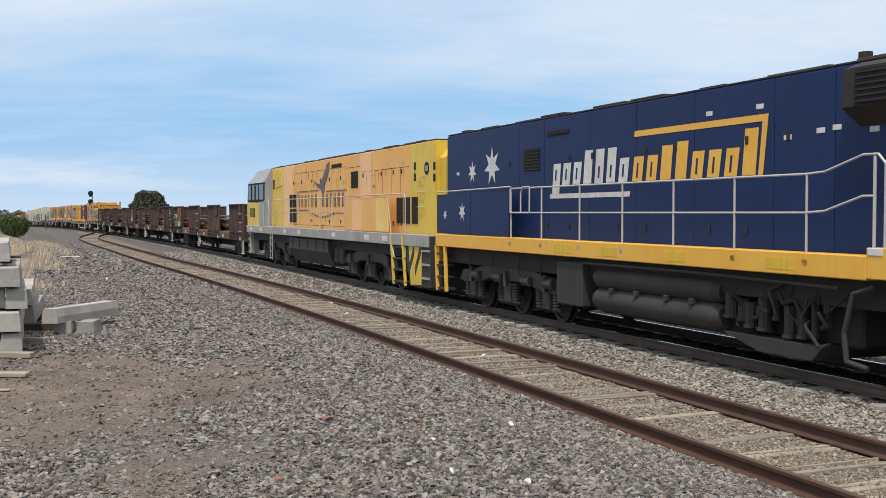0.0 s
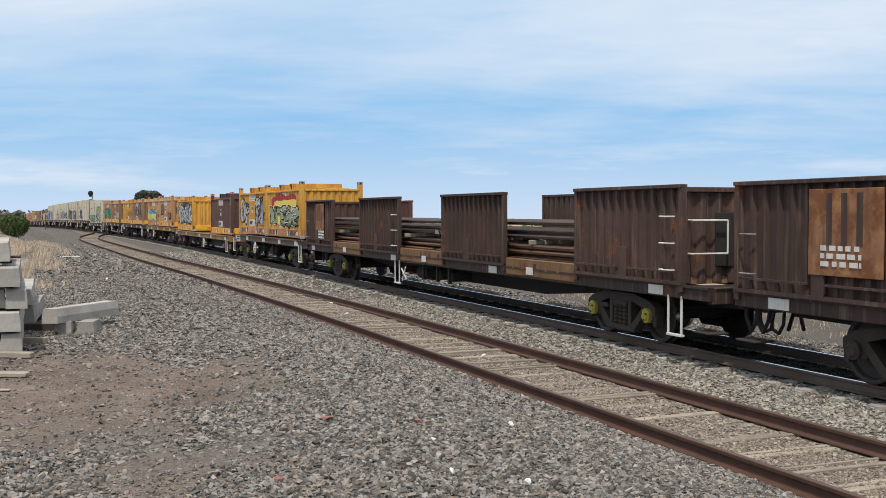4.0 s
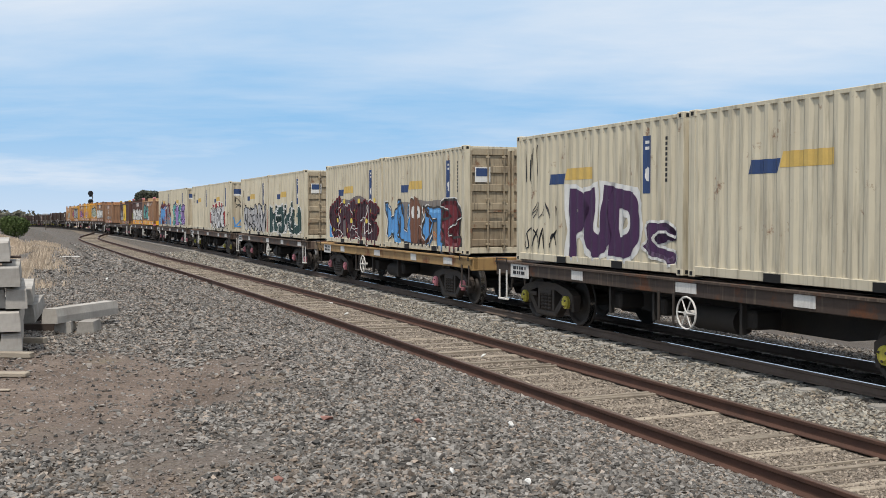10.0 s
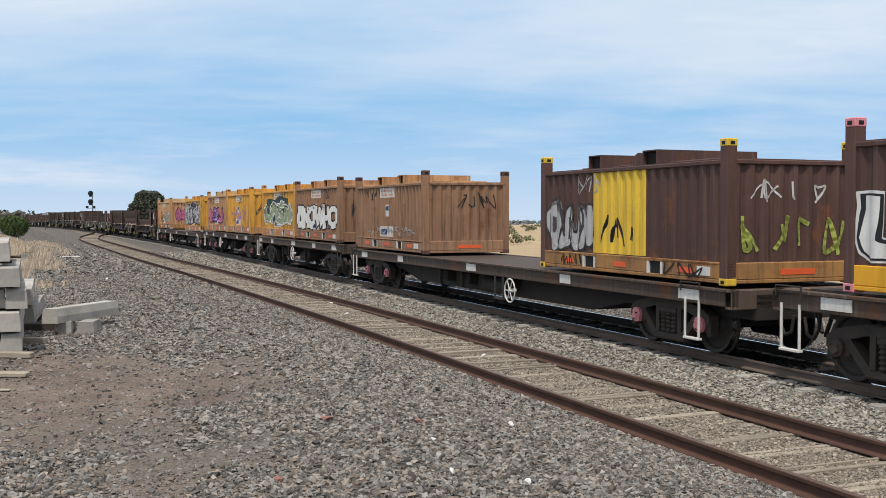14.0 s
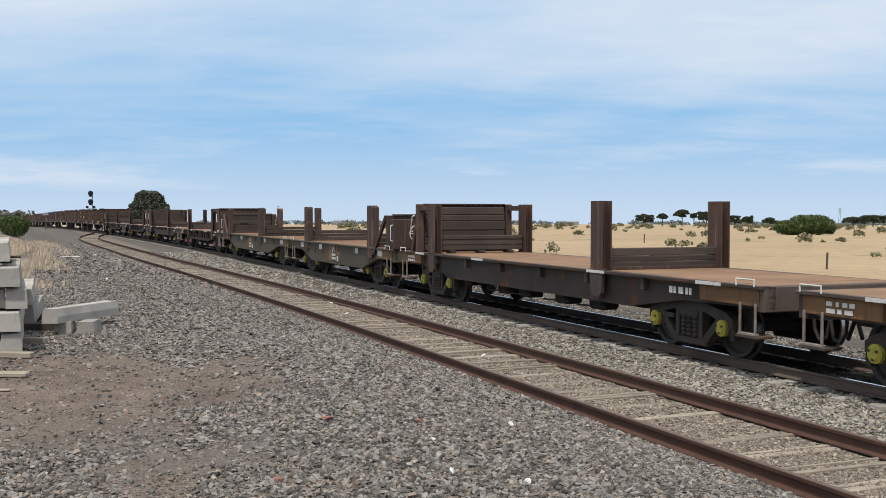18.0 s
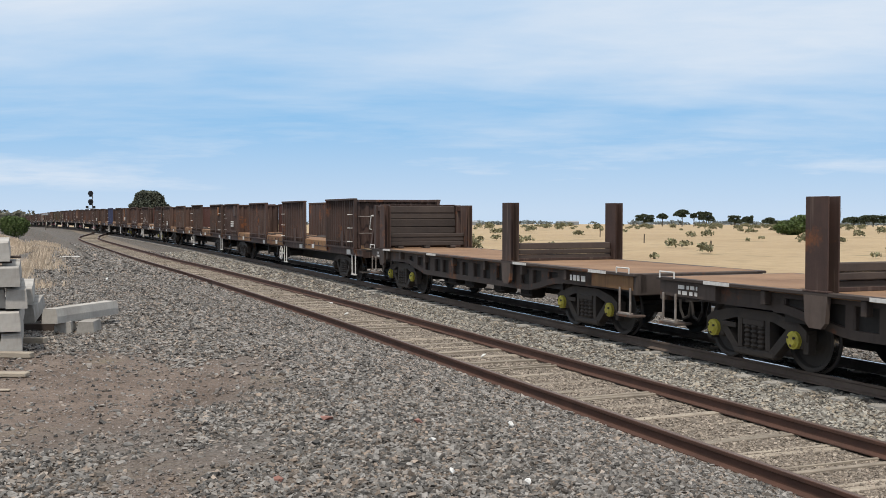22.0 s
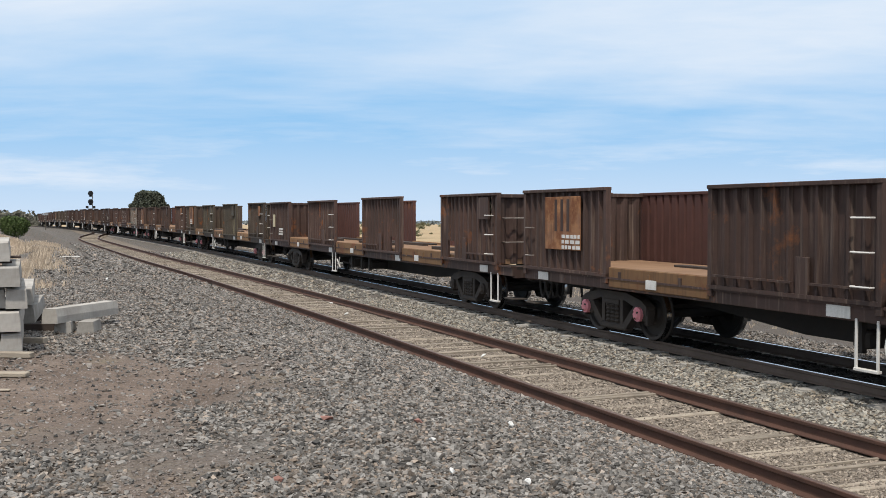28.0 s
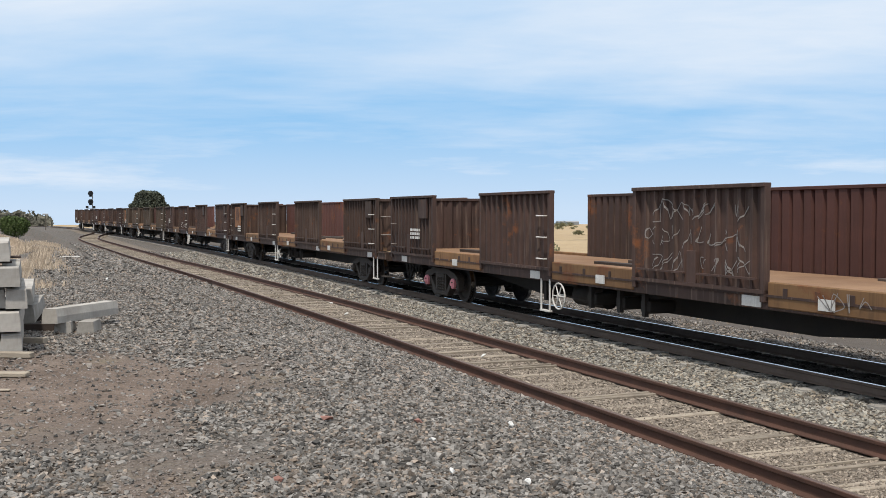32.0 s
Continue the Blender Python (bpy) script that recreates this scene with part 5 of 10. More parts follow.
# ---- the consist: bins, containers and their wagons ----
RND = random.Random(11)
LB = "faded orange ribbed steel bin with tall corner posts"
BINS = [  # U0, U1, body, base, cap, label
    (123.7, 129.75, M_BINY, M_BINO, M_GREY, "yellow ribbed steel bin with rainbow-edged graffiti on a flat wagon"),
    (129.8, 135.9, M_BINY, M_BINO, M_GREY, "yellow ribbed steel bin with silver graffiti on a flat wagon"),
    (138.1, 144.2, M_BINB, M_BASEY, M_PINK, "dark brown ribbed steel bin on a bright yellow base"),
    (150.8, 156.95, M_BINY, M_BASEY, M_GREY, "yellow ribbed steel bin with silver and black graffiti"),
    (159.6, 165.65, M_BINO, M_BASEY, M_PINK, LB), (165.75, 171.75, M_BINO, M_BINO, M_PINK, "faded orange ribbed steel bin with blue and yellow graffiti"),
    (175.0, 181.05, M_BINT, M_BASEY, M_GREY, "weathered tan-brown ribbed steel bin with dark sprayed patches"), (181.2, 187.25, M_BINY, M_BASEY, M_GREY, "ochre-yellow ribbed steel bin with faint black tags"),
    (190.24, 196.29, M_BINT, M_BASEY, M_BINT, "weathered brown ribbed steel bin with silver graffiti letters"), (196.44, 202.44, M_BINO, M_BASEY, M_PINK, "orange ribbed steel bin with green and black graffiti"),
    (296.5, 302.5, M_BINT, M_BASEY, M_PINK, "tan-brown ribbed steel bin with teal graffiti"), (302.6, 308.6, M_BINB, M_BASEY, M_PINK, "brown ribbed steel bin with white graffiti letters"),
    (311.0, 317.1, M_BINB, M_BASED, M_LIGHTBOX, "brown ribbed steel bin with one bright yellow panel"), (323.8, 329.85, M_BINT, M_BINT, M_BINB, "rusty brown ribbed steel bin on a long flat wagon"),
    (331.8, 337.8, M_BINT, M_BINT, M_BINB, "rusty ribbed steel bin with white graffiti letters"), (337.9, 343.9, M_BINY, M_BINO, M_BINO, "yellow ribbed steel bin with green and white graffiti"),
    (346.5, 352.5, M_BINY, M_BINO, M_BINO, "yellow ribbed steel bin with faint tags"), (352.6, 358.7, M_BINO, M_BINO, M_BINO, LB),
    (361.0, 367.05, M_BINY, M_BINO, M_GREY, "yellow ribbed steel bin covered by large silver letters"), (373.7, 379.7, M_BINO, M_BASED, M_GREY, "pale orange ribbed steel bin with purple and brown tags"),
]
BIN_DECK, LOW_DECK, MID_DECK = 1.20, 1.06, 1.11      # the three long wagons ride lower
DECK_OF = {2: LOW_DECK, 3: LOW_DECK, 12: MID_DECK, 13: MID_DECK, 18: LOW_DECK, 19: LOW_DECK}
BIN_OBS = [bin_(a, b, DECK_OF.get(i, BIN_DECK), m, n, c, lb, 7 + i) for i, (a, b, m, n, c, lb) in enumerate(BINS)]
LC = "beige corrugated shipping container with graffiti along its lower side"
BOXES = [(205.2, 211.26, 0, 1.01, "beige container with silver graffiti letters and red end slashes"), (211.45, 217.5, 0, 1.01, LC),
         (220.4, 226.45, 1, 1.2, "clean beige corrugated container with closed doors"), (226.6, 232.66, 0, 1.2, "beige corrugated container with purple graffiti letters"),
         (235.5, 241.56, 1, 1.2, "beige container with closed doors and blue brown graffiti"), (241.75, 247.8, 0, 1.2, "beige corrugated container with maroon graffiti letters"),
         (250.9, 256.96, 1, 1.2, "beige corrugated container with closed doors and dark green graffiti"), (257.1, 263.16, 0, 1.2, "beige corrugated container with silver graffiti letters"),
         (266.3, 272.36, 0, 1.2, "beige corrugated container with silver red-edged graffiti and black tags"), (272.5, 278.5, 0, 1.2, "clean beige corrugated container with a few tags"),
         (281.45, 287.5, 0, 1.2, "beige corrugated container with lilac and teal graffiti"), (287.65, 293.7, 0, 1.2, "beige container with blue and grey graffiti on maroon")]
BOX_OBS = [container(a, b, z, d, lb, 31 + i) for i, (a, b, d, z, lb) in enumerate(BOXES)]

LW = "brown container flat wagon with white plates along the sill"
for a, b, z, m, caps, wx, lb in (
        (122.9, 137.2, BIN_DECK, M_CSILL, "yellow", -1.37, LW), (137.85, 157.9, LOW_DECK, M_YSILL, "pink", 2.3, "long yellow-brown container flat wagon with an empty middle"),
        (158.7, 172.6, BIN_DECK, M_YSILL, "pink", -1.85, "yellow-brown container flat wagon"), (174.2, 188.1, BIN_DECK, M_CSILL, "dark", None, LW),
        (189.34, 203.49, BIN_DECK, M_CSILL, "pink", 1.74, LW), (204.3, 218.5, 1.01, M_CSILL, "dark", -0.6, "low brown container flat wagon with a white handbrake wheel"),
        (219.5, 233.6, 1.2, M_CSILL, "yellow", 0.3, LW), (234.7, 248.8, 1.2, M_YSILL, "pink", -1.3, "yellow-brown container flat wagon"),
        (250.0, 264.1, 1.2, M_CSILL, "pink", 0.6, LW), (265.4, 279.4, 1.2, M_CSILL, "yellow", -2.9, LW),
        (280.5, 294.7, 1.2, M_CSILL, "pink", -1.65, LW), (295.6, 310.0, BIN_DECK, M_CSILL, "dark", 1.6, LW),
        (310.7, 330.1, MID_DECK, M_CSILL, "pink", 2.2, "long brown container flat wagon with an empty middle"), (330.9, 344.8, BIN_DECK, M_CSILL, "dark", 0.2, LW),
        (345.6, 359.6, BIN_DECK, M_CSILL, "pink", -1.0, LW), (360.65, 379.85, LOW_DECK, M_CSILL, "pink", -2.1, "long brown container flat wagon with an empty middle")):
    skeleton_wagon(a, b, z, m, caps, RND, lb, wx)

# ---- open wagons ----
LO = "weathered dark brown open wagon with ribbed side panels and gaps"
EARLY = [48.4, 72.75, 97.65, 122.4]
LATE = [500.5, 524.4, 548.1, 572.3, 596.1, 619.8, 643.7, 667.7, 691.8, 715.2, 739.5, 764.0, 788.6, 813.2, 837.8]
STYLES = [dict(label=LO, paint=M_BROWN, wheel=False), dict(label=LO, paint=M_BROWN2, wheel=True), dict(label=LO, paint=M_BROWN, wheel=True), dict(label=LO, paint=M_BROWN2, wheel=False)]
OPEN_OBS = []
CAPS = ["dark", "dark", "yellow"] + ["dark", "dark", "yellow", "dark", "pink", "dark", "pink", "pink", "pink", "dark", "dark", "dark", "dark", "dark"]
pairs = list(zip(EARLY, EARLY[1:])) + list(zip(LATE, LATE[1:]))
for i, (a, b) in enumerate(pairs):
    st = dict(STYLES[(i * 3 + 1) % 4] if i > 2 else STYLES[0])
    if i in (9, 14):
        st["paint"] = M_BROWN3
    if i == 8:
        st["paint"] = M_BROWN
    if i in (7, 8, 10):
        st["holes"] = True
    st["wheel"] = i in (3, 5, 7, 10, 11, 13)
    st["ladder"] = "rear" if i in (3, 4, 5, 6) else "lead"
    if i == 6:
        st["panel"] = {1: M_NAVY}
    if i == 11:
        st["panel"] = {0: M_PALEP}
    if i == 9:
        st["panel"] = {0: M_BROWN3, 1: M_MOSSY, 2: M_MOSSY}
    if i < 3:
        st["label"] = "weathered dark brown open wagon loaded with long steel bars"
    OPEN_OBS.append(open_wagon(a, b, RND, CAPS[i], st))

# bundles of steel bars lying in the first open wagons
for i in range(3):
    (w, L, _), (a, b) = OPEN_OBS[i], pairs[i]
    for j, (c, half) in enumerate(((5.6, 5.2), (-5.4, 5.4))):
        rnd = random.Random(100 + i * 7 + j)
        t = thing("steel_bar_bundle", "long rusty steel bars stacked in an open wagon", "steel bars", "bar bundles in the open wagons")
        kinds = [Shape().cyl((-half, 0, 0), (half, 0, 0), r, m, 6).mesh("bar") for r in (0.03, 0.04, 0.05) for m in (M_STEELBAR, M_RUSTBAR)]
        for lay in range(6):
            z = 1.19 + 0.05 + lay * 0.115 + (0.10 if lay > 2 else 0) + (0.06 if lay > 4 else 0)
            for y in np.arange(-1.05, 1.06, 0.12):
                if rnd.random() < 0.93 - lay * 0.06:
                    dx, rust = rnd.uniform(-0.4, 0.4), rnd.random() < (0.75 if lay < 3 else 0.3)
                    if i == 1 and j == 0 and lay > 2:
                        dx -= 3.4
                    part("bar", kinds[rnd.choice((0, 2, 4)) + (1 if rust else 0)], t, at=pose(c + dx, y + rnd.uniform(-0.02, 0.02), z + rnd.uniform(0, 0.02), 0, 0, rnd.uniform(-0.3, 0.3)))
                    if lay > 2 and rnd.random() < 0.35:
                        x = c + dx + half
                        part("end_tag", Shape().box(x + 0.004, x + 0.012, y - 0.055, y + 0.055, z - 0.04, z + 0.075, M_WHITE), t, "white paper tag on a bar end")
        for x in (c - half * 0.6, c, c + half * 0.6):
            part("spacer", Shape().box(x - 0.06, x + 0.06, -1.15, 1.15, 1.535, 1.63, M_TIMBER, 0.008), t, "timber spacer between layers")
        rides(t, (a + b) / 2, L - 3.0)


# ---- flat wagons with stanchions ----
def plank_stack(w, x, y0, y1, z0, z1, rnd, deep=0.12, label=""):
    """Dark timbers laid one on another across the deck."""
    z = z0
    while z < z1 - 0.05:
        h = rnd.uniform(0.10, 0.15)
        dx = rnd.uniform(-0.02, 0.02)
        part("timber", Shape().box(x - deep / 2 + dx, x + deep / 2 + dx, y0 + rnd.uniform(0, 0.02), y1 - rnd.uniform(0, 0.02), z, min(z + h - 0.008, z1), M_DECKWOOD, 0.012), w, label)
        z += h


def girder(sh, L, deck, y0, y1, sill):
    """Side girder pierced by paired openings: top and bottom chords with uprights between them."""
    low = lambda x: 0.60 if abs(x) < L * 0.42 else 0.60 + 0.22 * min(1.0, (abs(x) - L * 0.42) / (L * 0.16))
    sh.box(-L, L, y0, y1, deck - 0.13, deck, sill, 0.006)
    xs = list(np.linspace(-L * 0.62, L * 0.62, 41))
    for p, q in zip(xs, xs[1:]):
        sh.prism([(p, low(p)), (q, low(q)), (q, low(q) + 0.12), (p, low(p) + 0.12)], y0, y1, "y", sill)
    for d in (-1, 1):
        x0, x1 = sorted((d * L, d * L * 0.60))
        sh.box(x0, x1, y0 + 0.002, y1 - 0.002, 0.84, deck - 0.10, sill)
    n = int(L * 1.2 / 0.62)
    for i in range(n + 1):
        x, h = -L * 0.60 + i * L * 1.2 / n, 0.17 if i % 2 else 0.09
        sh.box(x - h, x + h, y0 + 0.002, y1 - 0.002, low(x) + 0.06, deck - 0.10, sill, 0.02)
    # Added dark plate behind the openings, standing in for the gloom beneath the deck.
    ym = (y0 + y1) / 2
    sh.box(-L * 0.6, L * 0.6, ym - 0.012 + (0.03 if ym < 0 else -0.03), ym + 0.012 + (0.03 if ym < 0 else -0.03), 0.70, deck - 0.02, M_DARK)


def stanchion_wagon(U0, U1, sill, caps, cradles, frames, bulk, rnd, label, style):
    """Flat wagon: low cradles (post, low timber stack, post across the deck) and, at one end, a frame before a bulkhead."""
    L, Uc = (U1 - U0) / 2 - 0.25, (U0 + U1) / 2
    w = thing("stanchion_flat_wagon", label, "wagon", "stanchion flat wagons of the freight train")
    deck, belly = 1.16, style == "belly"
    for q in (-1, 1):
        y0, y1 = sorted((q * 1.30, q * 1.18) if belly else (q * 1.22, q * 1.10))      # the girder stands back under the deck's edge
        if belly:
            sh = Shape().prism([(-L, deck), (L, deck), (L, 0.86), (L * 0.74, 0.84), (L * 0.50, 0.50), (-L * 0.50, 0.50), (-L * 0.74, 0.84), (-L, 0.86)], y0, y1, "y", sill)
        elif style == "holes":
            sh = Shape()
            girder(sh, L, deck, y0, y1, sill)
        else:
            sh = Shape().prism([(-L, deck), (L, deck), (L, 0.84), (L * 0.72, 0.82), (L * 0.52, 0.60), (-L * 0.52, 0.60), (-L * 0.72, 0.82), (-L, 0.84)], y0, y1, "y", sill)
        yy0, yy1 = sorted((q * 1.37, q * 1.18))
        sh.box(-L, L, yy0, yy1, deck - 0.035, deck + 0.012, sill, 0.005)
        part("side_sill", sh, w)
    for q in (-1, 1):
        x0, x1 = sorted((q * L, q * (L - 0.18)))
        part("headstock", Shape().box(x0, x1, -1.3, 1.3, 0.80, deck + 0.01, sill, 0.015), w)
        part("coupler", ME_COUPLER, w, at=pose(q * (L - 0.02), 0, 0, 0, 0, 0 if q > 0 else 180))
        part("brake_hose", ME_HOSE, w, at=pose(q * (L + 0.02), -0.45, 0, 0, 0, 0 if q > 0 else 180))
        bogie(w, q * (L - 2.1), caps)
        x = q * (L - 0.32)
        part("step", ME_STEPF, w, "worn pale step frame", at=pose(x, -1.33, 0.92))
        part("shunter_step", Shape().box(x - 0.24, x + 0.24, -1.36, -1.06, 0.42, 0.46, M_FLATSILL, 0.008), w, "rust-brown step board")
        part("grab_rail", Shape().tube([(x - 0.2, -1.38, deck), (x - 0.2, -1.38, deck + 0.10), (x + 0.2, -1.38, deck + 0.10), (x + 0.2, -1.38, deck)], 0.014, M_WHITE, 5), w, "white grab rail")
        part("end_plate", Shape().box(min(q * (L - 0.1), q * (L - 1.5)), max(q * (L - 0.1), q * (L - 1.5)), -1.312, -1.20, 0.88, deck - 0.04, M_SIDE if rnd.random() < 0.4 else sill, 0.003), w, "rust-stained end plate")
    x = -L + 0.12
    plank = 0.235 if belly else 1.45
    while x < L - 0.1:
        e = min(x + plank, L - 0.1)
        part("deck_plank" if belly else "deck_plate", Shape().box(x, e - 0.012, -1.26, 1.26, deck - 0.06, deck + 0.01 + rnd.uniform(0, 0.012 if belly else 0.004), M_FLOOR), w)
        x += plank
    for x in np.arange(-L + 2.6, L - 2.5, 1.9):
        part("stake_pocket", Shape().box(x - 0.05, x + 0.05, -1.33, -1.21, 0.92, deck - 0.04, sill, 0.012), w)
    for x in (-2.0, -0.9, 0.8, 2.2):      # brake gear that hangs below the frame
        part("brake_gear", Shape().box(x - 0.25, x + 0.25, -0.9, -0.5, 0.38, 0.62, M_DARK, 0.05).cyl((x - 0.5, -1.0, 0.44), (x + 0.6, -1.0, 0.47), 0.02, M_DARK, 6), w)
    part("air_reservoir", ME_TANK, w, at=pose(0.2, 0.6, 0.5))
    part("centre_sill", Shape().prism([(-L, 0.95), (L, 0.95), (L, 0.66), (L * 0.6, 0.62), (L * 0.4, 0.45), (-L * 0.4, 0.45), (-L * 0.6, 0.62), (-L, 0.66)], -0.3, 0.3, "y", M_DARK), w)

    def posts(x, top, width=0.42):
        """A pair of columns: rolled sections on most wagons, two plates with notched tops on the olive ones."""
        for q in (-1, 1):
            y0, y1 = sorted((q * 1.36, q * 1.16))
            if belly:
                for dx in (-width / 2 - 0.02, 0.02):
                    sh = Shape().prism([(x + dx, 0.86), (x + dx + width / 2, 0.86), (x + dx + width / 2, top - (0.02 if dx < 0 else 0.06)), (x + dx + width * 0.36, top), (x + dx + width * 0.08, top), (x + dx, top - 0.05)], y0, y1, "y", M_BROWN)
                    part("post", sh, w, "rusty steel post")
            else:
                sh = Shape()
                for p0, p1 in ((y0, y0 + 0.022), (y1 - 0.022, y1)):
                    sh.box(x - width / 2, x + width / 2, p0, p1, deck + 0.012, top, M_BROWN, 0.004)
                sh.box(x - 0.012, x + 0.012, y0 + 0.02, y1 - 0.02, deck + 0.012, top, M_BROWN)
                part("post", sh, w, "rusty steel post")
                part("post_foot", Shape().prism([(x - width / 2 - 0.01, deck - 0.03), (x + width / 2 + 0.01, deck - 0.03), (x + width / 2 - 0.02, 0.78), (x + width / 2 - 0.10, 0.70), (x - width / 2 + 0.10, 0.70), (x - width / 2 + 0.02, 0.78)], *sorted((q * 1.372, q * 1.305)), "y", sill), w)
        if not belly:
            part("post_base", Shape().box(x - width / 2 - 0.03, x + width / 2 + 0.03, -1.375, -1.29, deck + 0.013, deck + 0.035, M_BROWN, 0.004), w)
    for u in cradles:
        x = Uc - u
        posts(x, 2.41)
        plank_stack(w, x, -1.15, 1.15, deck + 0.03, 1.58, rnd, 0.14, "dark timber of a low stack")
        part("stack_rail", Shape().box(x - 0.10, x + 0.10, -1.15, 1.15, deck + 0.012, deck + 0.07, M_BROWN, 0.006), w)
    for u in frames:
        x = Uc - u
        posts(x, 2.41, 0.42)
        plank_stack(w, x, -1.15, 1.15, deck + 0.09, 1.62, rnd, 0.16, "dark timber of a low stack")
        for yy in (-0.9, -0.1, 0.7):
            part("packer", Shape().box(x - 0.2, x + 0.2, yy, yy + 0.14, deck + 0.02, deck + 0.085, M_DECKWOOD, 0.008), w)
    for u in bulk:
        x = Uc - u
        d = 1 if x > 0 else -1       # towards the wagon's end
        top = 2.12 if belly else 2.40
        part("bulkhead", Shape().box(min(x, x + d * 0.03), max(x, x + d * 0.03), -1.16, 1.16, deck + 0.01, top, M_BROWN, 0.006), w, "dark steel end bulkhead")
        z = deck + 0.05
        while z < top - 0.06:
            h = rnd.uniform(0.15, 0.24)
            p0, p1 = sorted((x - d * 0.004, x - d * rnd.uniform(0.10, 0.13)))
            part("bulkhead_board", Shape().box(p0, p1, -1.15 + rnd.uniform(0, 0.02), 1.14 - rnd.uniform(0, 0.03), z, min(z + h - 0.012, top - 0.01), M_DECKWOOD, 0.012), w, "dark timber lining board")
            z += h
        for q in (-1, 1):
            y0, y1 = sorted((q * 1.34, q * 1.17))
            part("post", Shape().box(x - 0.11, x + 0.11, y0, y1, deck + 0.012, top + (0.02 if not belly else 0.0), M_BROWN, 0.012), w, "rusty steel post")
            y0, y1 = sorted((q * 1.30, q * 1.20))
            if belly:      # the olive wagons' braces slope down inwards
                foot = x - d * 1.35
                part("brace", Shape().prism([(x - d * 0.12, top), (x - d * 0.12, top - 0.16), (foot + d * 0.16, deck - 0.2), (foot - d * 0.02, deck - 0.2)], *sorted((q * 1.38, q * 1.31)), "y", M_BROWN), w, "sloping bulkhead brace")
            else:
                foot = x + d * 0.62
                part("brace", Shape().prism([(x + d * 0.10, top - 0.08), (x + d * 0.10, top - 0.34), (foot - d * 0.16, deck + 0.01), (foot, deck + 0.01)], y0, y1, "y", M_BROWN), w, "sloping bulkhead brace")
                part("grab_rail", Shape().tube([(x + d * 0.24, q * 1.31, 2.12), (x + d * 0.28, q * 1.37, 2.10), (x + d * 0.42, q * 1.37, 1.72), (x + d * 0.40, q * 1.31, 1.70)], 0.018, M_WHITE, 6), w, "white grab rail")
                if frames:      # head beam that ties the frame's post to the bulkhead's
                    f = Uc - frames[0]
                    a0, a1 = sorted((f, x))
                    part("head_beam", Shape().box(a0 + 0.10, a1 - 0.10, y0, y1, top - 0.15, top - 0.02, M_BROWN, 0.008), w)
        part("bulkhead_cap", Shape().box(x - 0.10, x + 0.08, -1.16, 1.16, top + 0.001, top + 0.035, M_BROWN, 0.008), w)
        if belly:
            part("end_cabinet", Shape().box(min(x + d * 0.05, x + d * 0.5), max(x + d * 0.05, x + d * 0.5), -1.30, -0.7, deck + 0.01, top - 0.1, M_BROWN, 0.02), w, "dark steel end housing")
            part("grab_rail", Shape().tube([(x + d * 0.42, -1.31, 1.85), (x + d * 0.42, -1.38, 1.83), (x + d * 0.42, -1.38, 1.42), (x + d * 0.42, -1.31, 1.40)], 0.016, M_WHITE, 5), w, "pale grab rail")
            part("slot", Shape().box(x - d * 0.145 - 0.004, x - d * 0.145 + 0.004, -0.5, -0.1, 1.62, 1.68, M_BLACK), w)
            sh = Shape()      # handbrake wheel on the bulkhead's outer face
            n, cx = 14, x + d * 0.56
            sh.tube([(cx, -0.62 + 0.24 * math.cos(k * math.tau / n), 1.62 + 0.24 * math.sin(k * math.tau / n)) for k in range(n + 1)], 0.016, M_WHITE, 5)
            for k in range(3):
                e = k * math.pi / 3
                sh.cyl((cx, -0.62 - 0.24 * math.cos(e), 1.62 - 0.24 * math.sin(e)), (cx, -0.62 + 0.24 * math.cos(e), 1.62 + 0.24 * math.sin(e)), 0.012, M_WHITE, 5)
            sh.cyl((x + d * 0.02, -0.62, 1.62), (cx, -0.62, 1.62), 0.03, M_DARK, 6)
            part("handbrake_wheel", sh, w, "pale spoked handbrake wheel")
    for i, x in enumerate((L - 1.2, L * 0.4, -L * 0.3, -L + 1.6)):
        if belly:
            part("marker_plate", ME_PLATE[0.42, 0.17], w, "white reflector plate", at=pose(x, -1.308, 1.02))
        else:
            part("marker_plate", ME_PLATE[0.62, 0.05], w, "white reflector strip", at=pose(x, -1.378, deck - 0.012))
    if belly:
        part("number_board", Shape().box(-0.75, -0.28, -1.306, -1.30, 0.60, 1.09, M_SIDE), w, "orange-brown painted patch")
        part("number_board", Shape().box(0.18, 0.58, -1.306, -1.30, 0.82, 1.09, M_SIDE), w, "orange-brown painted patch")
        sign_bars(w, -0.12, -1.312, 0.62, 0.44, 0.24, 2, M_WHITE, int(U0))
        part("emblem", Shape().prism([(-0.30, 0.90), (-0.24, 0.90), (-0.16, 1.03), (-0.08, 0.90), (-0.02, 0.90), (-0.12, 1.08), (-0.20, 1.08)], -1.312, -1.304, "y", M_WHITE), w, "pale angular emblem")
        part("emblem", Shape().box(0.24, 0.40, -1.312, -1.304, 0.60, 0.78, M_WHITE), w, "pale square stencil")
        for x in (-L * 0.42, -L * 0.26):
            part("slot", Shape().box(x - 0.07, x + 0.07, -1.306, -1.298, 0.80, 0.96, M_BLACK, 0.002), w, "square opening in the sill")
    else:
        sign_bars(w, L - 2.0, -1.318, 0.90, 0.6, 0.16, 1, M_WHITE, int(U0))
        sign_bars(w, -L + 0.8, -1.318, 0.90, 0.5, 0.18, 2, M_WHITE, int(U0) + 1)
    return rides(w, Uc, L - 2.1)


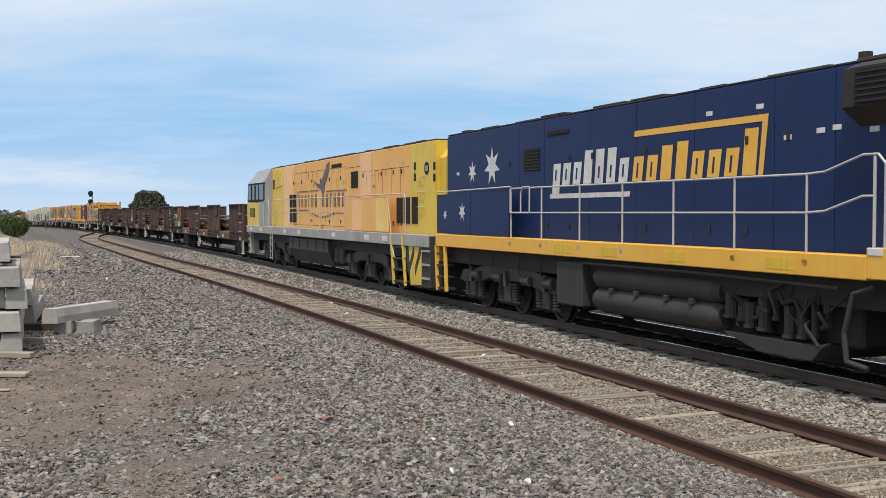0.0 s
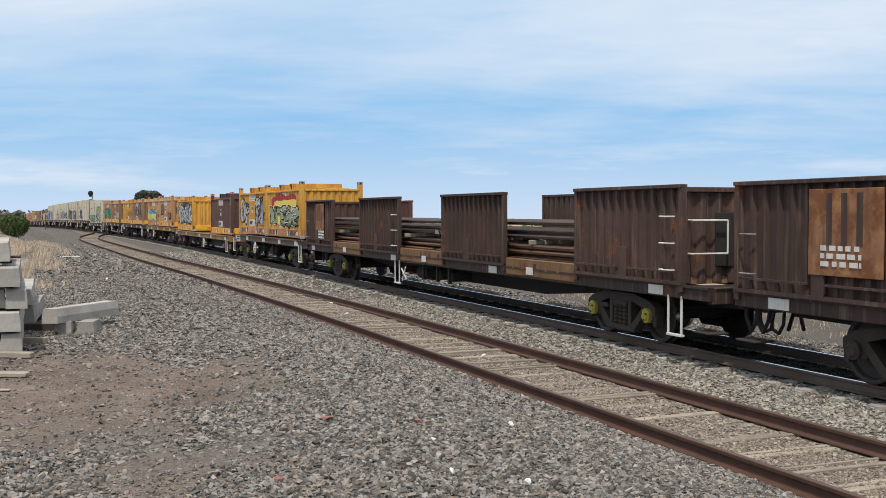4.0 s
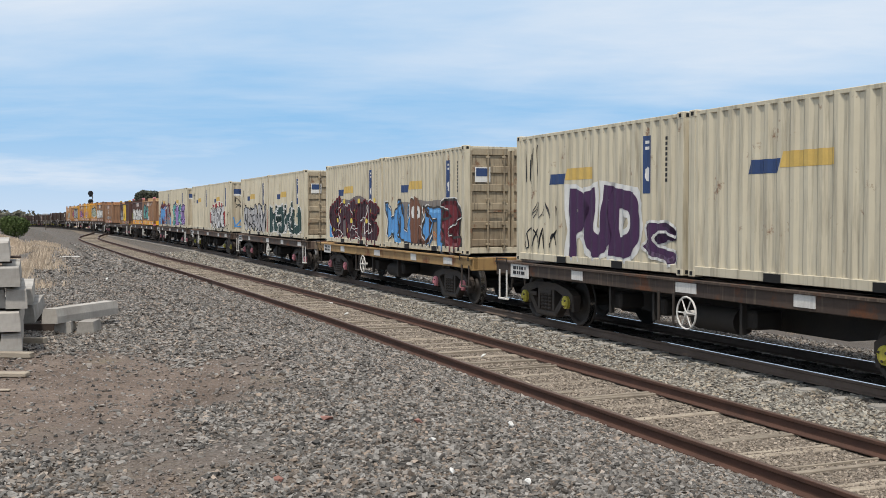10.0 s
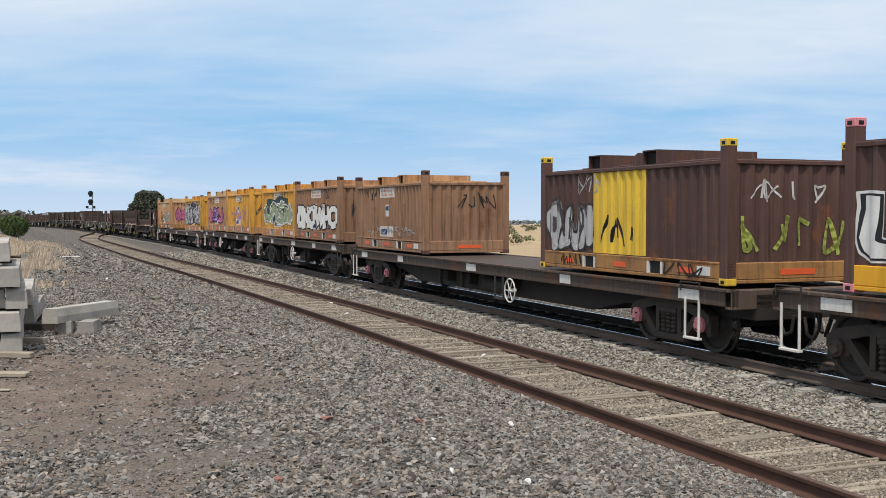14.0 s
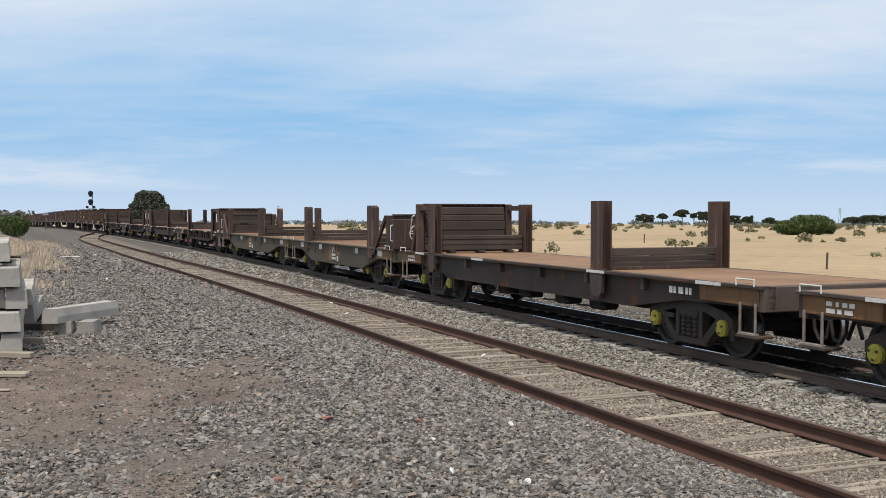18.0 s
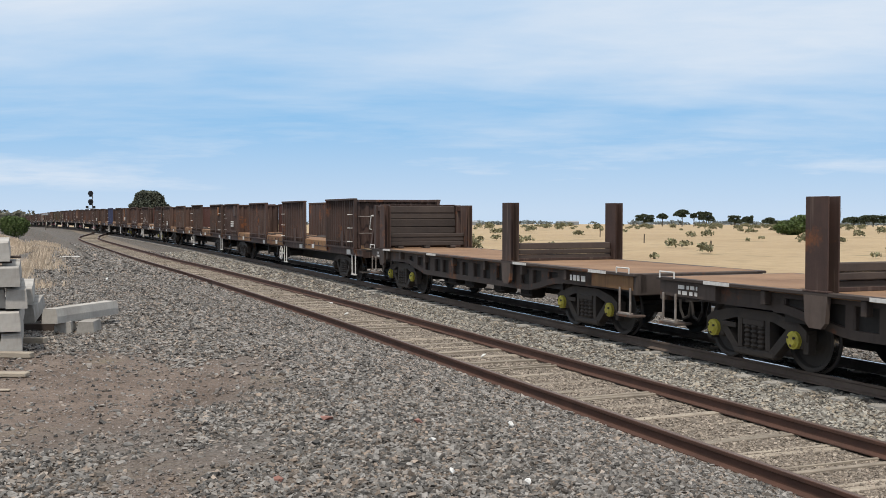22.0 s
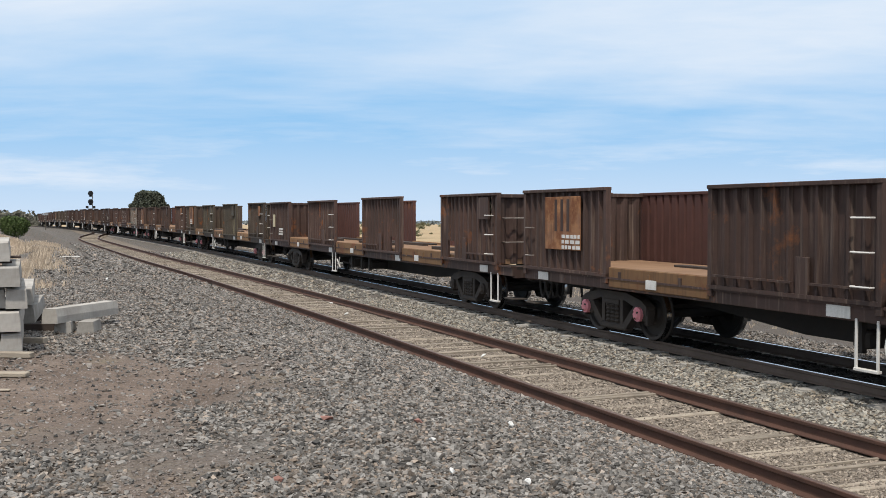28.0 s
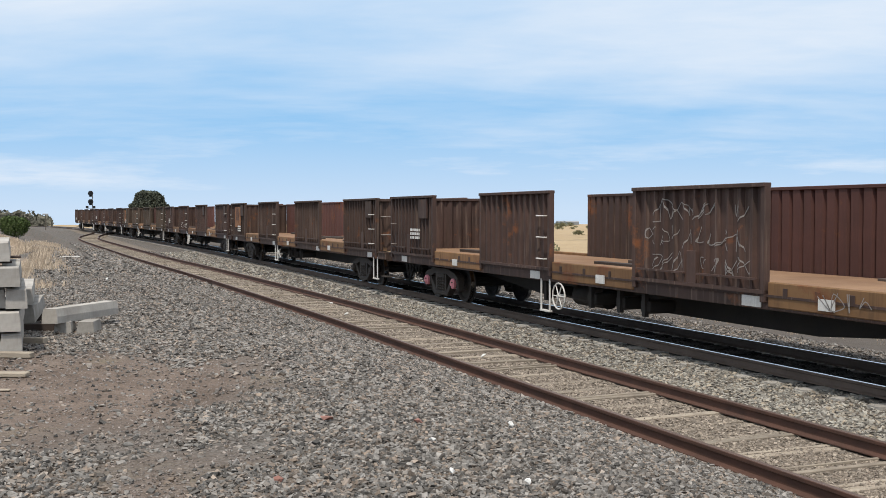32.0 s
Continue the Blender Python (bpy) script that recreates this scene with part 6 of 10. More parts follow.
LS = "brown flat wagon with rusty steel deck, steel posts and end bulkhead"
for a, b, m, caps, cr, fr, bk, style in (
        (380.9, 395.5, M_FLATSILL, "yellow", (391.0,), (382.75,), (381.55,), "holes"), (395.7, 411.4, M_FLATSILL, "yellow", (400.5,), (408.75,), (409.85,), "plain"),
        (411.6, 424.1, M_OLIVE, "yellow", (413.9, 421.5), (), (412.3,), "belly"), (424.2, 439.5, M_OLIVE, "yellow", (429.7, 437.2), (), (438.75,), "belly"),
        (439.7, 454.7, M_RUSTSILL, "pink", (450.85,), (442.3,), (441.1,), "holes"), (454.9, 470.0, M_FLATSILL, "yellow", (459.95,), (468.4,), (469.35,), "plain"),
        (470.3, 485.0, M_FLATSILL, "yellow", (481.05,), (472.8,), (471.55,), "holes"), (485.2, 500.3, M_FLATSILL, "yellow", (490.5,), (498.9,), (499.6,), "holes")):
    stanchion_wagon(a, b, m, caps, cr, fr, bk, RND, LS if m is not M_OLIVE else "olive-green flat wagon with deep side sill and steel posts", style)
# ---- spray paint on bins, containers and wagons ----
GLYPHS = (     # outlines of fat letter-like strokes in a unit square
    ((0, 1), (0.03, 0.2), (0.2, 0), (0.8, 0.02), (1, 0.2), (0.98, 1), (0.66, 0.95), (0.64, 0.42), (0.5, 0.32), (0.36, 0.42), (0.34, 0.98)),
    ((0, 0), (0.04, 0.8), (0.25, 1), (0.8, 0.98), (1, 0.78), (0.97, 0.03), (0.64, 0), (0.64, 0.55), (0.5, 0.68), (0.36, 0.55), (0.33, 0.02)),
    ((1, 0.95), (0.3, 1), (0, 0.7), (0.02, 0.25), (0.3, 0), (1, 0.06), (0.97, 0.36), (0.52, 0.33), (0.4, 0.5), (0.5, 0.7), (0.98, 0.66)),
    ((0, 0), (0.03, 1), (0.36, 0.97), (0.38, 0.64), (0.66, 1), (1, 0.93), (0.62, 0.5), (1, 0.08), (0.7, 0), (0.38, 0.38), (0.34, 0)),
    ((0, 0.02), (0.05, 1), (1, 0.97), (0.93, 0.72), (0.45, 0.74), (0.46, 0.6), (0.85, 0.58), (0.82, 0.4), (0.45, 0.4), (0.46, 0.25), (1, 0.26), (0.95, 0)),
    ((0.02, 0.3), (0.1, 0.85), (0.45, 1), (0.9, 0.88), (1, 0.45), (0.85, 0.08), (0.5, 0), (0.15, 0.08)),
    ((0, 0), (0.04, 0.95), (0.55, 1), (0.98, 0.85), (0.97, 0.5), (0.7, 0.4), (1, 0.02), (0.66, 0), (0.42, 0.36), (0.36, 0)),
    ((0.96, 0.98), (0.2, 1), (0, 0.72), (0.15, 0.48), (0.6, 0.4), (0.55, 0.28), (0, 0.3), (0.06, 0.02), (0.8, 0), (1, 0.28), (0.88, 0.55), (0.42, 0.66), (0.46, 0.76), (0.98, 0.74)),
)


def rounded(pts):
    """The closed outline with its corners cut twice, into fat balloon shapes."""
    for cut in (0.27, 0.24):
        out = []
        for (x0, z0), (x1, z1) in zip(pts, pts[1:] + pts[:1]):
            out += [(x0 + (x1 - x0) * cut, z0 + (z1 - z0) * cut), (x0 + (x1 - x0) * (1 - cut), z0 + (z1 - z0) * (1 - cut))]
        pts = out
    return pts


def flat(pts):
    bm = outline(pts)
    bmesh.ops.triangulate(bm, faces=bm.faces[:])
    return bm


TONES = {}


def tone_of(material, f):
    """A lighter or darker can of the same paint."""
    key = (material.name, f)
    if key not in TONES:
        c = PAINT_COL.get(material.name.split(".")[0], (0.2, 0.2, 0.2))
        TONES[key] = paint(material.name + ("_dark" if f < 1 else "_light"), tuple(min(0.8, v * f + (0.06 if f > 1 else 0)) for v in c))
    return TONES[key]


def piece(parent, x0, x1, z0, z1, n, fills, edge, seed, y, wave, label, back=None, slit=True, back_grow=0.14, rim=None):
    """A row of fat, tightly packed, unreadable spray-can letters: backdrop, fill, dark edge lines and pale rim lines."""
    rnd = random.Random(seed)
    if back is not None:
        spray(parent, blob(x0 - back_grow, x1 + back_grow, z0 - back_grow * 0.4, z1 + back_grow, seed + 0.5, 60, 0.16), y, back, label + " backdrop", wave, 0.004)
    w, h = (x1 - x0) / n, z1 - z0
    line_w = min(0.048, 0.055 * w + 0.01)
    last = None
    for i in range(n):
        a, b = x0 + i * w - w * 0.18, x0 + (i + 1) * w + w * 0.18
        lo, hi = z0 + rnd.uniform(0, 0.07) * h, z1 - rnd.uniform(0, 0.15) * h
        lean, top = rnd.uniform(-0.10, 0.10), rnd.uniform(-0.10, 0.10)
        last = k = rnd.choice([q for q in range(len(GLYPHS)) if q != last])
        pts = []
        fx, fz = rnd.random() < 0.5, rnd.random() < 0.6      # turned about, so that they spell nothing
        for gx, gz in rounded(list(GLYPHS[k])):
            gx, gz = 1 - gx if fx else gx, 1 - gz if fz else gz
            x, z = a + (b - a) * gx, lo + (hi - lo) * (gz + top * (gx - 0.5) * gz)
            q = Vector((x * 2.3 + seed, z * 2.3, i))
            pts.append((x + lean * (z - lo) + 0.30 * w * noise.noise(q), z + 0.16 * h * noise.noise(q + Vector((5, 3, 1)))))
        base = i * 0.0005
        shadow = [(x + line_w * 0.8, z - line_w * 0.6) for x, z in pts]
        spray(parent, flat(shadow), y, edge, "", wave, 0.006 + base)
        spray(parent, flat(pts), y, fills[i % len(fills)], label, wave, 0.011 + base)
        cx, cz = sum(p[0] for p in pts) / len(pts), sum(p[1] for p in pts) / len(pts)
        n2, s0 = len(pts), rnd.randrange(len(pts))
        dark = [pts[(s0 + t) % n2] for t in range(n2 // 3)]      # a darker fade along one flank, a pale one along another
        spray(parent, stroke([(x + (cx - x) * 0.14, z + (cz - z) * 0.14) for x, z in dark], line_w * 1.9), y, tone_of(fills[i % len(fills)], 0.55), "", wave, 0.0135 + base)
        pale = [pts[(s0 + n2 // 2 + t) % n2] for t in range(n2 // 4)]
        spray(parent, stroke([(x + (cx - x) * 0.20, z + (cz - z) * 0.20) for x, z in pale], line_w * 1.5), y, tone_of(fills[i % len(fills)], 1.35), "", wave, 0.0140 + base)
        spray(parent, stroke(pts + pts[:2], line_w * rnd.uniform(0.8, 1.25)), y, edge, "", wave, 0.016 + base)
        if k in (5, 6):
            cx, cz = (a + b) / 2 + lean * h * 0.5, lo + (hi - lo) * (0.5 if k == 5 else 0.3 if fz else 0.7)
            spray(parent, blob(cx - w * 0.15, cx + w * 0.15, cz - h * (0.2 if k == 5 else 0.1), cz + h * (0.2 if k == 5 else 0.1), seed + i, 16, 0.2), y, edge, "", wave, 0.017 + base)
        if rim is not None:
            m = len(pts)
            s0 = rnd.randrange(m)
            edge_pts = [pts[(s0 + t) % m] for t in range(m // 2)]
            cx, cz = (a + b) / 2, (lo + hi) / 2
            spray(parent, stroke([(x + (cx - x) * -0.07, z + (cz - z) * -0.07) for x, z in edge_pts], 0.026), y, rim, "", wave, 0.021 + base)
        elif slit:
            q0 = (a + w * rnd.uniform(0.12, 0.3), lo + h * rnd.uniform(0.15, 0.4))
            spray(parent, stroke([q0, (q0[0] + 0.05 * w, q0[1] + 0.2 * h), (q0[0] + 0.02 * w, q0[1] + 0.38 * h)], 0.022), y, edge, "", wave, 0.018 + base)


def drift(parent, pts, w, material, y, wave, label, seed, lift=0.005):
    """A wandering soft line of paint, in three ragged passes."""
    for r in range(3):
        q = []
        for (x0, z0), (x1, z1) in zip(pts, pts[1:]):
            for k in range(6):
                u = k / 6
                x, z = x0 + (x1 - x0) * u, z0 + (z1 - z0) * u
                d = noise.noise(Vector((x * 3 + r * 7, z * 3, seed)))
                q.append((x + 0.06 * d, z + 0.10 * d + (r - 1) * w * 0.5))
        spray(parent, stroke(q, w * (0.7 + 0.3 * (r == 1))), y, material, label if r == 1 else "", wave, lift + r * 0.0005)


def words(parent, body, x0, x1, z0, z1, fill, edge, y, wave, label, bold=0.02, halo=None):
    if halo:
        spray(parent, blob(x0 - 0.2, x1 + 0.2, z0 - 0.05, z1 + 0.16, len(body) + x0, 60, 0.12), y, halo, label + " backdrop", wave, 0.004)
    if edge:
        spray(parent, letters(body, x0 - 0.06, x1 + 0.06, z0 - 0.05, z1 + 0.05, bold + 0.05, 0.0, 0.16), y, edge, "", wave, 0.009)
    spray(parent, letters(body, x0, x1, z0, z1, bold, 0.0, 0.16), y, fill, label, wave, 0.015)


def tag(parent, x0, x1, z0, z1, material, seed, y, wave, face="side", w=0.03, n=9):
    """A quick scribbled tag: a few letter-like runs of one pen, slanting, none of them readable."""
    rnd = random.Random(seed)
    count, scribble = max(2, n // 2), bmesh.new()
    cell, h, slant = (x1 - x0) / count, z1 - z0, rnd.uniform(-0.1, 0.25)
    for i in range(count):
        a = x0 + i * cell
        keys, up = [], rnd.random() < 0.5
        for k in range(rnd.choice((3, 4, 5, 5))):
            u = rnd.uniform(-0.05, 1.1)
            v = rnd.uniform(0.65, 1.05) if up else rnd.uniform(-0.05, 0.4)
            keys.append((a + cell * u + slant * h * v, z0 + h * v))
            up = not up if rnd.random() < 0.85 else up
        keys = [keys[0]] + keys + [keys[-1]]
        run = []
        for p0, p1, p2, p3 in zip(keys, keys[1:], keys[2:], keys[3:]):
            for t in (0.0, 0.2, 0.4, 0.6, 0.8):
                run.append(tuple(0.5 * (2 * p1[j] + (p2[j] - p0[j]) * t + (2 * p0[j] - 5 * p1[j] + 4 * p2[j] - p3[j]) * t * t + (3 * p1[j] - p0[j] - 3 * p2[j] + p3[j]) * t ** 3) for j in (0, 1)))
        run.append(keys[-1])
        stroke(run, w * rnd.uniform(0.75, 1.0), scribble)
    spray(parent, scribble, y, material, "quick scribbled spray-paint tag", wave, 0.009, face)


YC, YB = -CW + 0.012, -CW + 0.02
c = BOX_OBS
P_THIN = paint("spray_thin_green", (0.28, 0.36, 0.23))
drift(c[0], [(-2.75, 0.5), (-2.55, 1.55), (-1.6, 1.72), (-0.6, 1.8), (0.6, 1.72), (1.2, 1.75)], 0.16, P_THIN, YC, WAVE_C, "thin green sprayed halo", 2)
drift(c[0], [(-2.8, 0.2), (-2.6, 1.2), (-2.2, 1.55), (-0.8, 1.58), (0.3, 1.6), (1.2, 1.4), (1.4, 0.9), (1.7, 0.5), (2.0, 0.25), (1.1, 0.16)], 0.13, P_LIME, YC, WAVE_C, "yellow-green sprayed halo", 3, 0.007)
for q in ([(1.65, 1.0), (1.6, 1.6), (1.85, 1.95), (2.4, 1.9), (2.6, 1.5), (2.5, 1.0), (2.0, 0.85), (1.65, 1.0)], [(1.9, 1.75), (2.35, 1.7)], [(1.85, 1.5), (2.3, 1.45)], [(2.0, 1.2), (2.35, 1.15)], [(1.3, 0.75), (1.9, 0.6), (2.0, 0.3), (2.5, 0.2)], [(1.55, 0.3), (1.9, 0.75)]):
    drift(c[0], q, 0.055, P_THIN, YC, WAVE_C, "", 5, 0.009)
piece(c[0], -2.62, 1.25, 0.13, 1.5, 5, (P_SILVER,), P_BLACK, 5, YC, WAVE_C, "silver graffiti letters with black edges")
for k, q in enumerate(([(-1.0, 1.35), (-0.75, 0.85), (-0.45, 1.75)], [(-0.98, 0.55), (-0.1, 1.6)], [(-0.55, 0.65), (0.2, 1.75)], [(-0.1, 0.75), (0.5, 1.3)], [(0.25, 1.2), (0.98, 1.4)], [(0.25, 1.2), (1.0, 1.05)], [(-0.2, 0.6), (0.6, 0.45)], [(0.45, 0.4), (0.55, 0.95)])):
    spray(c[0], stroke(q, 0.075), CL - 0.02, P_RED, "dark red sprayed slash" if k == 0 else "", WAVE_E, 0.008, "end")
piece(c[1], -2.7, 2.75, 0.12, 0.95, 7, (P_SAGE, P_LIME, P_TEAL), P_BLACK, 14, YC, WAVE_C, "black-edged pale and teal graffiti letters")
for k in range(14):
    spray(c[1], blob(-2.7 + k * 0.4, -2.6 + k * 0.4 + 0.02, 1.05 + 0.12 * (k % 3), 1.17 + 0.12 * (k % 3), k, 12, 0.1), YC, P_BLACK, "", WAVE_C, 0.008)
spray(c[3], letters("PUD", -0.9, 1.9, 0.10, 1.54, 0.16, 0.0, 0.16), YC, P_WHITE, "", WAVE_C, 0.007)
words(c[3], "PUD", -0.75, 1.75, 0.18, 1.46, P_PURPLE, P_WHITE, YC, WAVE_C, "dark purple graffiti letters edged in white", 0.085)
piece(c[3], 1.95, 2.75, 0.15, 0.95, 1, (P_PURPLE,), P_WHITE, 33, YC, WAVE_C, "small purple graffiti letter")
tag(c[3], -2.7, -2.1, 1.6, 2.3, P_BLACK, 3, YC, WAVE_C, w=0.025)
tag(c[3], -2.7, -1.3, 0.25, 0.7, P_BLACK, 4, YC, WAVE_C)
tag(c[3], -2.3, -1.2, 0.9, 1.2, P_GREYD, 8, YC, WAVE_C, w=0.02)
piece(c[4], -2.6, 2.55, 0.08, 1.35, 5, (P_BLUE, P_BLUE, P_BROWN, P_BLUE, P_MAROON), P_GREYD, 21, YC, WAVE_C, "blue and maroon graffiti letters", paint("spray_taupe", (0.22, 0.19, 0.17)), rim=P_WHITE)
spray(c[4], blob(-0.95, 0.1, 0.12, 1.55, 8.0, 40, 0.12), YC, P_BROWN, "brown sprayed oval", WAVE_C, 0.026)
for q in (-0.62, -0.26):
    spray(c[4], blob(q, q + 0.26, 0.82, 1.2, q, 16, 0.05), YC, P_WHITE, "", WAVE_C, 0.029)
    spray(c[4], blob(q + 0.11, q + 0.18, 0.95, 1.06, q, 10, 0.05), YC, P_BLACK, "", WAVE_C, 0.032)
tag(c[4], -1.9, 1.8, 0.3, 0.55, P_ORANGE, 23, YC, WAVE_C, w=0.025)
piece(c[5], -2.3, 2.6, 0.06, 1.45, 5, (paint("spray_black_maroon", (0.045, 0.014, 0.022)),), P_MAROON, 41, YC, WAVE_C, "dark maroon graffiti letters with white lines", paint("spray_taupe_two", (0.16, 0.13, 0.13)), rim=P_WHITE)
for k in range(12):
    spray(c[5], blob(-2.1 + k * 0.4, -1.95 + k * 0.4, 0.35 + 0.31 * ((k * 5) % 4), 0.52 + 0.31 * ((k * 5) % 4), k, 14, 0.1), YC, P_YELLOW, "", WAVE_C, 0.024)
spray(c[5], blob(-2.8, -2.1, 0.1, 0.8, 2, 20, 0.2), YC, P_BLUE, "", WAVE_C, 0.003)
piece(c[6], -2.6, 2.3, 0.1, 1.4, 4, (P_DGREEN,), P_WHITE, 51, YC, WAVE_C, "dark green graffiti letters with white lines", rim=P_WHITE)
for k in range(7):
    x, z = -2.2 + k * 0.65, 0.55 + 0.5 * (k % 2)
    for a in range(4):
        u = a * math.pi / 4
        spray(c[6], stroke([(x - 0.16 * math.cos(u), z - 0.16 * math.sin(u)), (x + 0.16 * math.cos(u), z + 0.16 * math.sin(u))], 0.022), YC, P_WHITE, "", WAVE_C, 0.024)
piece(c[7], -2.35, 2.4, 0.12, 1.42, 6, (P_SILVER,), P_BLACK, 61, YC, WAVE_C, "silver graffiti letters with black edges")
spray(c[7], stroke([(2.72, 0.2), (2.75, 1.1)], 0.09), YC, P_RED, "", WAVE_C, 0.008)
tag(c[7], -2.85, -2.6, 0.1, 2.2, P_BLACK, 63, YC, WAVE_C, w=0.02)
for k, (x0, x1, z0, z1) in enumerate(((-2.95, -2.3, 0.25, 1.15), (0.95, 1.85, 0.15, 1.2), (-2.2, -1.6, 1.1, 1.5), (-1.3, -0.7, 1.2, 1.55), (-0.3, 0.3, 1.25, 1.62), (0.5, 1.1, 1.2, 1.55))):
    spray(c[8], blob(x0 - 0.05, x1 + 0.05, z0 - 0.04, z1 + 0.05, 6.0 + k, 24, 0.15), YC, P_WHITE, "", WAVE_C, 0.0025 + 0.0002 * k)
    spray(c[8], blob(x0, x1, z0, z1, 6.0 + k, 24, 0.15), YC, P_RED, "dark red sprayed cloud" if k < 2 else "", WAVE_C, 0.0042 + 0.0002 * k)
piece(c[8], -2.5, 1.35, 0.08, 1.42, 7, (tone_of(P_SILVER, 1.25),), P_BLACK, 71, YC, WAVE_C, "silver graffiti letters with dark red edges", rim=P_WHITE)
tag(c[8], 1.4, 2.7, 0.12, 0.4, P_GREYD, 73, YC, WAVE_C)
tag(c[8], 2.2, 2.75, 0.7, 1.0, P_BLACK, 74, YC, WAVE_C)
for k in range(3):
    tag(c[8], -1.0, 0.6, 1.84 - k * 0.34, 2.12 - k * 0.34, P_BLACK, 75 + k, CL - 0.02, WAVE_E, "end", 0.036, 8)
tag(c[8], -0.5, 0.5, 0.5, 0.9, P_BLACK, 79, CL - 0.02, WAVE_E, "end", 0.02)
for k, q in enumerate(([(-1.0, 0.75), (-0.9, 0.3), (-0.6, 0.65), (-0.55, 0.22)], [(-0.95, 0.3), (-0.2, 0.26)])):
    spray(c[8], stroke(q, 0.07), CL - 0.02, P_BLUE, "light blue sprayed strokes", WAVE_E, 0.004 + 0.001 * k, "end")
tag(c[9], -2.8, -2.2, 1.6, 2.2, P_BLACK, 81, YC, WAVE_C, w=0.025)
for k in range(9):
    spray(c[10], blob(-2.85 + 0.62 * k, -2.62 + 0.62 * k, 0.2 + 0.3 * (k * 5 % 4), 0.42 + 0.3 * (k * 5 % 4), 4.0 + k, 14, 0.1), YC, P_RED, "red sprayed dot" if k == 0 else "", WAVE_C, 0.0035)
piece(c[10], -2.3, 2.6, 0.08, 1.62, 4, (P_TEAL, P_LILAC, P_TEAL, P_LILAC), P_PURPLE, 91, YC, WAVE_C, "lilac, teal and red graffiti letters", rim=P_WHITE)
tag(c[10], -0.6, 0.7, 0.3, 0.7, P_BLACK, 92, CL - 0.02, WAVE_E, "end")
tag(c[9], -0.2, 0.9, 0.3, 0.6, P_BLACK, 95, CL - 0.02, WAVE_E, "end")
def fat(pts, material, lift, label=""):
    spray(c[11], flat(rounded(pts)), YC, material, label, WAVE_C, lift)


P_MIDGREY = paint("spray_mid_grey", (0.20, 0.20, 0.21))
fat([(-2.95, 0.04), (-2.95, 0.72), (-2.45, 1.0), (-2.2, 1.12), (-1.95, 1.58), (-1.3, 1.66), (-0.95, 1.52), (-0.5, 1.74), (0.2, 1.70), (0.62, 1.42), (0.9, 1.05), (1.2, 1.62), (2.05, 1.70), (2.35, 1.20), (2.9, 0.88), (2.95, 0.04)], P_MAROON, 0.003, "maroon graffiti backdrop")
fat([(-2.45, 0.05), (-2.35, 0.7), (-1.9, 1.45), (-1.25, 1.52), (-0.85, 1.28), (-0.45, 1.55), (0.1, 1.52), (0.5, 1.2), (0.75, 0.5), (0.8, 0.05)], tone_of(P_MAROON, 0.55), 0.0055)
M_PTS = [(-2.2, 0.08), (-2.1, 0.55), (-1.78, 1.36), (-1.3, 1.42), (-0.86, 1.08), (-0.42, 1.44), (0.02, 1.42), (0.34, 1.12), (0.50, 0.6), (0.46, 0.06), (-0.18, 0.06), (-0.14, 0.62), (-0.34, 0.82), (-0.62, 0.42), (-1.0, 0.40), (-1.36, 0.78), (-1.52, 0.62), (-1.55, 0.08)]
A_PTS = [(0.86, 0.06), (1.02, 0.75), (1.28, 1.36), (1.60, 1.46), (1.98, 1.38), (2.22, 0.85), (2.44, 0.06)]
for pts, m, lb in (([(-2.86, 0.06), (-2.84, 0.66), (-2.6, 0.74), (-2.5, 0.06)], P_BLUE, ""), ([(-2.6, 0.06), (-2.58, 0.8), (-2.25, 1.06), (-2.1, 0.6), (-2.2, 0.06)], P_MIDGREY, ""), ([(0.42, 0.06), (0.5, 0.72), (0.72, 0.66), (0.84, 0.06)], P_BLUE, ""), ([(2.36, 0.05), (2.34, 0.92), (2.68, 0.72), (2.84, 0.36), (2.8, 0.05)], P_BLUE, ""), (M_PTS, P_BLUE, "light blue graffiti letter edged in black"), (A_PTS, P_MIDGREY, "grey graffiti letter edged in black")):
    ring = rounded(pts)
    fat(pts, m, 0.010, lb)
    spray(c[11], stroke(ring + ring[:2], 0.045), YC, P_BLACK, "", WAVE_C, 0.013)
    n = len(ring)
    spray(c[11], stroke(ring[n // 5:n // 2], 0.022), YC, P_WHITE, "", WAVE_C, 0.015)
for k, (x, z, q) in enumerate(((0.56, 0.80, 0.13), (0.63, 1.06, 0.13), (0.52, 1.32, 0.12))):
    spray(c[11], blob(x - q - 0.03, x + q + 0.03, z - 0.19, z + 0.19, k + 2, 16, 0.1), YC, P_BLACK, "", WAVE_C, 0.016)
    spray(c[11], blob(x - q, x + q, z - 0.16, z + 0.16, k + 2, 16, 0.1), YC, P_BLUE, "light blue sprayed drop", WAVE_C, 0.018)
spray(c[11], blob(1.30, 1.74, 0.50, 0.98, 3, 12, 0.05), YC, P_BLACK, "", WAVE_C, 0.016)
spray(c[11], blob(1.36, 1.68, 0.52, 0.68, 4, 12, 0.05), YC, P_RED, "", WAVE_C, 0.018)
spray(c[11], blob(-0.36, -0.16, 0.48, 0.68, 4, 12, 0.05), YC, P_RED, "", WAVE_C, 0.0165)
for k in range(8):
    x = 0.06 + 0.2 * math.sin(k * 0.42)
    spray(c[11], stroke([(x - 0.17, 0.14 + 0.17 * k), (x + 0.16, 0.20 + 0.16 * k)], 0.075), YC, P_ORANGE, "", WAVE_C, 0.0165)
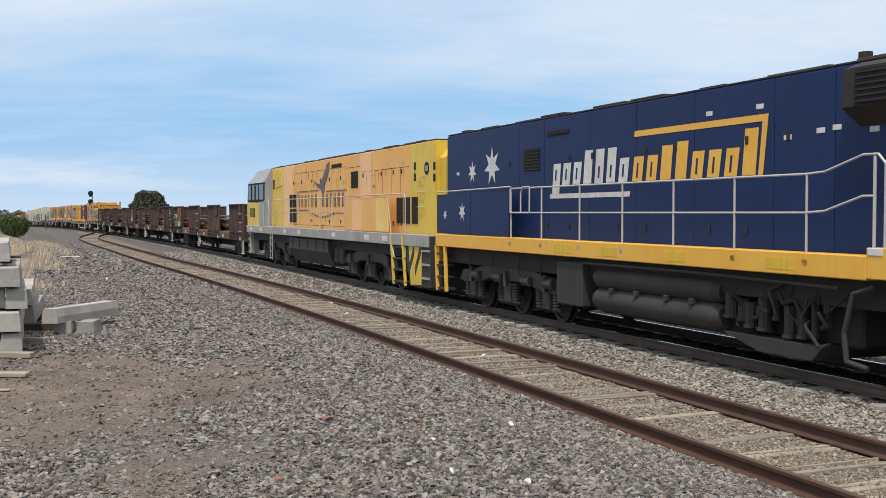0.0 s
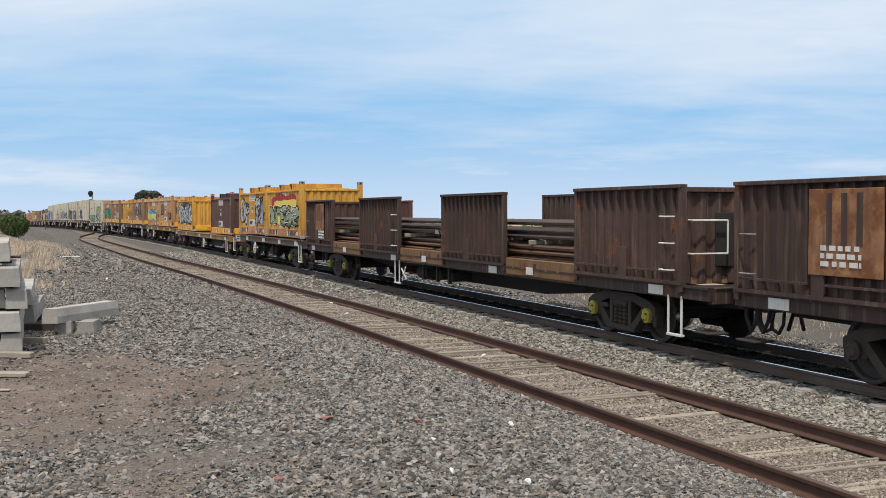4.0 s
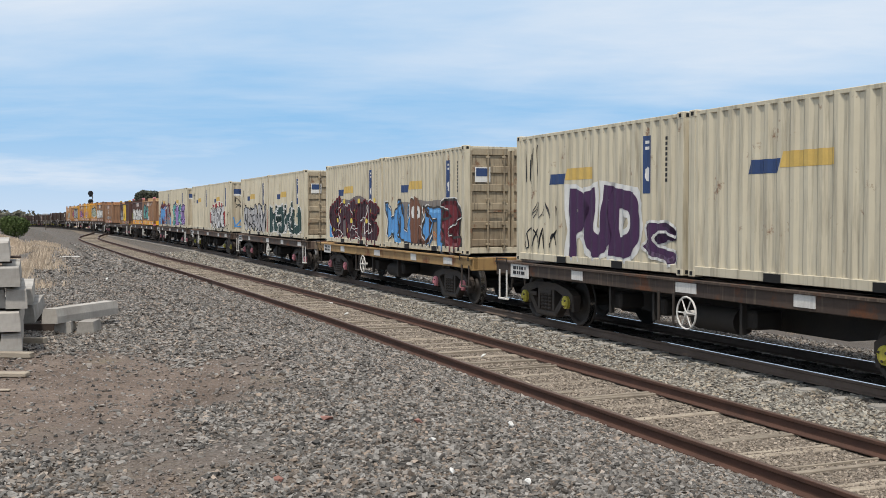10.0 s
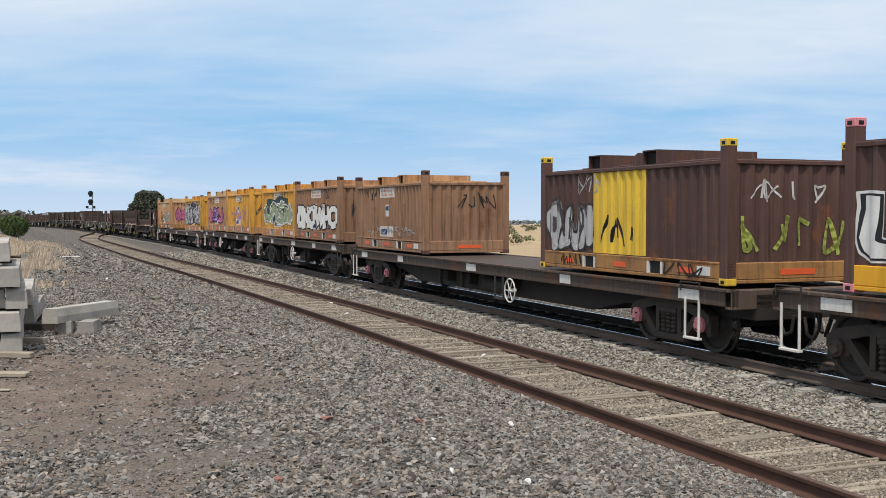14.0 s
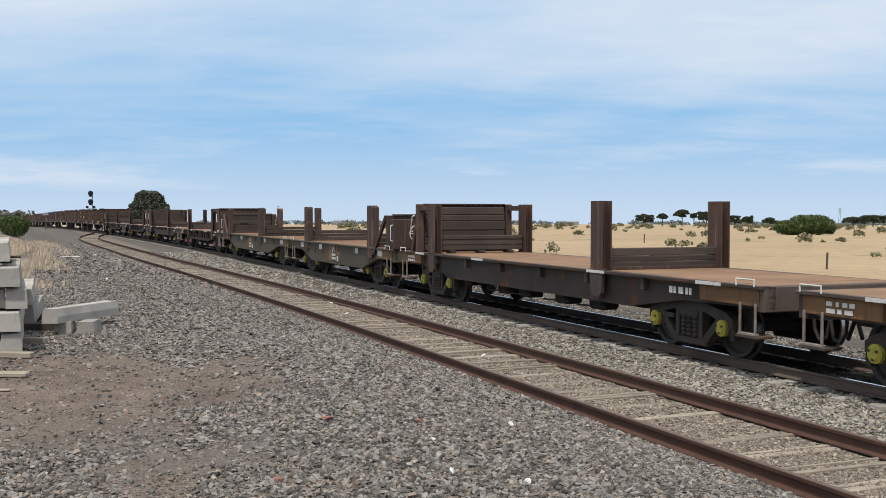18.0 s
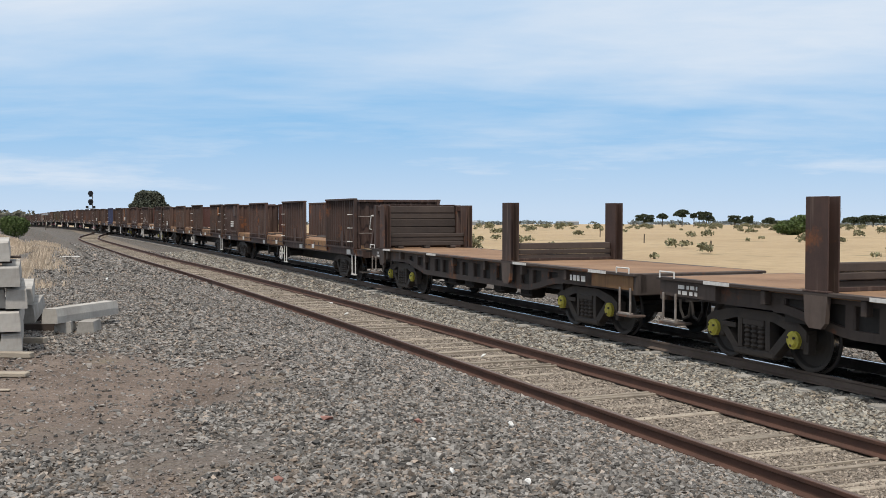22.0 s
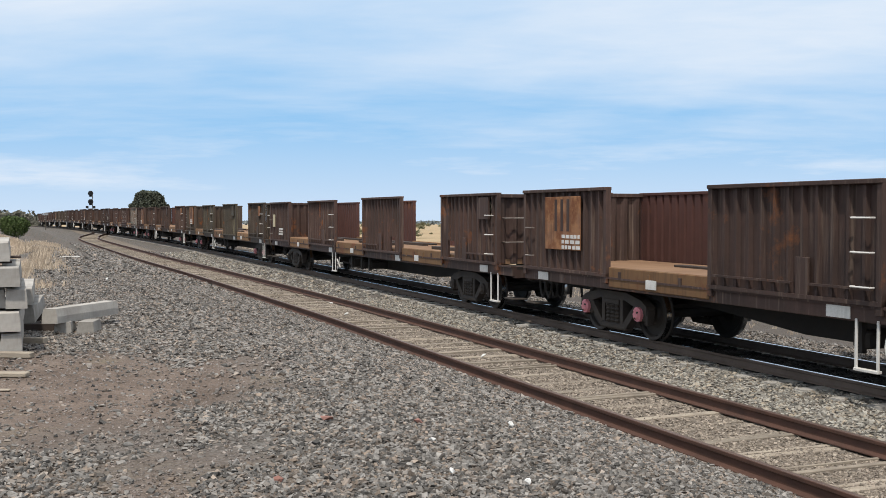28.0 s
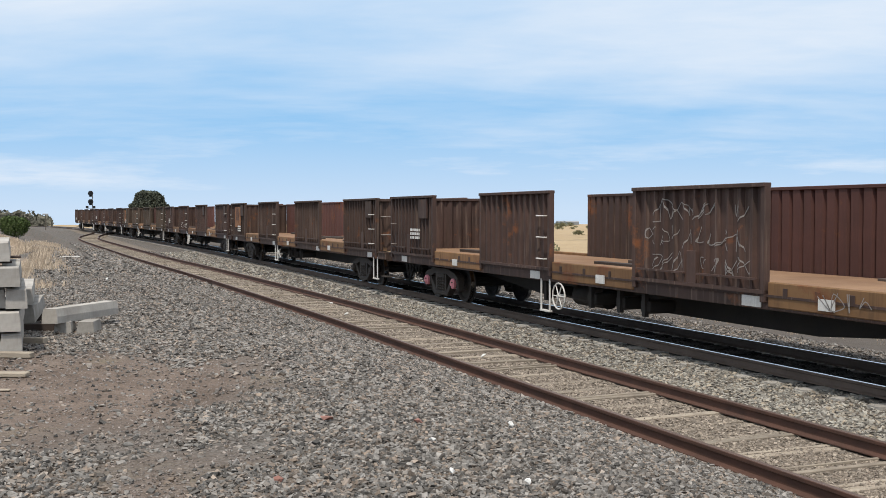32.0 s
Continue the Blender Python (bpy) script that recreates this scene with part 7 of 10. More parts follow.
for x, z in ((2.0, 0.95), (2.1, 0.55), (-2.36, 0.52)):
    for k in range(3):
        u = 0.4 + k * math.pi / 3
        spray(c[11], stroke([(x - 0.15 * math.cos(u), z - 0.15 * math.sin(u)), (x + 0.15 * math.cos(u), z + 0.15 * math.sin(u))], 0.035), YC, P_ORANGE if x > 0 else P_WHITE, "", WAVE_C, 0.0165 + 0.0004 * k)
for k, (x, z) in enumerate(((-2.88, 0.92), (-2.6, 1.14), (-2.3, 1.32), (-1.2, 1.80), (0.35, 1.78), (0.66, 1.72), (0.78, 1.46), (2.38, 1.55), (2.6, 1.22), (2.78, 1.02), (2.92, 0.72))):
    spray(c[11], blob(x - 0.09, x + 0.09, z - 0.10, z + 0.12, k, 12, 0.2), YC, tone_of(P_MAROON, 0.55), "dark red sprayed drop" if k == 0 else "", WAVE_C, 0.007)

b = BIN_OBS
spray(b[0], blob(-2.8, 2.8, 0.42, 1.86, 3.0, 60, 0.12), YB, P_RED, "red and yellow graffiti backdrop", WAVE_B, 0.008)
spray(b[0], blob(-2.45, 2.8, 0.42, 1.62, 4.0, 60, 0.12), YB, P_YELLOW, "", WAVE_B, 0.010)
piece(b[0], -2.2, 2.6, 0.42, 1.36, 5, (P_SAGE,), P_BLACK, 103, YB - 0.006, WAVE_B, "sage green graffiti letters edged in black and white", rim=P_WHITE)
piece(b[1], -2.7, -1.4, 0.42, 1.75, 2, (P_SILVER,), P_BLACK, 105, YB, WAVE_B, "silver graffiti letters with black edges")
piece(b[1], -1.4, -0.8, 0.9, 1.55, 1, (P_SILVER,), P_BLACK, 106, YB, WAVE_B, "silver graffiti letter")
piece(b[1], 0.7, 2.3, 0.42, 1.7, 3, (P_SILVER,), P_BLACK, 107, YB, WAVE_B, "silver graffiti letters with black edges")
tag(b[1], 1.8, 2.7, 1.45, 1.8, P_BLACK, 108, YB, WAVE_B)
tag(b[1], 2.2, 2.75, 0.6, 1.1, P_BLACK, 109, YB, WAVE_B)
for q in ([(2.86, 1.52), (3.0, 1.86)], [(2.86, 1.86), (3.0, 1.52)]):
    spray(b[2], stroke(q, 0.035), -CW - 0.011, P_WHITE, "white chalked cross", None, 0.004)
piece(b[3], -2.75, 2.7, 0.4, 1.82, 5, (P_SILVER,), P_BLACK, 111, YB - 0.006, WAVE_B, "silver and black graffiti covering a bin side", P_GREYD)
words(b[4], "ASCU", -2.45, -0.65, 0.85, 1.58, tone_of(P_GREYD, 1.35), P_BLACK, YB, WAVE_B, "grey graffiti letters edged in black", 0.09)
words(b[4], "GORK", 1.3, 2.8, 0.5, 1.0, P_BLACK, None, YB, WAVE_B, "black sprayed letters", 0.03)
tag(b[4], 0.35, 1.25, 0.72, 1.12, P_BLACK, 115, YB, WAVE_B)
tag(b[4], -0.6, 0.8, 1.0, 1.35, P_WHITE, 116, CL - 0.02, WAVE_E, "end", 0.04)
spray(b[5], blob(-2.95, 1.45, 0.40, 1.36, 8.0, 60, 0.08), YB, P_MAROON, "dark red graffiti backdrop", WAVE_B, 0.006)
P_SEA = paint("spray_sea_blue", (0.05, 0.29, 0.36))
spray(b[5], letters("BYEAH", -2.84, 1.34, 0.39, 1.27, 0.12, 0.0, 0.16), YB - 0.004, P_BLACK, "", WAVE_B, 0.008)
spray(b[5], letters("BYEAH", -2.8, 1.3, 0.42, 1.24, 0.085, 0.0, 0.16), YB - 0.004, P_WHITE, "", WAVE_B, 0.013)
for upper, m in ((0, paint("spray_pale_yellow", (0.68, 0.62, 0.12))), (1, P_SEA)):      # letters yellow below, sea blue above
    bm = letters("BYEAH", -2.74, 1.24, 0.46, 1.20, 0.06, 0.0, 0.16)
    bmesh.ops.bisect_plane(bm, geom=bm.verts[:] + bm.edges[:] + bm.faces[:], plane_co=(0, 0, 0.9), plane_no=(0, 0, 1 if upper == 0 else -1), clear_outer=True)
    spray(b[5], bm, YB - 0.004, m, "blue and yellow graffiti letters", WAVE_B, 0.018)
tag(b[5], 1.6, 2.7, 0.55, 0.9, P_BLACK, 117, YB, WAVE_B)
tag(b[5], 1.5, 2.4, 1.1, 1.4, P_YELLOW, 118, YB, WAVE_B, w=0.05)
for k in range(4):
    spray(b[6], blob(-2.6 + k * 1.3, -1.7 + k * 1.3, 0.5, 1.75, k + 3, 24, 0.3), YB, P_GREYD, "dark grey sprayed patch", WAVE_B, 0.006)
tag(b[6], 1.2, 2.7, 0.6, 1.3, P_BLACK, 121, YB, WAVE_B)
tag(b[7], -0.3, 1.0, 0.5, 1.3, P_BLACK, 123, YB, WAVE_B, w=0.05)
tag(b[7], 1.0, 2.6, 0.55, 1.2, P_GREYD, 124, YB, WAVE_B, w=0.03)
tag(b[7], 0.9, 2.6, 1.4, 1.75, P_GREYD, 125, YB, WAVE_B, w=0.03)
words(b[8], "UN!", 1.0, 2.85, 0.42, 1.05, P_SILVER, P_BLACK, YB, WAVE_B, "silver graffiti letters edged in black", 0.07)
tag(b[8], -2.6, -1.2, 0.5, 1.0, P_GREYD, 127, YB, WAVE_B, w=0.02)
spray(b[9], blob(-2.85, 2.8, 0.36, 1.62, 9.0, 70, 0.2), YB, P_BLACK, "", WAVE_B, 0.004)
piece(b[9], -2.7, 2.6, 0.40, 1.52, 5, (P_GREEN, P_GREEN, P_BLUE, P_GREEN, P_GREEN), P_BLACK, 131, YB, WAVE_B, "green and black graffiti letters", rim=P_LIME)
piece(b[10], -2.6, -0.25, 0.45, 1.65, 4, (P_TEAL,), P_PURPLE, 133, YB, WAVE_B, "teal graffiti letters")
spray(b[11], letters("UNOWHO", -2.84, 2.84, 0.37, 1.26, 0.13, 0.0, 0.16), YB, P_WHITE, "", WAVE_B, 0.008)
spray(b[11], letters("UNOWHO", -2.78, 2.78, 0.40, 1.22, 0.10, 0.0, 0.16), YB, P_BLACK, "", WAVE_B, 0.013)
spray(b[11], letters("UNOWHO", -2.73, 2.73, 0.43, 1.19, 0.055, 0.0, 0.16), YB, P_WHITE, "white graffiti letters edged in black", WAVE_B, 0.018)
spray(b[12], outline([(-1.02, 0.36), (0.78, 0.36), (0.78, 1.86), (-1.02, 1.86)]), YB, M_LIGHTBOX, "bright yellow side panel", WAVE_B, 0.007)
piece(b[12], -2.75, -1.05, 0.36, 1.42, 4, (P_SILVER,), P_GREYD, 137, YB, WAVE_B, "pale silver graffiti letters")
tag(b[12], -0.75, 0.6, 0.45, 1.0, P_BLACK, 138, YB, WAVE_B, w=0.05)
tag(b[12], -0.9, 0.7, 1.25, 1.6, P_WHITE, 139, CL - 0.02, WAVE_E, "end", 0.035)
tag(b[12], -1.0, 0.9, 0.45, 1.05, P_LIME, 140, CL - 0.02, WAVE_E, "end", 0.075)
tag(b[13], -1.9, 2.2, 0.45, 0.7, P_SILVER, 141, YB, WAVE_B, w=0.04, n=18)
tag(b[13], -0.3, 0.8, 1.2, 1.6, P_BLACK, 142, CL - 0.02, WAVE_E, "end", 0.03)
words(b[14], "UNOWHO", -2.75, 2.75, 0.42, 1.25, P_WHITE, P_BLACK, YB, WAVE_B, "white graffiti letters edged in black", 0.08)
spray(b[15], blob(-2.7, 2.7, 0.42, 1.75, 6.0, 60, 0.16), YB, P_DGREEN, "dark green graffiti backdrop", WAVE_B, 0.006)
piece(b[15], -2.4, 2.2, 0.5, 1.5, 4, (P_SAGE,), P_WHITE, 145, YB - 0.006, WAVE_B, "pale green graffiti letters edged in white")
tag(b[16], -2.0, 1.8, 0.6, 1.1, P_LILAC, 147, YB, WAVE_B, w=0.05, n=14)
piece(b[17], -2.2, 1.6, 0.45, 1.3, 3, (P_PINK, P_LILAC), P_PURPLE, 148, YB, WAVE_B, "pink and lilac graffiti letters")
piece(b[18], -2.8, 2.8, 0.36, 1.72, 6, (P_SILVER,), P_BLACK, 149, YB - 0.006, WAVE_B, "large silver graffiti letters edged in black", P_GREYD)
tag(b[19], -2.8, -0.75, 0.42, 1.15, P_BROWN, 151, YB, WAVE_B, w=0.065, n=8)
for x in (-0.5, 0.0, 0.48):      # three hearts in a row
    heart = [(x + 0.19 * math.sin(a) ** 3, 0.86 + 0.014 * (13 * math.cos(a) - 5 * math.cos(2 * a) - 2 * math.cos(3 * a) - math.cos(4 * a))) for a in [k * math.tau / 20 for k in range(21)]]
    spray(b[19], stroke(heart, 0.03), YB, P_BROWN, "brown sprayed heart", WAVE_B, 0.010)
piece(b[19], 0.6, 2.5, 0.5, 1.2, 3, (P_SILVER,), P_SAGE, 152, YB, WAVE_B, "pale silver graffiti letters")
for k, (x0, x1, z0, z1) in enumerate(((-0.85, -0.42, 0.52, 1.55), (-0.52, -0.02, 0.5, 1.4), (0.12, 0.55, 0.72, 1.68), (0.42, 0.95, 0.66, 1.5))):
    spray(b[19], blob(x0 - 0.07, x1 + 0.07, z0 - 0.07, z1 + 0.06, k + 5, 28, 0.22), CL - 0.02, P_PURPLE, "", WAVE_E, 0.006 + 0.0005 * (k % 2), "end")
    spray(b[19], blob(x0, x1, z0, z1, k + 5, 28, 0.22), CL - 0.02, P_PINK, "pink and purple graffiti letter", WAVE_E, 0.010 + 0.002 * (k % 2), "end")
    spray(b[19], stroke([(x0 + 0.08, (z0 + z1) / 2), ((x0 + x1) / 2, (z0 + z1) / 2 + 0.12), (x1 - 0.1, (z0 + z1) / 2 - 0.05), ((x0 + x1) / 2, z0 + 0.2)], 0.03), CL - 0.02, P_PURPLE, "", WAVE_E, 0.0145 + 0.0004 * k, "end")
tag(b[19], -0.9, 0.9, 1.62, 1.78, P_PURPLE, 153, CL - 0.02, WAVE_E, "end", 0.03, 12)
# stray scribbles on the bins' bases, sides and ends
rb = random.Random(77)
for i, o in enumerate(b):
    if i in (0, 1, 9, 12, 19, 4):
        tag(o, rb.uniform(-2.8, -2.2), rb.uniform(-1.5, -1.3), 0.10, 0.30, P_BLACK, 700 + i, -CW - 0.004, None, w=0.028, n=10)
        tag(o, 1.4, 2.4, 0.10, 0.31, rb.choice((P_BLACK, P_MAROON)), 730 + i, -CW - 0.004, None, w=0.03, n=7)
    if i not in (2, 3, 11, 18, 19):
        x = rb.uniform(-2.6, 1.2)
        tag(o, x, x + rb.uniform(0.7, 1.3), 1.45, 1.80, rb.choice((P_BLACK, P_GREYD, P_SILVER)), 760 + i, YB, WAVE_B, w=0.026, n=9)
    if i in (0, 1, 4, 6, 8, 10, 14, 15, 16):
        tag(o, -0.95, 0.1, rb.uniform(0.6, 1.0), rb.uniform(1.2, 1.55), P_GREYD if i != 6 else P_BLACK, 790 + i, CL - 0.02, WAVE_E, "end", 0.03, 8)
# rusted sign panels, chalked marks and stray paint on the open wagons
P_CREAM = paint("cream_marking_paint", (0.55, 0.47, 0.30))
P_CHALK = paint("faded_chalk", (0.30, 0.27, 0.25))
M_PATCH = mat("rusted_orange_sign", (0.40, 0.19, 0.075), 0.85, 0, (0.20, 0.10, 0.06), 2.5, 0.9, 0.15, 30, rust=0.75, rust_scale=2.0, streak=0.75)


def wagon_wave(a, b2):
    return wave_pts(a + 0.06, b2 - 0.06, 0.27, 0.06, 0.17, 0.09)


def near_spans(i):
    w, L, sp = OPEN_OBS[i]
    return w, sp


def patch(i, j, u0, u1, z0, z1, material, label, mark=None):
    """A flat repainted sign plate on panel j of open wagon i; u0 and u1 run along the panel."""
    w, sp = near_spans(i)
    a, b2 = sp[j]
    x0, x1 = a + (b2 - a) * u0, a + (b2 - a) * u1
    part("sign_panel", Shape().box(x0, x1, -1.432, -1.402, z0, z1, material, 0.006), w, label)
    if mark:
        cx, cz, r = (x0 + x1) / 2, (z0 + z1) / 2 + (z1 - z0) * 0.15, min(x1 - x0, z1 - z0) * 0.3
        sh = Shape()
        for dx in (-0.5, 0.0, 0.5):
            sh.prism([(cx + dx * r * 1.6 - 0.05, cz - r), (cx + dx * r * 1.6 + 0.05, cz - r), (cx + dx * r * 1.6 + 0.05, cz + r), (cx + dx * r * 1.6 - 0.05, cz + r)], -1.437, -1.431, "y", mark)
        part("emblem", sh, w, "plain dark emblem bars")


SIGN = "rust-stained orange sign panel"
for i, j, u0, u1, z0, z1 in ((0, 3, 0.42, 0.85, 1.4, 2.52), (1, 3, 0.45, 0.82, 1.4, 2.5), (2, 3, 0.4, 0.7, 1.6, 2.5), (5, 3, 0.28, 0.5, 1.4, 2.5), (7, 3, 0.3, 0.72, 1.5, 2.5), (9, 3, 0.4, 0.84, 1.5, 2.52), (10, 3, 0.55, 0.95, 1.3, 2.45), (12, 3, 0.3, 0.7, 1.5, 2.45), (14, 3, 0.3, 0.6, 1.4, 2.4)):
    patch(i, j, u0, u1, z0, z1, M_PATCH, SIGN, M_BROWN)
for i in (4, 9, 10):
    patch(i, 0, 0.66, 0.78, 2.05, 2.48, M_PATCH, "small faded orange square sign")
w11, sp11 = near_spans(11)
P_TEALW = paint("faded_teal_spray", (0.10, 0.24, 0.22))
for k, (u0, u1, z0, z1) in enumerate(((0.0, 0.10, 1.2, 2.0), (0.02, 0.09, 2.0, 2.5), (0.50, 0.60, 2.2, 2.52), (0.88, 0.97, 1.12, 1.5), (0.16, 0.22, 1.15, 1.45))):
    a, b2 = sp11[0]
    spray(w11, blob(a + (b2 - a) * u0, a + (b2 - a) * u1, z0, z1, 3.3 + k, 20, 0.35), -1.40, P_TEALW, "faded teal sprayed blotch", wagon_wave(a, b2), 0.004)
w5, sp5 = near_spans(5)
g0, g1 = sp5[1][1], sp5[0][0]
words(w5, "SEND", g0 + 0.25, g0 + 1.05, 0.96, 1.20, P_WHITE, None, -1.40, None, "white sprayed letters", 0.01)
spray(w5, outline([(g1 - 1.05, 0.98), (g1 - 0.55, 0.98), (g1 - 0.55, 1.16), (g1 - 1.05, 1.16)]), -1.39, P_WHITE, "pale notice with faded blue edge", None, 0.006, name="notice")
words(w5, "SEND", sp5[1][0] + 0.7, sp5[1][0] + 1.9, 1.42, 1.82, P_CHALK, None, -1.40, wagon_wave(*sp5[1]), "faint chalked letters", 0.0)
for i, m, z0, z1, u in ((8, P_CREAM, 2.16, 2.52, 0.86), (7, P_WHITE, 2.2, 2.5, 0.80)):      # crosses on the leading panels
    w, sp = near_spans(i)
    a, b2 = sp[0]
    cx = a + (b2 - a) * u
    for d in (-1, 1):
        spray(w, stroke([(cx - 0.13 * d, z0), (cx + 0.13 * d, z1)], 0.04), -1.40, m, "painted cross" if d > 0 else "", wagon_wave(a, b2), 0.006 + 0.001 * d)
w8, sp8 = near_spans(8)
part("sign_panel", Shape().box(sp8[3][0] + 0.55, sp8[3][0] + 0.90, -1.425, -1.402, 1.62, 2.12, P_CREAM, 0.004), w8, "small cream sign plate")
w0, sp0 = near_spans(0)
xa = 60.575 - 72.45
piece(w0, xa, xa + 1.1, 1.72, 2.15, 3, (P_WHITE,), P_GREYD, 77, -1.40, wagon_wave(*sp0[3]), "white graffiti letters")
spray(w0, outline([(xa, 1.30), (xa + 1.05, 1.30), (xa + 1.05, 1.72), (xa, 1.72)]), -1.40, P_GREEN, "green sprayed block", wagon_wave(*sp0[3]), 0.004)
patch(1, 0, 0.72, 0.82, 1.9, 2.4, M_PALEP, "flaking pale painted patch")
for i in range(len(OPEN_OBS)):
    w, sp = near_spans(i)
    a, b2 = sp[3]
    sign_bars(w, a + (b2 - a) * 0.62, -1.438, 1.5 if i % 2 else 1.3, 0.7, 0.3, 3, M_WHITE, 300 + i)
for i, j, m, w_ in ((11, 1, P_CHALK, 0.016), (5, 1, P_CHALK, 0.018), (5, 2, P_SILVER, 0.02), (13, 2, P_WHITE, 0.03)):
    w, sp = near_spans(i)
    a, b2 = sp[j]
    for r in range(3 if i == 11 else 1):
        tag(w, a + 0.4, b2 - 0.4, 1.25 + 0.4 * r, 1.6 + 0.4 * r, m, 500 + i * 7 + j + r, -1.40, wagon_wave(a, b2), w=w_, n=16)
    tag(w, 5.6, 6.6, 0.95, 1.18, m, 600 + i, -1.40, None, w=0.018)
# ---- locomotives ----
HOOD = 1.08


def loco_bogie(parent, x):
    """Three-axle bogie with deep side frame, coil springs and dampers."""
    b = part("bogie", Shape().box(-2.3, 2.3, -0.66, 0.66, 0.26, 0.85, M_DARK, 0.05).box(-2.2, 2.2, -0.8, 0.8, 0.6, 0.86, M_DARK, 0.05), parent, at=pose(x, 0, 0))
    for q in (-1, 1):
        turn = 0 if q < 0 else 180
        sh = Shape()
        sh.prism([(-2.65, 0.62), (-2.45, 0.86), (-1.7, 0.92), (-1.2, 1.02), (1.2, 1.02), (1.7, 0.92), (2.45, 0.86), (2.65, 0.62), (2.35, 0.58), (1.4, 0.64), (1.0, 0.74), (-1.0, 0.74), (-1.4, 0.64), (-2.35, 0.58)], -0.10, 0.10, "y", M_LBOGIE)
        for a in (-1.85, 0.0, 1.85):
            sh.box(a - 0.16, a + 0.16, -0.12, 0.08, 0.26, 0.70, M_LBOGIE, 0.03)
            sh.box(a - 0.5, a + 0.5, -0.06, 0.06, 0.24, 0.31, M_LBOGIE, 0.02)
            sh.cyl((a + 0.05, -0.17, 0.62), (a + 0.05, -0.17, 0.95), 0.05, M_LBOGIE, 8)
        part("side_frame", sh, b, at=pose(0, q * 1.08, 0, 0, 0, turn))
        for a in (-1.85, 0.0, 1.85):
            part("wheel", ME_WHEEL, b, at=pose(a, q * 0.77, 0.46, 0, 0, turn))
            for d in (-0.36, 0.36):
                sh = Shape()
                for k in range(7):
                    sh.cyl((0, 0, k * 0.058), (0, 0, k * 0.058 + 0.034), 0.095, M_LBOGIE, 12)
                sh.cyl((0, 0, 0), (0, 0, 0.42), 0.06, M_DARK, 8)
                part("coil_spring", sh, b, at=pose(a + d, q * 1.12, 0.29, 0, 0, turn))
    for a in (-1.85, 0.0, 1.85):
        part("axle", ME_AXLE, b, at=pose(a, 0, 0.46))
    return b


def hood(w, x0, x1, material, z1=4.06, parts_at=()):
    """Long hood split into door panels with thin joints; chamfered roof."""
    xs = [x0, *parts_at, x1]
    for a, b in zip(xs, xs[1:]):
        m = material(0.5 * (a + b)) if callable(material) else material
        sh = Shape().prism([(-HOOD, 1.62), (-HOOD, z1 - 0.035), (-HOOD + 0.03, z1 - 0.01), (HOOD - 0.03, z1 - 0.01), (HOOD, z1 - 0.035), (HOOD, 1.62)], a + 0.006, b - 0.006, "x", m)
        part("hood_panel", sh, w)
    part("hood_core", Shape().box(x0 + 0.05, x1 - 0.05, -HOOD + 0.03, HOOD - 0.03, 1.62, z1 - 0.33, M_DARK), w)
    part("roof_plate", Shape().box(x0 + 0.02, x1 - 0.02, -HOOD + 0.012, HOOD - 0.012, z1 - 0.012, z1 + 0.022, M_DARK, 0.01), w, "dark soot-stained roof")
    rnd = random.Random(int(x1 * 10))
    a = x0 + 0.8
    while a < x1 - 1.2:      # hatches, vents and lifting lugs along the roof edge
        d = rnd.uniform(0.15, 1.3)
        part("roof_hatch", Shape().box(a, a + d, -HOOD + rnd.uniform(0.03, 0.2), 0.6, z1 + 0.02, z1 + rnd.uniform(0.035, 0.085), M_DARK, 0.015), w)
        a += d + rnd.uniform(0.1, 1.1)


def latch(w, pts, y=-HOOD):
    me = Shape().box(-0.035, 0.035, -0.02, 0.0, -0.06, 0.06, M_DARK, 0.008).mesh("latch")
    for x, z in pts:
        part("latch", me, w, at=pose(x, y, z))


def handrail(w, xs, z_top, material, z_mid=True, y=-1.42, ends=()):
    """Rail along the walkway: one top tube, one middle tube and a post at each x."""
    sh = Shape().tube([(xs[0], y, z_top), (xs[-1], y, z_top)], 0.016, material, 8)
    part("top_rail", sh, w)
    if z_mid:
        part("mid_rail", Shape().tube([(xs[0], y, z_top - 0.50), (xs[-1], y, z_top - 0.50)], 0.014, material, 8), w)
    for x in xs:
        sh = Shape().cyl((x, y, 1.55), (x, y, z_top), 0.017, material, 8).box(x - 0.06, x + 0.06, y - 0.03, y + 0.05, 1.50, 1.60, M_WHITE, 0.01)
        part("rail_post", sh, w)


def frame_sill(w, x0, x1, material, z0, z1):
    part("frame", Shape().box(x0, x1, -1.2, 1.2, 1.0, z1 - 0.02, M_DARK), w)
    for q in (-1, 1):
        y0, y1 = sorted((q * 1.45, q * 1.15))
        part("side_sill", Shape().box(x0, x1, y0, y1, z0, z1, material, 0.012), w)


def panel(w, x0, x1, z0, z1, y, material, label="", name="panel", proud=0.012):
    return part(name, Shape().box(x0, x1, y - proud, y, z0, z1, material, 0.004), w, label)


def louvre(w, x0, x1, z0, z1, y=-HOOD, vertical=False):
    sh = Shape().box(x0, x1, y - 0.012, y, z0, z1, M_BLACK)
    n = int(((x1 - x0) if vertical else (z1 - z0)) / 0.06)
    for i in range(n):
        if vertical:
            x = x0 + (i + 0.5) * (x1 - x0) / n
            sh.box(x - 0.012, x + 0.012, y - 0.025, y - 0.01, z0, z1, M_DARK)
        else:
            z = z0 + (i + 0.5) * (z1 - z0) / n
            sh.box(x0, x1, y - 0.025, y - 0.01, z - 0.012, z + 0.012, M_DARK)
    return part("louvre", sh, w, "dark louvred grille")


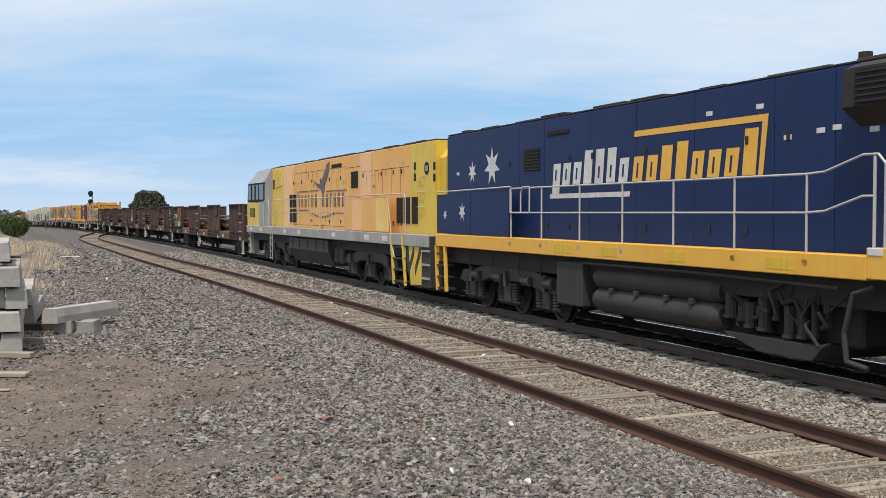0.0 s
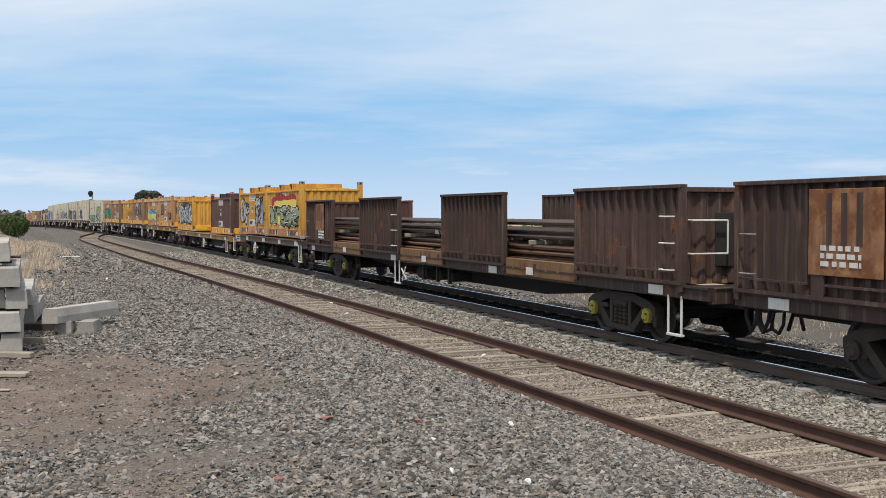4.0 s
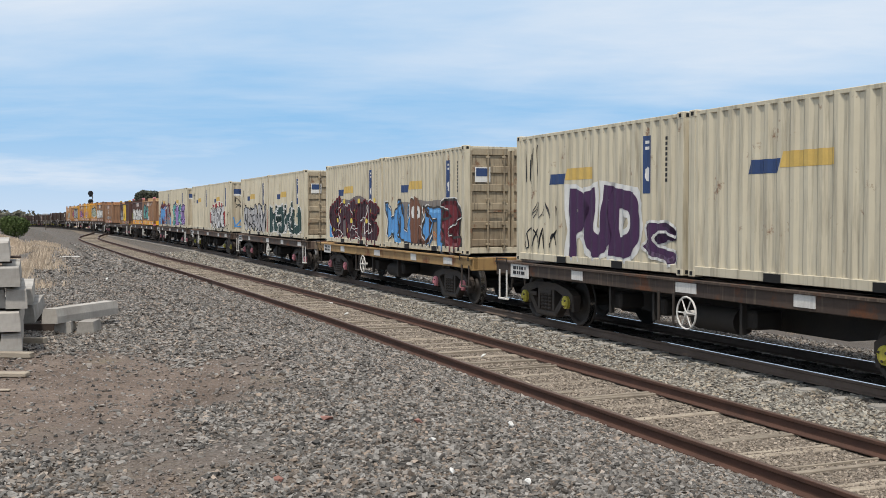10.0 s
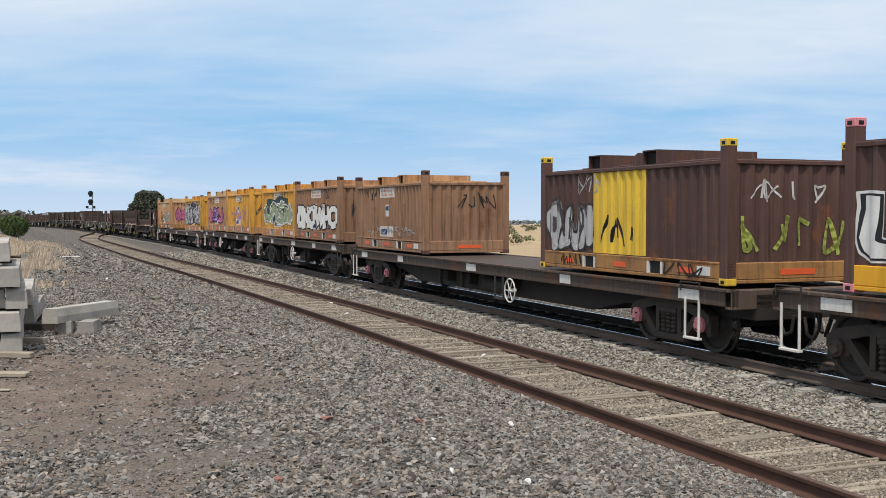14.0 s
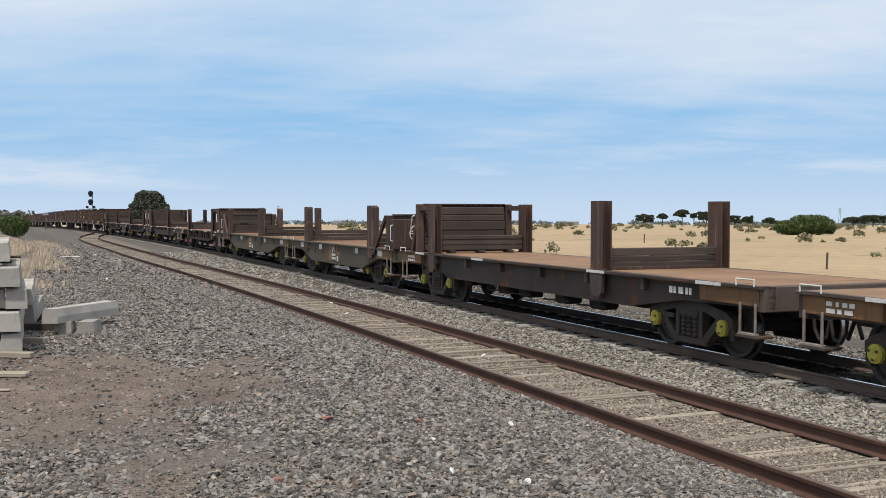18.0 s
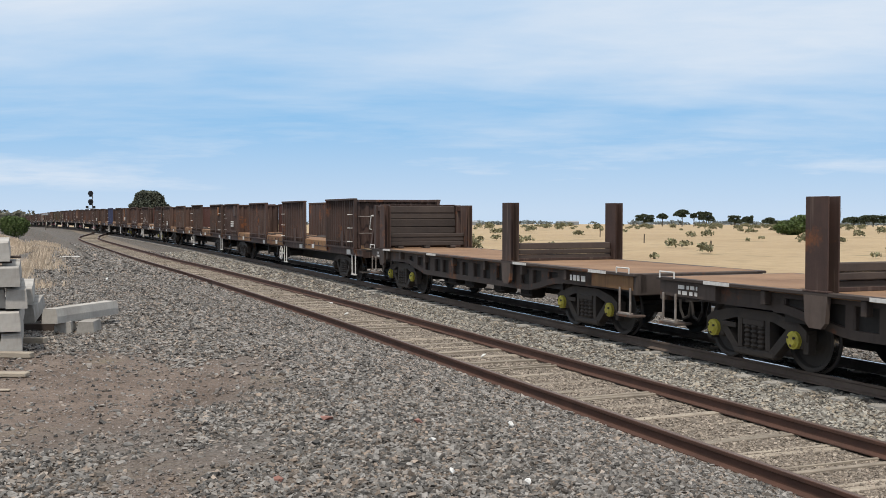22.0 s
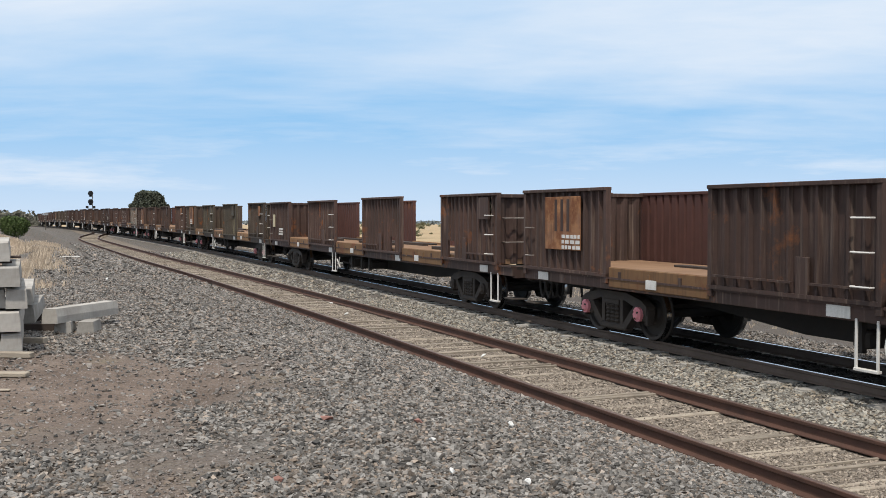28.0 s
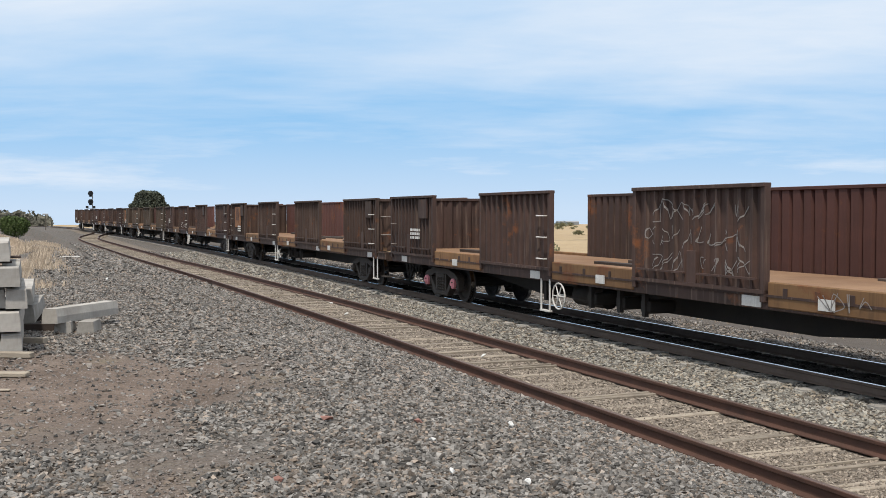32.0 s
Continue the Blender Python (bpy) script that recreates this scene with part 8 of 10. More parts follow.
def blue_locomotive():
    w = thing("locomotive", "dark blue diesel locomotive with yellow sill stripe and white handrails", "locomotive", "locomotives of the freight train")
    frame_sill(w, -11.5, 2.85, M_LYEL, 1.38, 1.68)
    frame_sill(w, 2.85, 11.3, M_LYEL, 1.40, 1.78)
    hood(w, -11.62, 9.0, M_BLUE, 4.1, (-9.6, -7.5, -6.35, -4.5, -2.9, -1.2, 0.7, 1.9, 4.0, 6.0))
    # radiator wing at the front of the hood
    part("radiator_wing", Shape().prism([(-HOOD, 3.28), (-1.40, 3.5), (-1.36, 3.98), (-HOOD, 4.08)], 2.35, 7.4, "x", M_DARK), w, "overhanging dark radiator grille")
    louvre(w, 2.6, 6.9, 3.52, 3.94, -1.405)
    part("horn", Shape().cyl((1.9, -0.6, 4.08), (1.9, -0.6, 4.3), 0.09, M_DARK, 10), w)
    # low panels along the walkway at the rear
    for a, b in ((-11.44, -9.35), (-9.33, -7.3)):
        panel(w, a, b, 1.70, 2.64, -1.40, M_BLUE, "blue walkway side panel", "walkway_panel", 0.03)
    louvre(w, -7.27, -6.56, 3.06, 3.52)
    louvre(w, -6.2, -5.3, 3.72, 3.82)
    latch(w, [(-8.9 + 0.9 * i, z) for i in range(12) for z in (1.95, 3.25) if (i * 7 + int(z)) % 3])
    # stars
    for cx, z0, z1, y, name in ((-8.92, 2.79, 3.70, -HOOD, "star"), (-10.04, 2.88, 3.41, -HOOD, "star"), (-9.82, 1.99, 2.44, -1.43, "star"), (-10.88, 2.02, 2.29, -1.43, "star")):
        r = (z1 - z0) / 2
        cz = (z0 + z1) / 2
        pts = [(cx + (r if i % 2 == 0 else r * 0.42) * math.sin(i * math.pi / 7) * 0.95, cz + (r if i % 2 == 0 else r * 0.42) * math.cos(i * math.pi / 7)) for i in range(14)]
        spray(w, outline(pts), y, M_WHITE, "white seven-pointed star", None, 0.006, name=name)
    # operator's mark: white and yellow slanting bars with a rule below and a frame above
    for i in range(7):
        x = -6.0 + i * 0.42
        z1 = (3.16, 3.16, 3.16, 3.36, 3.36, 3.36, 3.16)[i]
        lo = 2.55 if i == 0 else 2.74
        spray(w, outline([(x, lo), (x + 0.30, lo), (x + 0.37, z1), (x + 0.07, z1)]), -HOOD, M_WHITE, "white slanted block of the operator's mark", None, 0.006, name="mark_block")
        if i != 3:
            spray(w, outline([(x + 0.12, 2.83), (x + 0.18, 2.83), (x + 0.21, 3.05), (x + 0.15, 3.05)]), -HOOD, M_BLUE, "", None, 0.009, name="mark_block")
    spray(w, outline([(-6.1, 2.48), (-3.1, 2.48), (-3.07, 2.57), (-6.07, 2.57)]), -HOOD, M_WHITE, "", None, 0.006, name="mark_block")
    for i in range(8):
        x = -3.02 + i * 0.43
        z1 = (3.16, 3.16, 3.30, 3.34, 3.16, 3.16, 3.16, 3.42)[i]
        spray(w, outline([(x, 2.74), (x + 0.31, 2.74), (x + 0.38, z1), (x + 0.07, z1)]), -HOOD, M_LYEL, "yellow slanted block of the operator's mark", None, 0.006, name="mark_block")
        if i not in (2, 3, 7):
            spray(w, outline([(x + 0.13, 2.80), (x + 0.18, 2.80), (x + 0.21, 3.05), (x + 0.16, 3.05)]), -HOOD, M_BLUE, "", None, 0.009, name="mark_block")
    spray(w, outline([(-2.96, 3.50), (0.56, 3.50), (0.58, 3.60), (-2.94, 3.60)]), -HOOD, M_LYEL, "", None, 0.006, name="mark_block")
    spray(w, outline([(0.36, 2.74), (0.47, 2.74), (0.58, 3.60), (0.46, 3.60)]), -HOOD, M_LYEL, "", None, 0.007, name="mark_block")
    for x, z in ((0.9, 3.2), (1.55, 3.25), (1.85, 3.27), (2.5, 3.2), (-11.0, 3.1), (-0.9, 3.68), (0.3, 3.68)):
        panel(w, x, x + 0.16, z, z + 0.07, -HOOD, M_WHITE, "", "notice", 0.006)
    handrail(w, [-7.2, -5.8, -4.27, -2.78, -1.26, 0.27, 1.77], 2.70, M_CHROME)
    part("top_rail", Shape().tube([(1.77, -1.42, 2.70), (2.1, -1.42, 2.72), (2.75, -1.42, 2.9), (3.0, -1.42, 2.9), (3.12, -1.42, 2.78), (3.12, -1.42, 1.75)], 0.016, M_CHROME, 8), w)
    part("mid_rail", Shape().tube([(1.77, -1.42, 2.20), (2.1, -1.42, 2.22), (2.75, -1.42, 2.40), (2.95, -1.42, 2.40)], 0.016, M_CHROME, 8), w)
    part("rail_post", Shape().cyl((2.95, -1.42, 1.7), (2.95, -1.42, 2.88), 0.021, M_CHROME, 8).box(2.88, 3.12, -1.46, -1.38, 1.68, 1.78, M_WHITE, 0.01), w)
    part("top_rail", Shape().tube([(-11.4, -1.43, 2.70), (-7.2, -1.43, 2.74)], 0.016, M_CHROME, 8), w)
    part("gate_rail", Shape().tube([(-7.2, -1.44, 2.70), (-7.2, -1.44, 2.20), (-6.3, -1.44, 2.20), (-6.3, -1.44, 2.72), (-6.6, -1.44, 2.72), (-6.7, -1.44, 2.60), (-6.7, -1.44, 2.2)], 0.016, M_CHROME, 8), w, "folded white gate rail")
    for a, b in ((-5.2, -4.5), (-3.5, -2.9), (-1.5, -0.9), (1.0, 1.6)):
        panel(w, a, b, 1.44, 1.60, -1.45, M_LIGHTBOX, "brighter repainted patch", "paint_patch", 0.004)
    # twin tanks, equipment boxes and bogies
    for z, r in ((1.02, 0.20), (0.64, 0.22)):
        part("fuel_tank", Shape().cyl((-3.9, -1.12, z), (-0.45, -1.12, z), r, M_TANK, 24).cyl((-4.05, -1.12, z), (-3.9, -1.12, z), r * 0.7, M_TANK, 24, r).cyl((-0.45, -1.12, z), (-0.3, -1.12, z), r, M_TANK, 24, r * 0.7), w, "long dusty grey cylindrical tank", smooth=True)
    for x in (-3.3, -2.5, -1.6, -0.9):
        part("tank_strap", Shape().box(x - 0.04, x + 0.04, -1.36, -1.1, 0.78, 0.88, M_TANK, 0.01), w)
    part("main_tank", Shape().box(-4.2, 0.2, -1.0, 1.3, 0.36, 1.2, M_DARK, 0.05), w)
    part("equipment_box", Shape().box(-5.25, -4.25, -1.38, -0.9, 0.46, 1.28, M_TANK, 0.03), w, "dusty grey equipment box")
    rnd = random.Random(17)
    part("gear_backing", Shape().box(-0.2, 2.3, -0.95, 0.9, 0.45, 1.2, M_DARK, 0.04), w)
    for k in range(9):      # filters, valves and air pipes ahead of the tanks
        x, z, r = -0.15 + k * 0.25 + rnd.uniform(-0.05, 0.05), rnd.uniform(0.5, 0.75), rnd.uniform(0.05, 0.11)
        part("filter", Shape().cyl((x, -1.12, z), (x, -1.12, z + rnd.uniform(0.25, 0.5)), r, M_TANK, 10).cyl((x, -1.12, z - 0.05), (x, -1.12, z), r * 1.25, M_TANK, 10), w)
    for k in range(14):
        x, z = rnd.uniform(-0.3, 2.0), rnd.uniform(0.45, 1.15)
        pts = [(x, -1.2, z)]
        for _ in range(3):
            q = pts[-1]
            pts.append((q[0] + rnd.uniform(-0.1, 0.35), -1.2 + rnd.uniform(-0.1, 0.06), min(1.25, max(0.35, q[2] + rnd.uniform(-0.35, 0.35)))))
        part("air_pipe", Shape().tube(pts, rnd.choice((0.014, 0.02, 0.028)), rnd.choice((M_TANK, M_DARK)), 6), w)
    part("air_pipe", Shape().tube([(-4.2, -1.38, 1.28), (-1.0, -1.38, 1.29), (2.3, -1.36, 1.25)], 0.022, M_TANK, 6), w)
    for x in (-9.6, -8.4, -7.0, -6.0):
        part("brake_cylinder", Shape().cyl((x, -1.22, 0.78), (x + 0.34, -1.22, 0.78), 0.10, M_TANK, 10).tube([(x, -1.26, 0.8), (x - 0.15, -1.28, 1.0), (x - 0.1, -1.26, 1.25)], 0.016, M_TANK, 6), w)
    part("belly_plate", Shape().prism([(-0.2, 0.45), (1.9, 0.45), (1.7, 0.25), (0.6, 0.25)], -1.25, 1.2, "y", M_TANK), w)
    loco_bogie(w, -7.9), loco_bogie(w, 5.6)
    part("cable", Shape().tube([(2.9, -1.35, 1.3), (2.6, -1.4, 1.2), (2.45, -1.4, 0.7), (2.5, -1.4, 0.35), (2.8, -1.35, 0.3)], 0.035, M_TANK, 8), w)
    # rear platform and cab
    part("rear_platform", Shape().box(-11.6, -11.4, -1.40, 1.4, 1.0, 1.65, M_LYEL, 0.02), w)
    part("rear_skirt", Shape().box(-11.6, -11.4, -1.30, 1.3, 0.28, 1.0, M_TANK, 0.02), w)
    for x in (-11.56, -10.98):
        part("step_side", Shape().prism([(x, 1.4), (x + 0.07, 1.4), (x + 0.17, 0.3), (x + 0.10, 0.3)], -1.45, -1.38, "y", M_LYEL), w, "yellow step side")
    for k in range(4):
        part("tread", Shape().box(-11.5 + 0.02 * (3 - k), -10.92 + 0.02 * (3 - k), -1.43, -1.15, 0.34 + k * 0.28, 0.38 + k * 0.28, M_TANK), w)
    part("cab", Shape().prism([(9.0, 1.6), (11.2, 1.6), (11.2, 2.7), (10.9, 3.9), (10.3, 4.1), (9.0, 4.1)], -1.4, 1.4, "y", M_BLUE), w, "dark blue driver's cab")
    part("coupler", ME_COUPLER, w, at=pose(-11.5, 0, 0, 0, 0, 180))
    return rides(w, 12.8, 6.7)


def yellow_locomotive():
    w = thing("locomotive", "faded yellow and grey diesel locomotive with patched panels", "locomotive", "locomotives of the freight train")
    frame_sill(w, -12.0, 11.3, M_LGREY, 1.32, 1.63)

    def tone(x):
        return M_LEMON if x < -6.1 or x > 9.0 else (M_PINKY if -6.1 <= x < -4.4 or 4.4 < x < 5.6 else M_PEACH)
    hood(w, -8.25, 10.9, tone, 4.07, (-6.1, -5.2, -4.42, -1.9, 0.2, 2.85, 4.45, 5.5, 7.2, 9.05))
    part("end_hood", Shape().prism([(-0.95, 1.62), (-0.95, 3.6), (-0.7, 3.9), (0.7, 3.9), (0.95, 3.6), (0.95, 1.62)], 10.9, 11.3, "x", M_LEMON), w)
    part("hood_hatch", Shape().prism([(-7.66, 3.98), (-6.55, 3.98), (-6.40, 3.30), (-7.50, 3.23)], -HOOD - 0.022, -HOOD, "y", M_LEMON), w, "flat lemon-yellow side hatch")
    part("roof_step", Shape().box(-1.6, 2.9, -0.85, 0.85, 4.05, 4.16, M_DARK, 0.05), w, "dark exhaust-stained roof hump")
    # cab
    sh = Shape().prism([(-12.02, 1.62), (-12.10, 2.64), (-9.56, 2.64), (-9.56, 1.62)], -1.40, 1.40, "y", M_LEMON)
    cab = part("cab", sh, w, "lemon-yellow cab nose")
    part("cab_side", Shape().prism([(-9.555, 1.62), (-9.555, 2.68), (-8.5, 2.68), (-8.5, 3.5), (-8.26, 3.5), (-8.26, 1.62)], -1.36, 1.36, "y", M_GREY), w, "grey cab side")
    part("cab_roof", Shape().prism([(-11.98, 3.50), (-11.45, 3.92), (-11.0, 4.03), (-8.26, 4.07), (-8.26, 3.50)], -1.12, 1.12, "y", M_GREY), w, "grey cab roof")
    for q in (-1, 1):
        vs = [(-11.98, q * 1.40, 3.49), (-8.26, q * 1.40, 3.49), (-8.26, q * 1.12, 4.06), (-11.1, q * 1.12, 4.02), (-11.98, q * 1.12, 3.49), (-8.26, q * 1.12, 3.49)]
        part("roof_slope", Shape().add(vs, [(0, 1, 2, 3), (0, 3, 4), (1, 5, 2), (0, 4, 5, 1), (4, 3, 2, 5)], M_GREY), w)
    part("window_band", Shape().prism([(-12.09, 2.66), (-11.92, 3.49), (-8.52, 3.49), (-8.52, 2.69)], -1.385, 1.385, "y", M_BLACK), w, "black window surround")
    for a, b in ((-11.92, -11.2), (-11.08, -10.4), (-10.28, -9.68), (-9.45, -8.62)):
        panel(w, a + (0.1 if a < -11.5 else 0), b, 2.76, 3.42, -1.385, M_GLASS, "dark cab window", "window", 0.008)
    for a, b in ((-11.16, -11.10), (-10.36, -10.30)):
        part("wiper", Shape().box(a, b, -1.42, -1.40, 2.70, 3.40, M_BLACK, 0.006), w, "upright black window wiper")
    panel(w, -9.5, -8.55, 1.72, 2.66, -1.36, M_GREY, "pale grey door panel", "cab_door", 0.03)
    for i in range(4):
        panel(w, -11.38 + i * 0.28, -11.18 + i * 0.28, 2.0, 2.40, -1.40, M_DARK, "", "number_bar", 0.006)
    panel(w, -11.72, -11.67, 1.9, 2.5, -1.40, M_DARK, "", "grab_slot", 0.006)
    for x in (-11.6, -11.35):
        part("pilot", Shape().box(-12.05, -11.6, -1.36, -0.95, 0.35, 1.34, M_LGREY, 0.02).box(-12.0, -11.75, -1.38, -1.35, 1.08, 1.22, M_BLACK).box(-12.0, -11.75, -1.38, -1.35, 0.80, 0.94, M_BLACK).box(-12.0, -11.75, -1.38, -1.35, 0.52, 0.66, M_BLACK), w, "stepped grey pilot") if x < -11.5 else None
    part("pilot_beam", Shape().box(-12.0, -11.65, -1.3, 1.3, 0.5, 1.34, M_DARK, 0.02), w)
    # doors, grilles and marks on the hood
    panel(w, -8.12, -7.48, 1.70, 3.72, -HOOD, M_LEMON, "lemon-yellow access door", "hood_door", 0.02)
    panel(w, -8.0, -7.66, 3.19, 3.57, -HOOD - 0.02, M_GLASS, "small dark window", "window", 0.01)
    louvre(w, -5.08, -3.98, 2.40, 2.90)
    louvre(w, -5.08, -3.98, 1.82, 2.34)
    louvre(w, 3.43, 4.18, 2.98, 3.51)
    panel(w, 3.0, 4.4, 2.75, 3.62, -HOOD, M_PEACH, "", "hood_door", 0.008)
    louvre(w, 1.1, 2.3, 3.72, 3.84)
    for a, b in ((7.9, 8.4), (8.5, 9.0), (9.15, 9.6)):
        louvre(w, a, b, 1.9, 2.62, -HOOD, True)
    latch(w, [(x, z) for x in (-4.4, -3.1, -1.6, -0.4, 0.8, 2.2, 4.7, 5.9, 6.5, 7.6, 8.3) for z in (1.9, 3.35) if (int(x * 3) + int(z)) % 4])
    for x in (-4.55, 2.85, -1.9):
        part("hood_seam", Shape().box(x - 0.02, x + 0.02, -HOOD - 0.02, -HOOD, 1.65, 3.9, M_PEACH), w)
    for x in (-6.1, 4.45, 5.5):      # pale drips where repainted panels meet
        spray(w, outline([(x - 0.05, 3.95), (x + 0.06, 3.95), (x + 0.05, 2.9), (x + 0.02, 1.75), (x - 0.03, 2.4)]), -HOOD, M_DRIP, "pale paint drip", None, 0.005, name="paint_drip")
    M_SEAM = mat("rust_dark_seam", (0.07, 0.032, 0.016), 0.9, 0, (0.12, 0.06, 0.03), 6.0, 0.8)
    rnd = random.Random(29)
    for x0, x1, z in ((-4.5, 2.8, 3.70), (-4.5, 2.8, 1.74), (2.9, 4.4, 3.64), (2.9, 4.4, 2.74), (4.5, 8.9, 3.46)):
        a = x0
        while a < x1:      # broken rusty door joints
            b = min(x1, a + rnd.uniform(0.3, 1.4))
            part("door_joint", Shape().box(a, b, -HOOD - 0.004, -HOOD, z - 0.006, z + rnd.uniform(0.004, 0.014), M_SEAM), w)
            a = b + rnd.uniform(0.0, 0.25)
    for x in (-4.3, -3.2, -2.6, -0.9, 1.0, 1.9, 5.9, 6.6, 7.4, 8.2):
        part("door_joint", Shape().box(x, x + 0.011, -HOOD - 0.004, -HOOD, 2.98 if x < 3 else 2.7, 3.7 if x < 3 else 3.46, M_SEAM), w)
    for k in range(44):      # short rust runs under latches, hinges and joints
        x, z, d = rnd.uniform(-4.4, 9.4), rnd.choice((3.66, 3.4, 3.34, 1.98, 2.72)), rnd.uniform(0.05, 0.32)
        spray(w, outline([(x, z), (x + 0.03, z), (x + 0.018, z - d), (x + 0.010, z - d)]), -HOOD, M_SEAM, "", None, 0.005, name="rust_run")
    M_MARK = paint("dark_grey_mark", (0.12, 0.105, 0.095))
    # dark mark on the side: a bird-like sweep above a row of narrow blocks between rules
    spray(w, outline([(-1.55, 3.42), (-0.75, 3.10), (-0.35, 3.02), (-0.1, 2.86), (0.15, 2.92), (0.2, 3.15), (0.75, 3.62), (0.85, 3.95), (0.72, 3.90), (0.66, 4.0), (0.58, 3.86), (0.45, 3.92), (0.38, 3.75), (-0.1, 3.42), (-0.5, 3.22), (-0.9, 3.25)]), -HOOD, M_MARK, "dark grey sweeping bird-shaped mark", None, 0.012, name="mark")
    for a, b, z in ((-3.75, -0.6, 2.97), (0.4, 2.95, 2.92), (-3.75, -2.0, 2.27), (1.2, 2.9, 2.18)):
        spray(w, outline([(a, z), (b, z), (b, z + 0.04), (a, z + 0.04)]), -HOOD, M_MARK, "", None, 0.012, name="mark")
    x = -3.65
    for i in range(13):
        if i != 6:
            wd = 0.28
            spray(w, outline([(x, 2.40), (x + 0.09, 2.40), (x + 0.09, 2.86), (x, 2.86)]), -HOOD, M_MARK, "dark grey narrow block of the operator's mark", None, 0.012, name="mark")
            spray(w, outline([(x + 0.17, 2.40), (x + 0.24, 2.40), (x + 0.24, 2.86), (x + 0.17, 2.86)]), -HOOD, M_MARK, "", None, 0.012, name="mark")
            if i % 3 != 1:
                spray(w, outline([(x + 0.05, 2.80 if i % 2 else 2.42), (x + 0.22, 2.80 if i % 2 else 2.42), (x + 0.22, 2.86 if i % 2 else 2.48), (x + 0.05, 2.86 if i % 2 else 2.48)]), -HOOD, M_MARK, "", None, 0.012, name="mark")
        x += 0.50
    for i in range(9):
        a = -1.6 + i * 0.34
        z = 2.0 + 0.12 * ((i - 4) / 4) ** 2
        spray(w, blob(a, a + 0.28, z, z + 0.1, i + 3, 10, 0.2), -HOOD, M_MARK, "", None, 0.012, name="mark")
    # walkway panels of many repaints
    for a, b, m in ((3.75, 4.6, M_PEACH), (4.61, 5.55, M_PINKY), (5.57, 6.95, M_PEACH), (6.97, 8.05, M_AMBER)):
        panel(w, a, b, 1.66, 2.64, -1.38, m, "patched orange walkway panel", "walkway_panel", 0.03)
    handrail(w, [-6.74, -5.2, -3.7, -2.2, -0.7, 0.8, 2.3, 3.75], 2.71, M_CHROME)
    part("top_rail", Shape().tube([(3.75, -1.42, 2.71), (9.45, -1.42, 2.71), (9.55, -1.42, 2.6), (9.55, -1.42, 1.0)], 0.016, M_CHROME, 8), w)
    part("gate_rail", Shape().tube([(-8.40, -1.42, 1.65), (-8.40, -1.42, 2.55), (-8.28, -1.42, 2.72), (-7.55, -1.42, 2.72), (-7.42, -1.42, 2.55), (-7.42, -1.42, 1.65)], 0.016, M_CHROME, 8), w, "pale bent handrail")
    part("gate_rail", Shape().tube([(8.1, -1.43, 2.66), (8.5, -1.43, 1.3), (8.7, -1.43, 0.95)], 0.016, M_CHROME, 8), w)
    for x in (-11.0, -8.9, -4.4, -2.1, 2.6, 6.2, 7.9):
        panel(w, x - 0.22, x + 0.22, 1.40, 1.55, -1.45, M_WHITE, "white reflector plate", "marker_plate", 0.008)
    # tank, steps, bogies
    part("fuel_tank", Shape().prism([(-1.36, 1.25), (-1.36, 0.85), (-1.1, 0.38), (1.1, 0.38), (1.36, 0.85), (1.36, 1.25)], -4.1, 1.6, "x", M_TANK), w, "dusty dark grey fuel tank")
    latch(w, [(x, z) for x in (-3.4, -2.4, -1.2, 0.0, 1.0) for z in (0.98, 1.15)], -1.365)
    for x in (2.0, 2.6, -4.6):
        part("pipework", Shape().box(x - 0.25, x + 0.25, -1.2, -0.7, 0.5, 1.25, M_TANK, 0.06), w)
    loco_bogie(w, -7.1), loco_bogie(w, 5.7)
    sh = Shape()
    for x in (-7.05, -6.65):
        sh.box(x - 0.03, x + 0.03, -1.46, -1.42, 0.28, 1.35, M_LGREY, 0.006)
    for z in (0.34, 0.62, 0.9, 1.16):
        sh.cyl((-7.05, -1.44, z), (-6.65, -1.44, z), 0.018, M_CHROME, 6)
    part("ladder", sh, w, "pale steel cab ladder")
    part("rear_skirt", Shape().prism([(9.2, 1.6), (11.4, 1.6), (11.4, 0.30), (9.9, 0.28)], -1.40, 1.40, "y", M_TANK), w)
    part("corner_plate", Shape().prism([(9.75, 1.62), (10.75, 1.62), (10.75, 0.34), (9.95, 0.30)], -1.412, -1.39, "y", M_LEMON), w, "lemon-yellow corner plate")
    for a in (9.72, 10.2):
        part("hazard_stripe", Shape().prism([(a + 0.1, 0.55), (a + 0.1, 0.80), (a + 0.52, 1.42), (a + 0.52, 1.12)], -1.418, -1.412, "y", M_TANK), w, "dark grey hazard stripe")
    for z in (0.5, 0.85, 1.2):
        part("tread", Shape().box(10.82, 11.36, -1.44, -1.38, z, z + 0.05, M_LGREY), w)
    part("end_marker", Shape().cyl((10.28, -HOOD - 0.012, 3.36), (10.28, -HOOD, 3.36), 0.17, M_BLACK, 16).box(10.18, 10.22, -HOOD - 0.016, -HOOD - 0.011, 3.29, 3.43, M_WHITE).box(10.30, 10.36, -HOOD - 0.016, -HOOD - 0.011, 3.29, 3.43, M_WHITE), w, "round black marker with pale bars")
    for x, z in ((9.3, 3.35), (9.3, 3.05), (10.75, 3.3), (10.75, 3.0)):
        panel(w, x, x + 0.16, z, z + 0.2, -HOOD, M_BLACK, "", "grab_slot", 0.006)
    for z in (2.35, 2.75, 3.15):
        part("grab_rail", Shape().tube([(9.75, -HOOD, z), (9.75, -HOOD - 0.07, z), (10.15, -HOOD - 0.07, z), (10.15, -HOOD, z)], 0.012, M_CHROME, 6), w)
    sh = Shape()
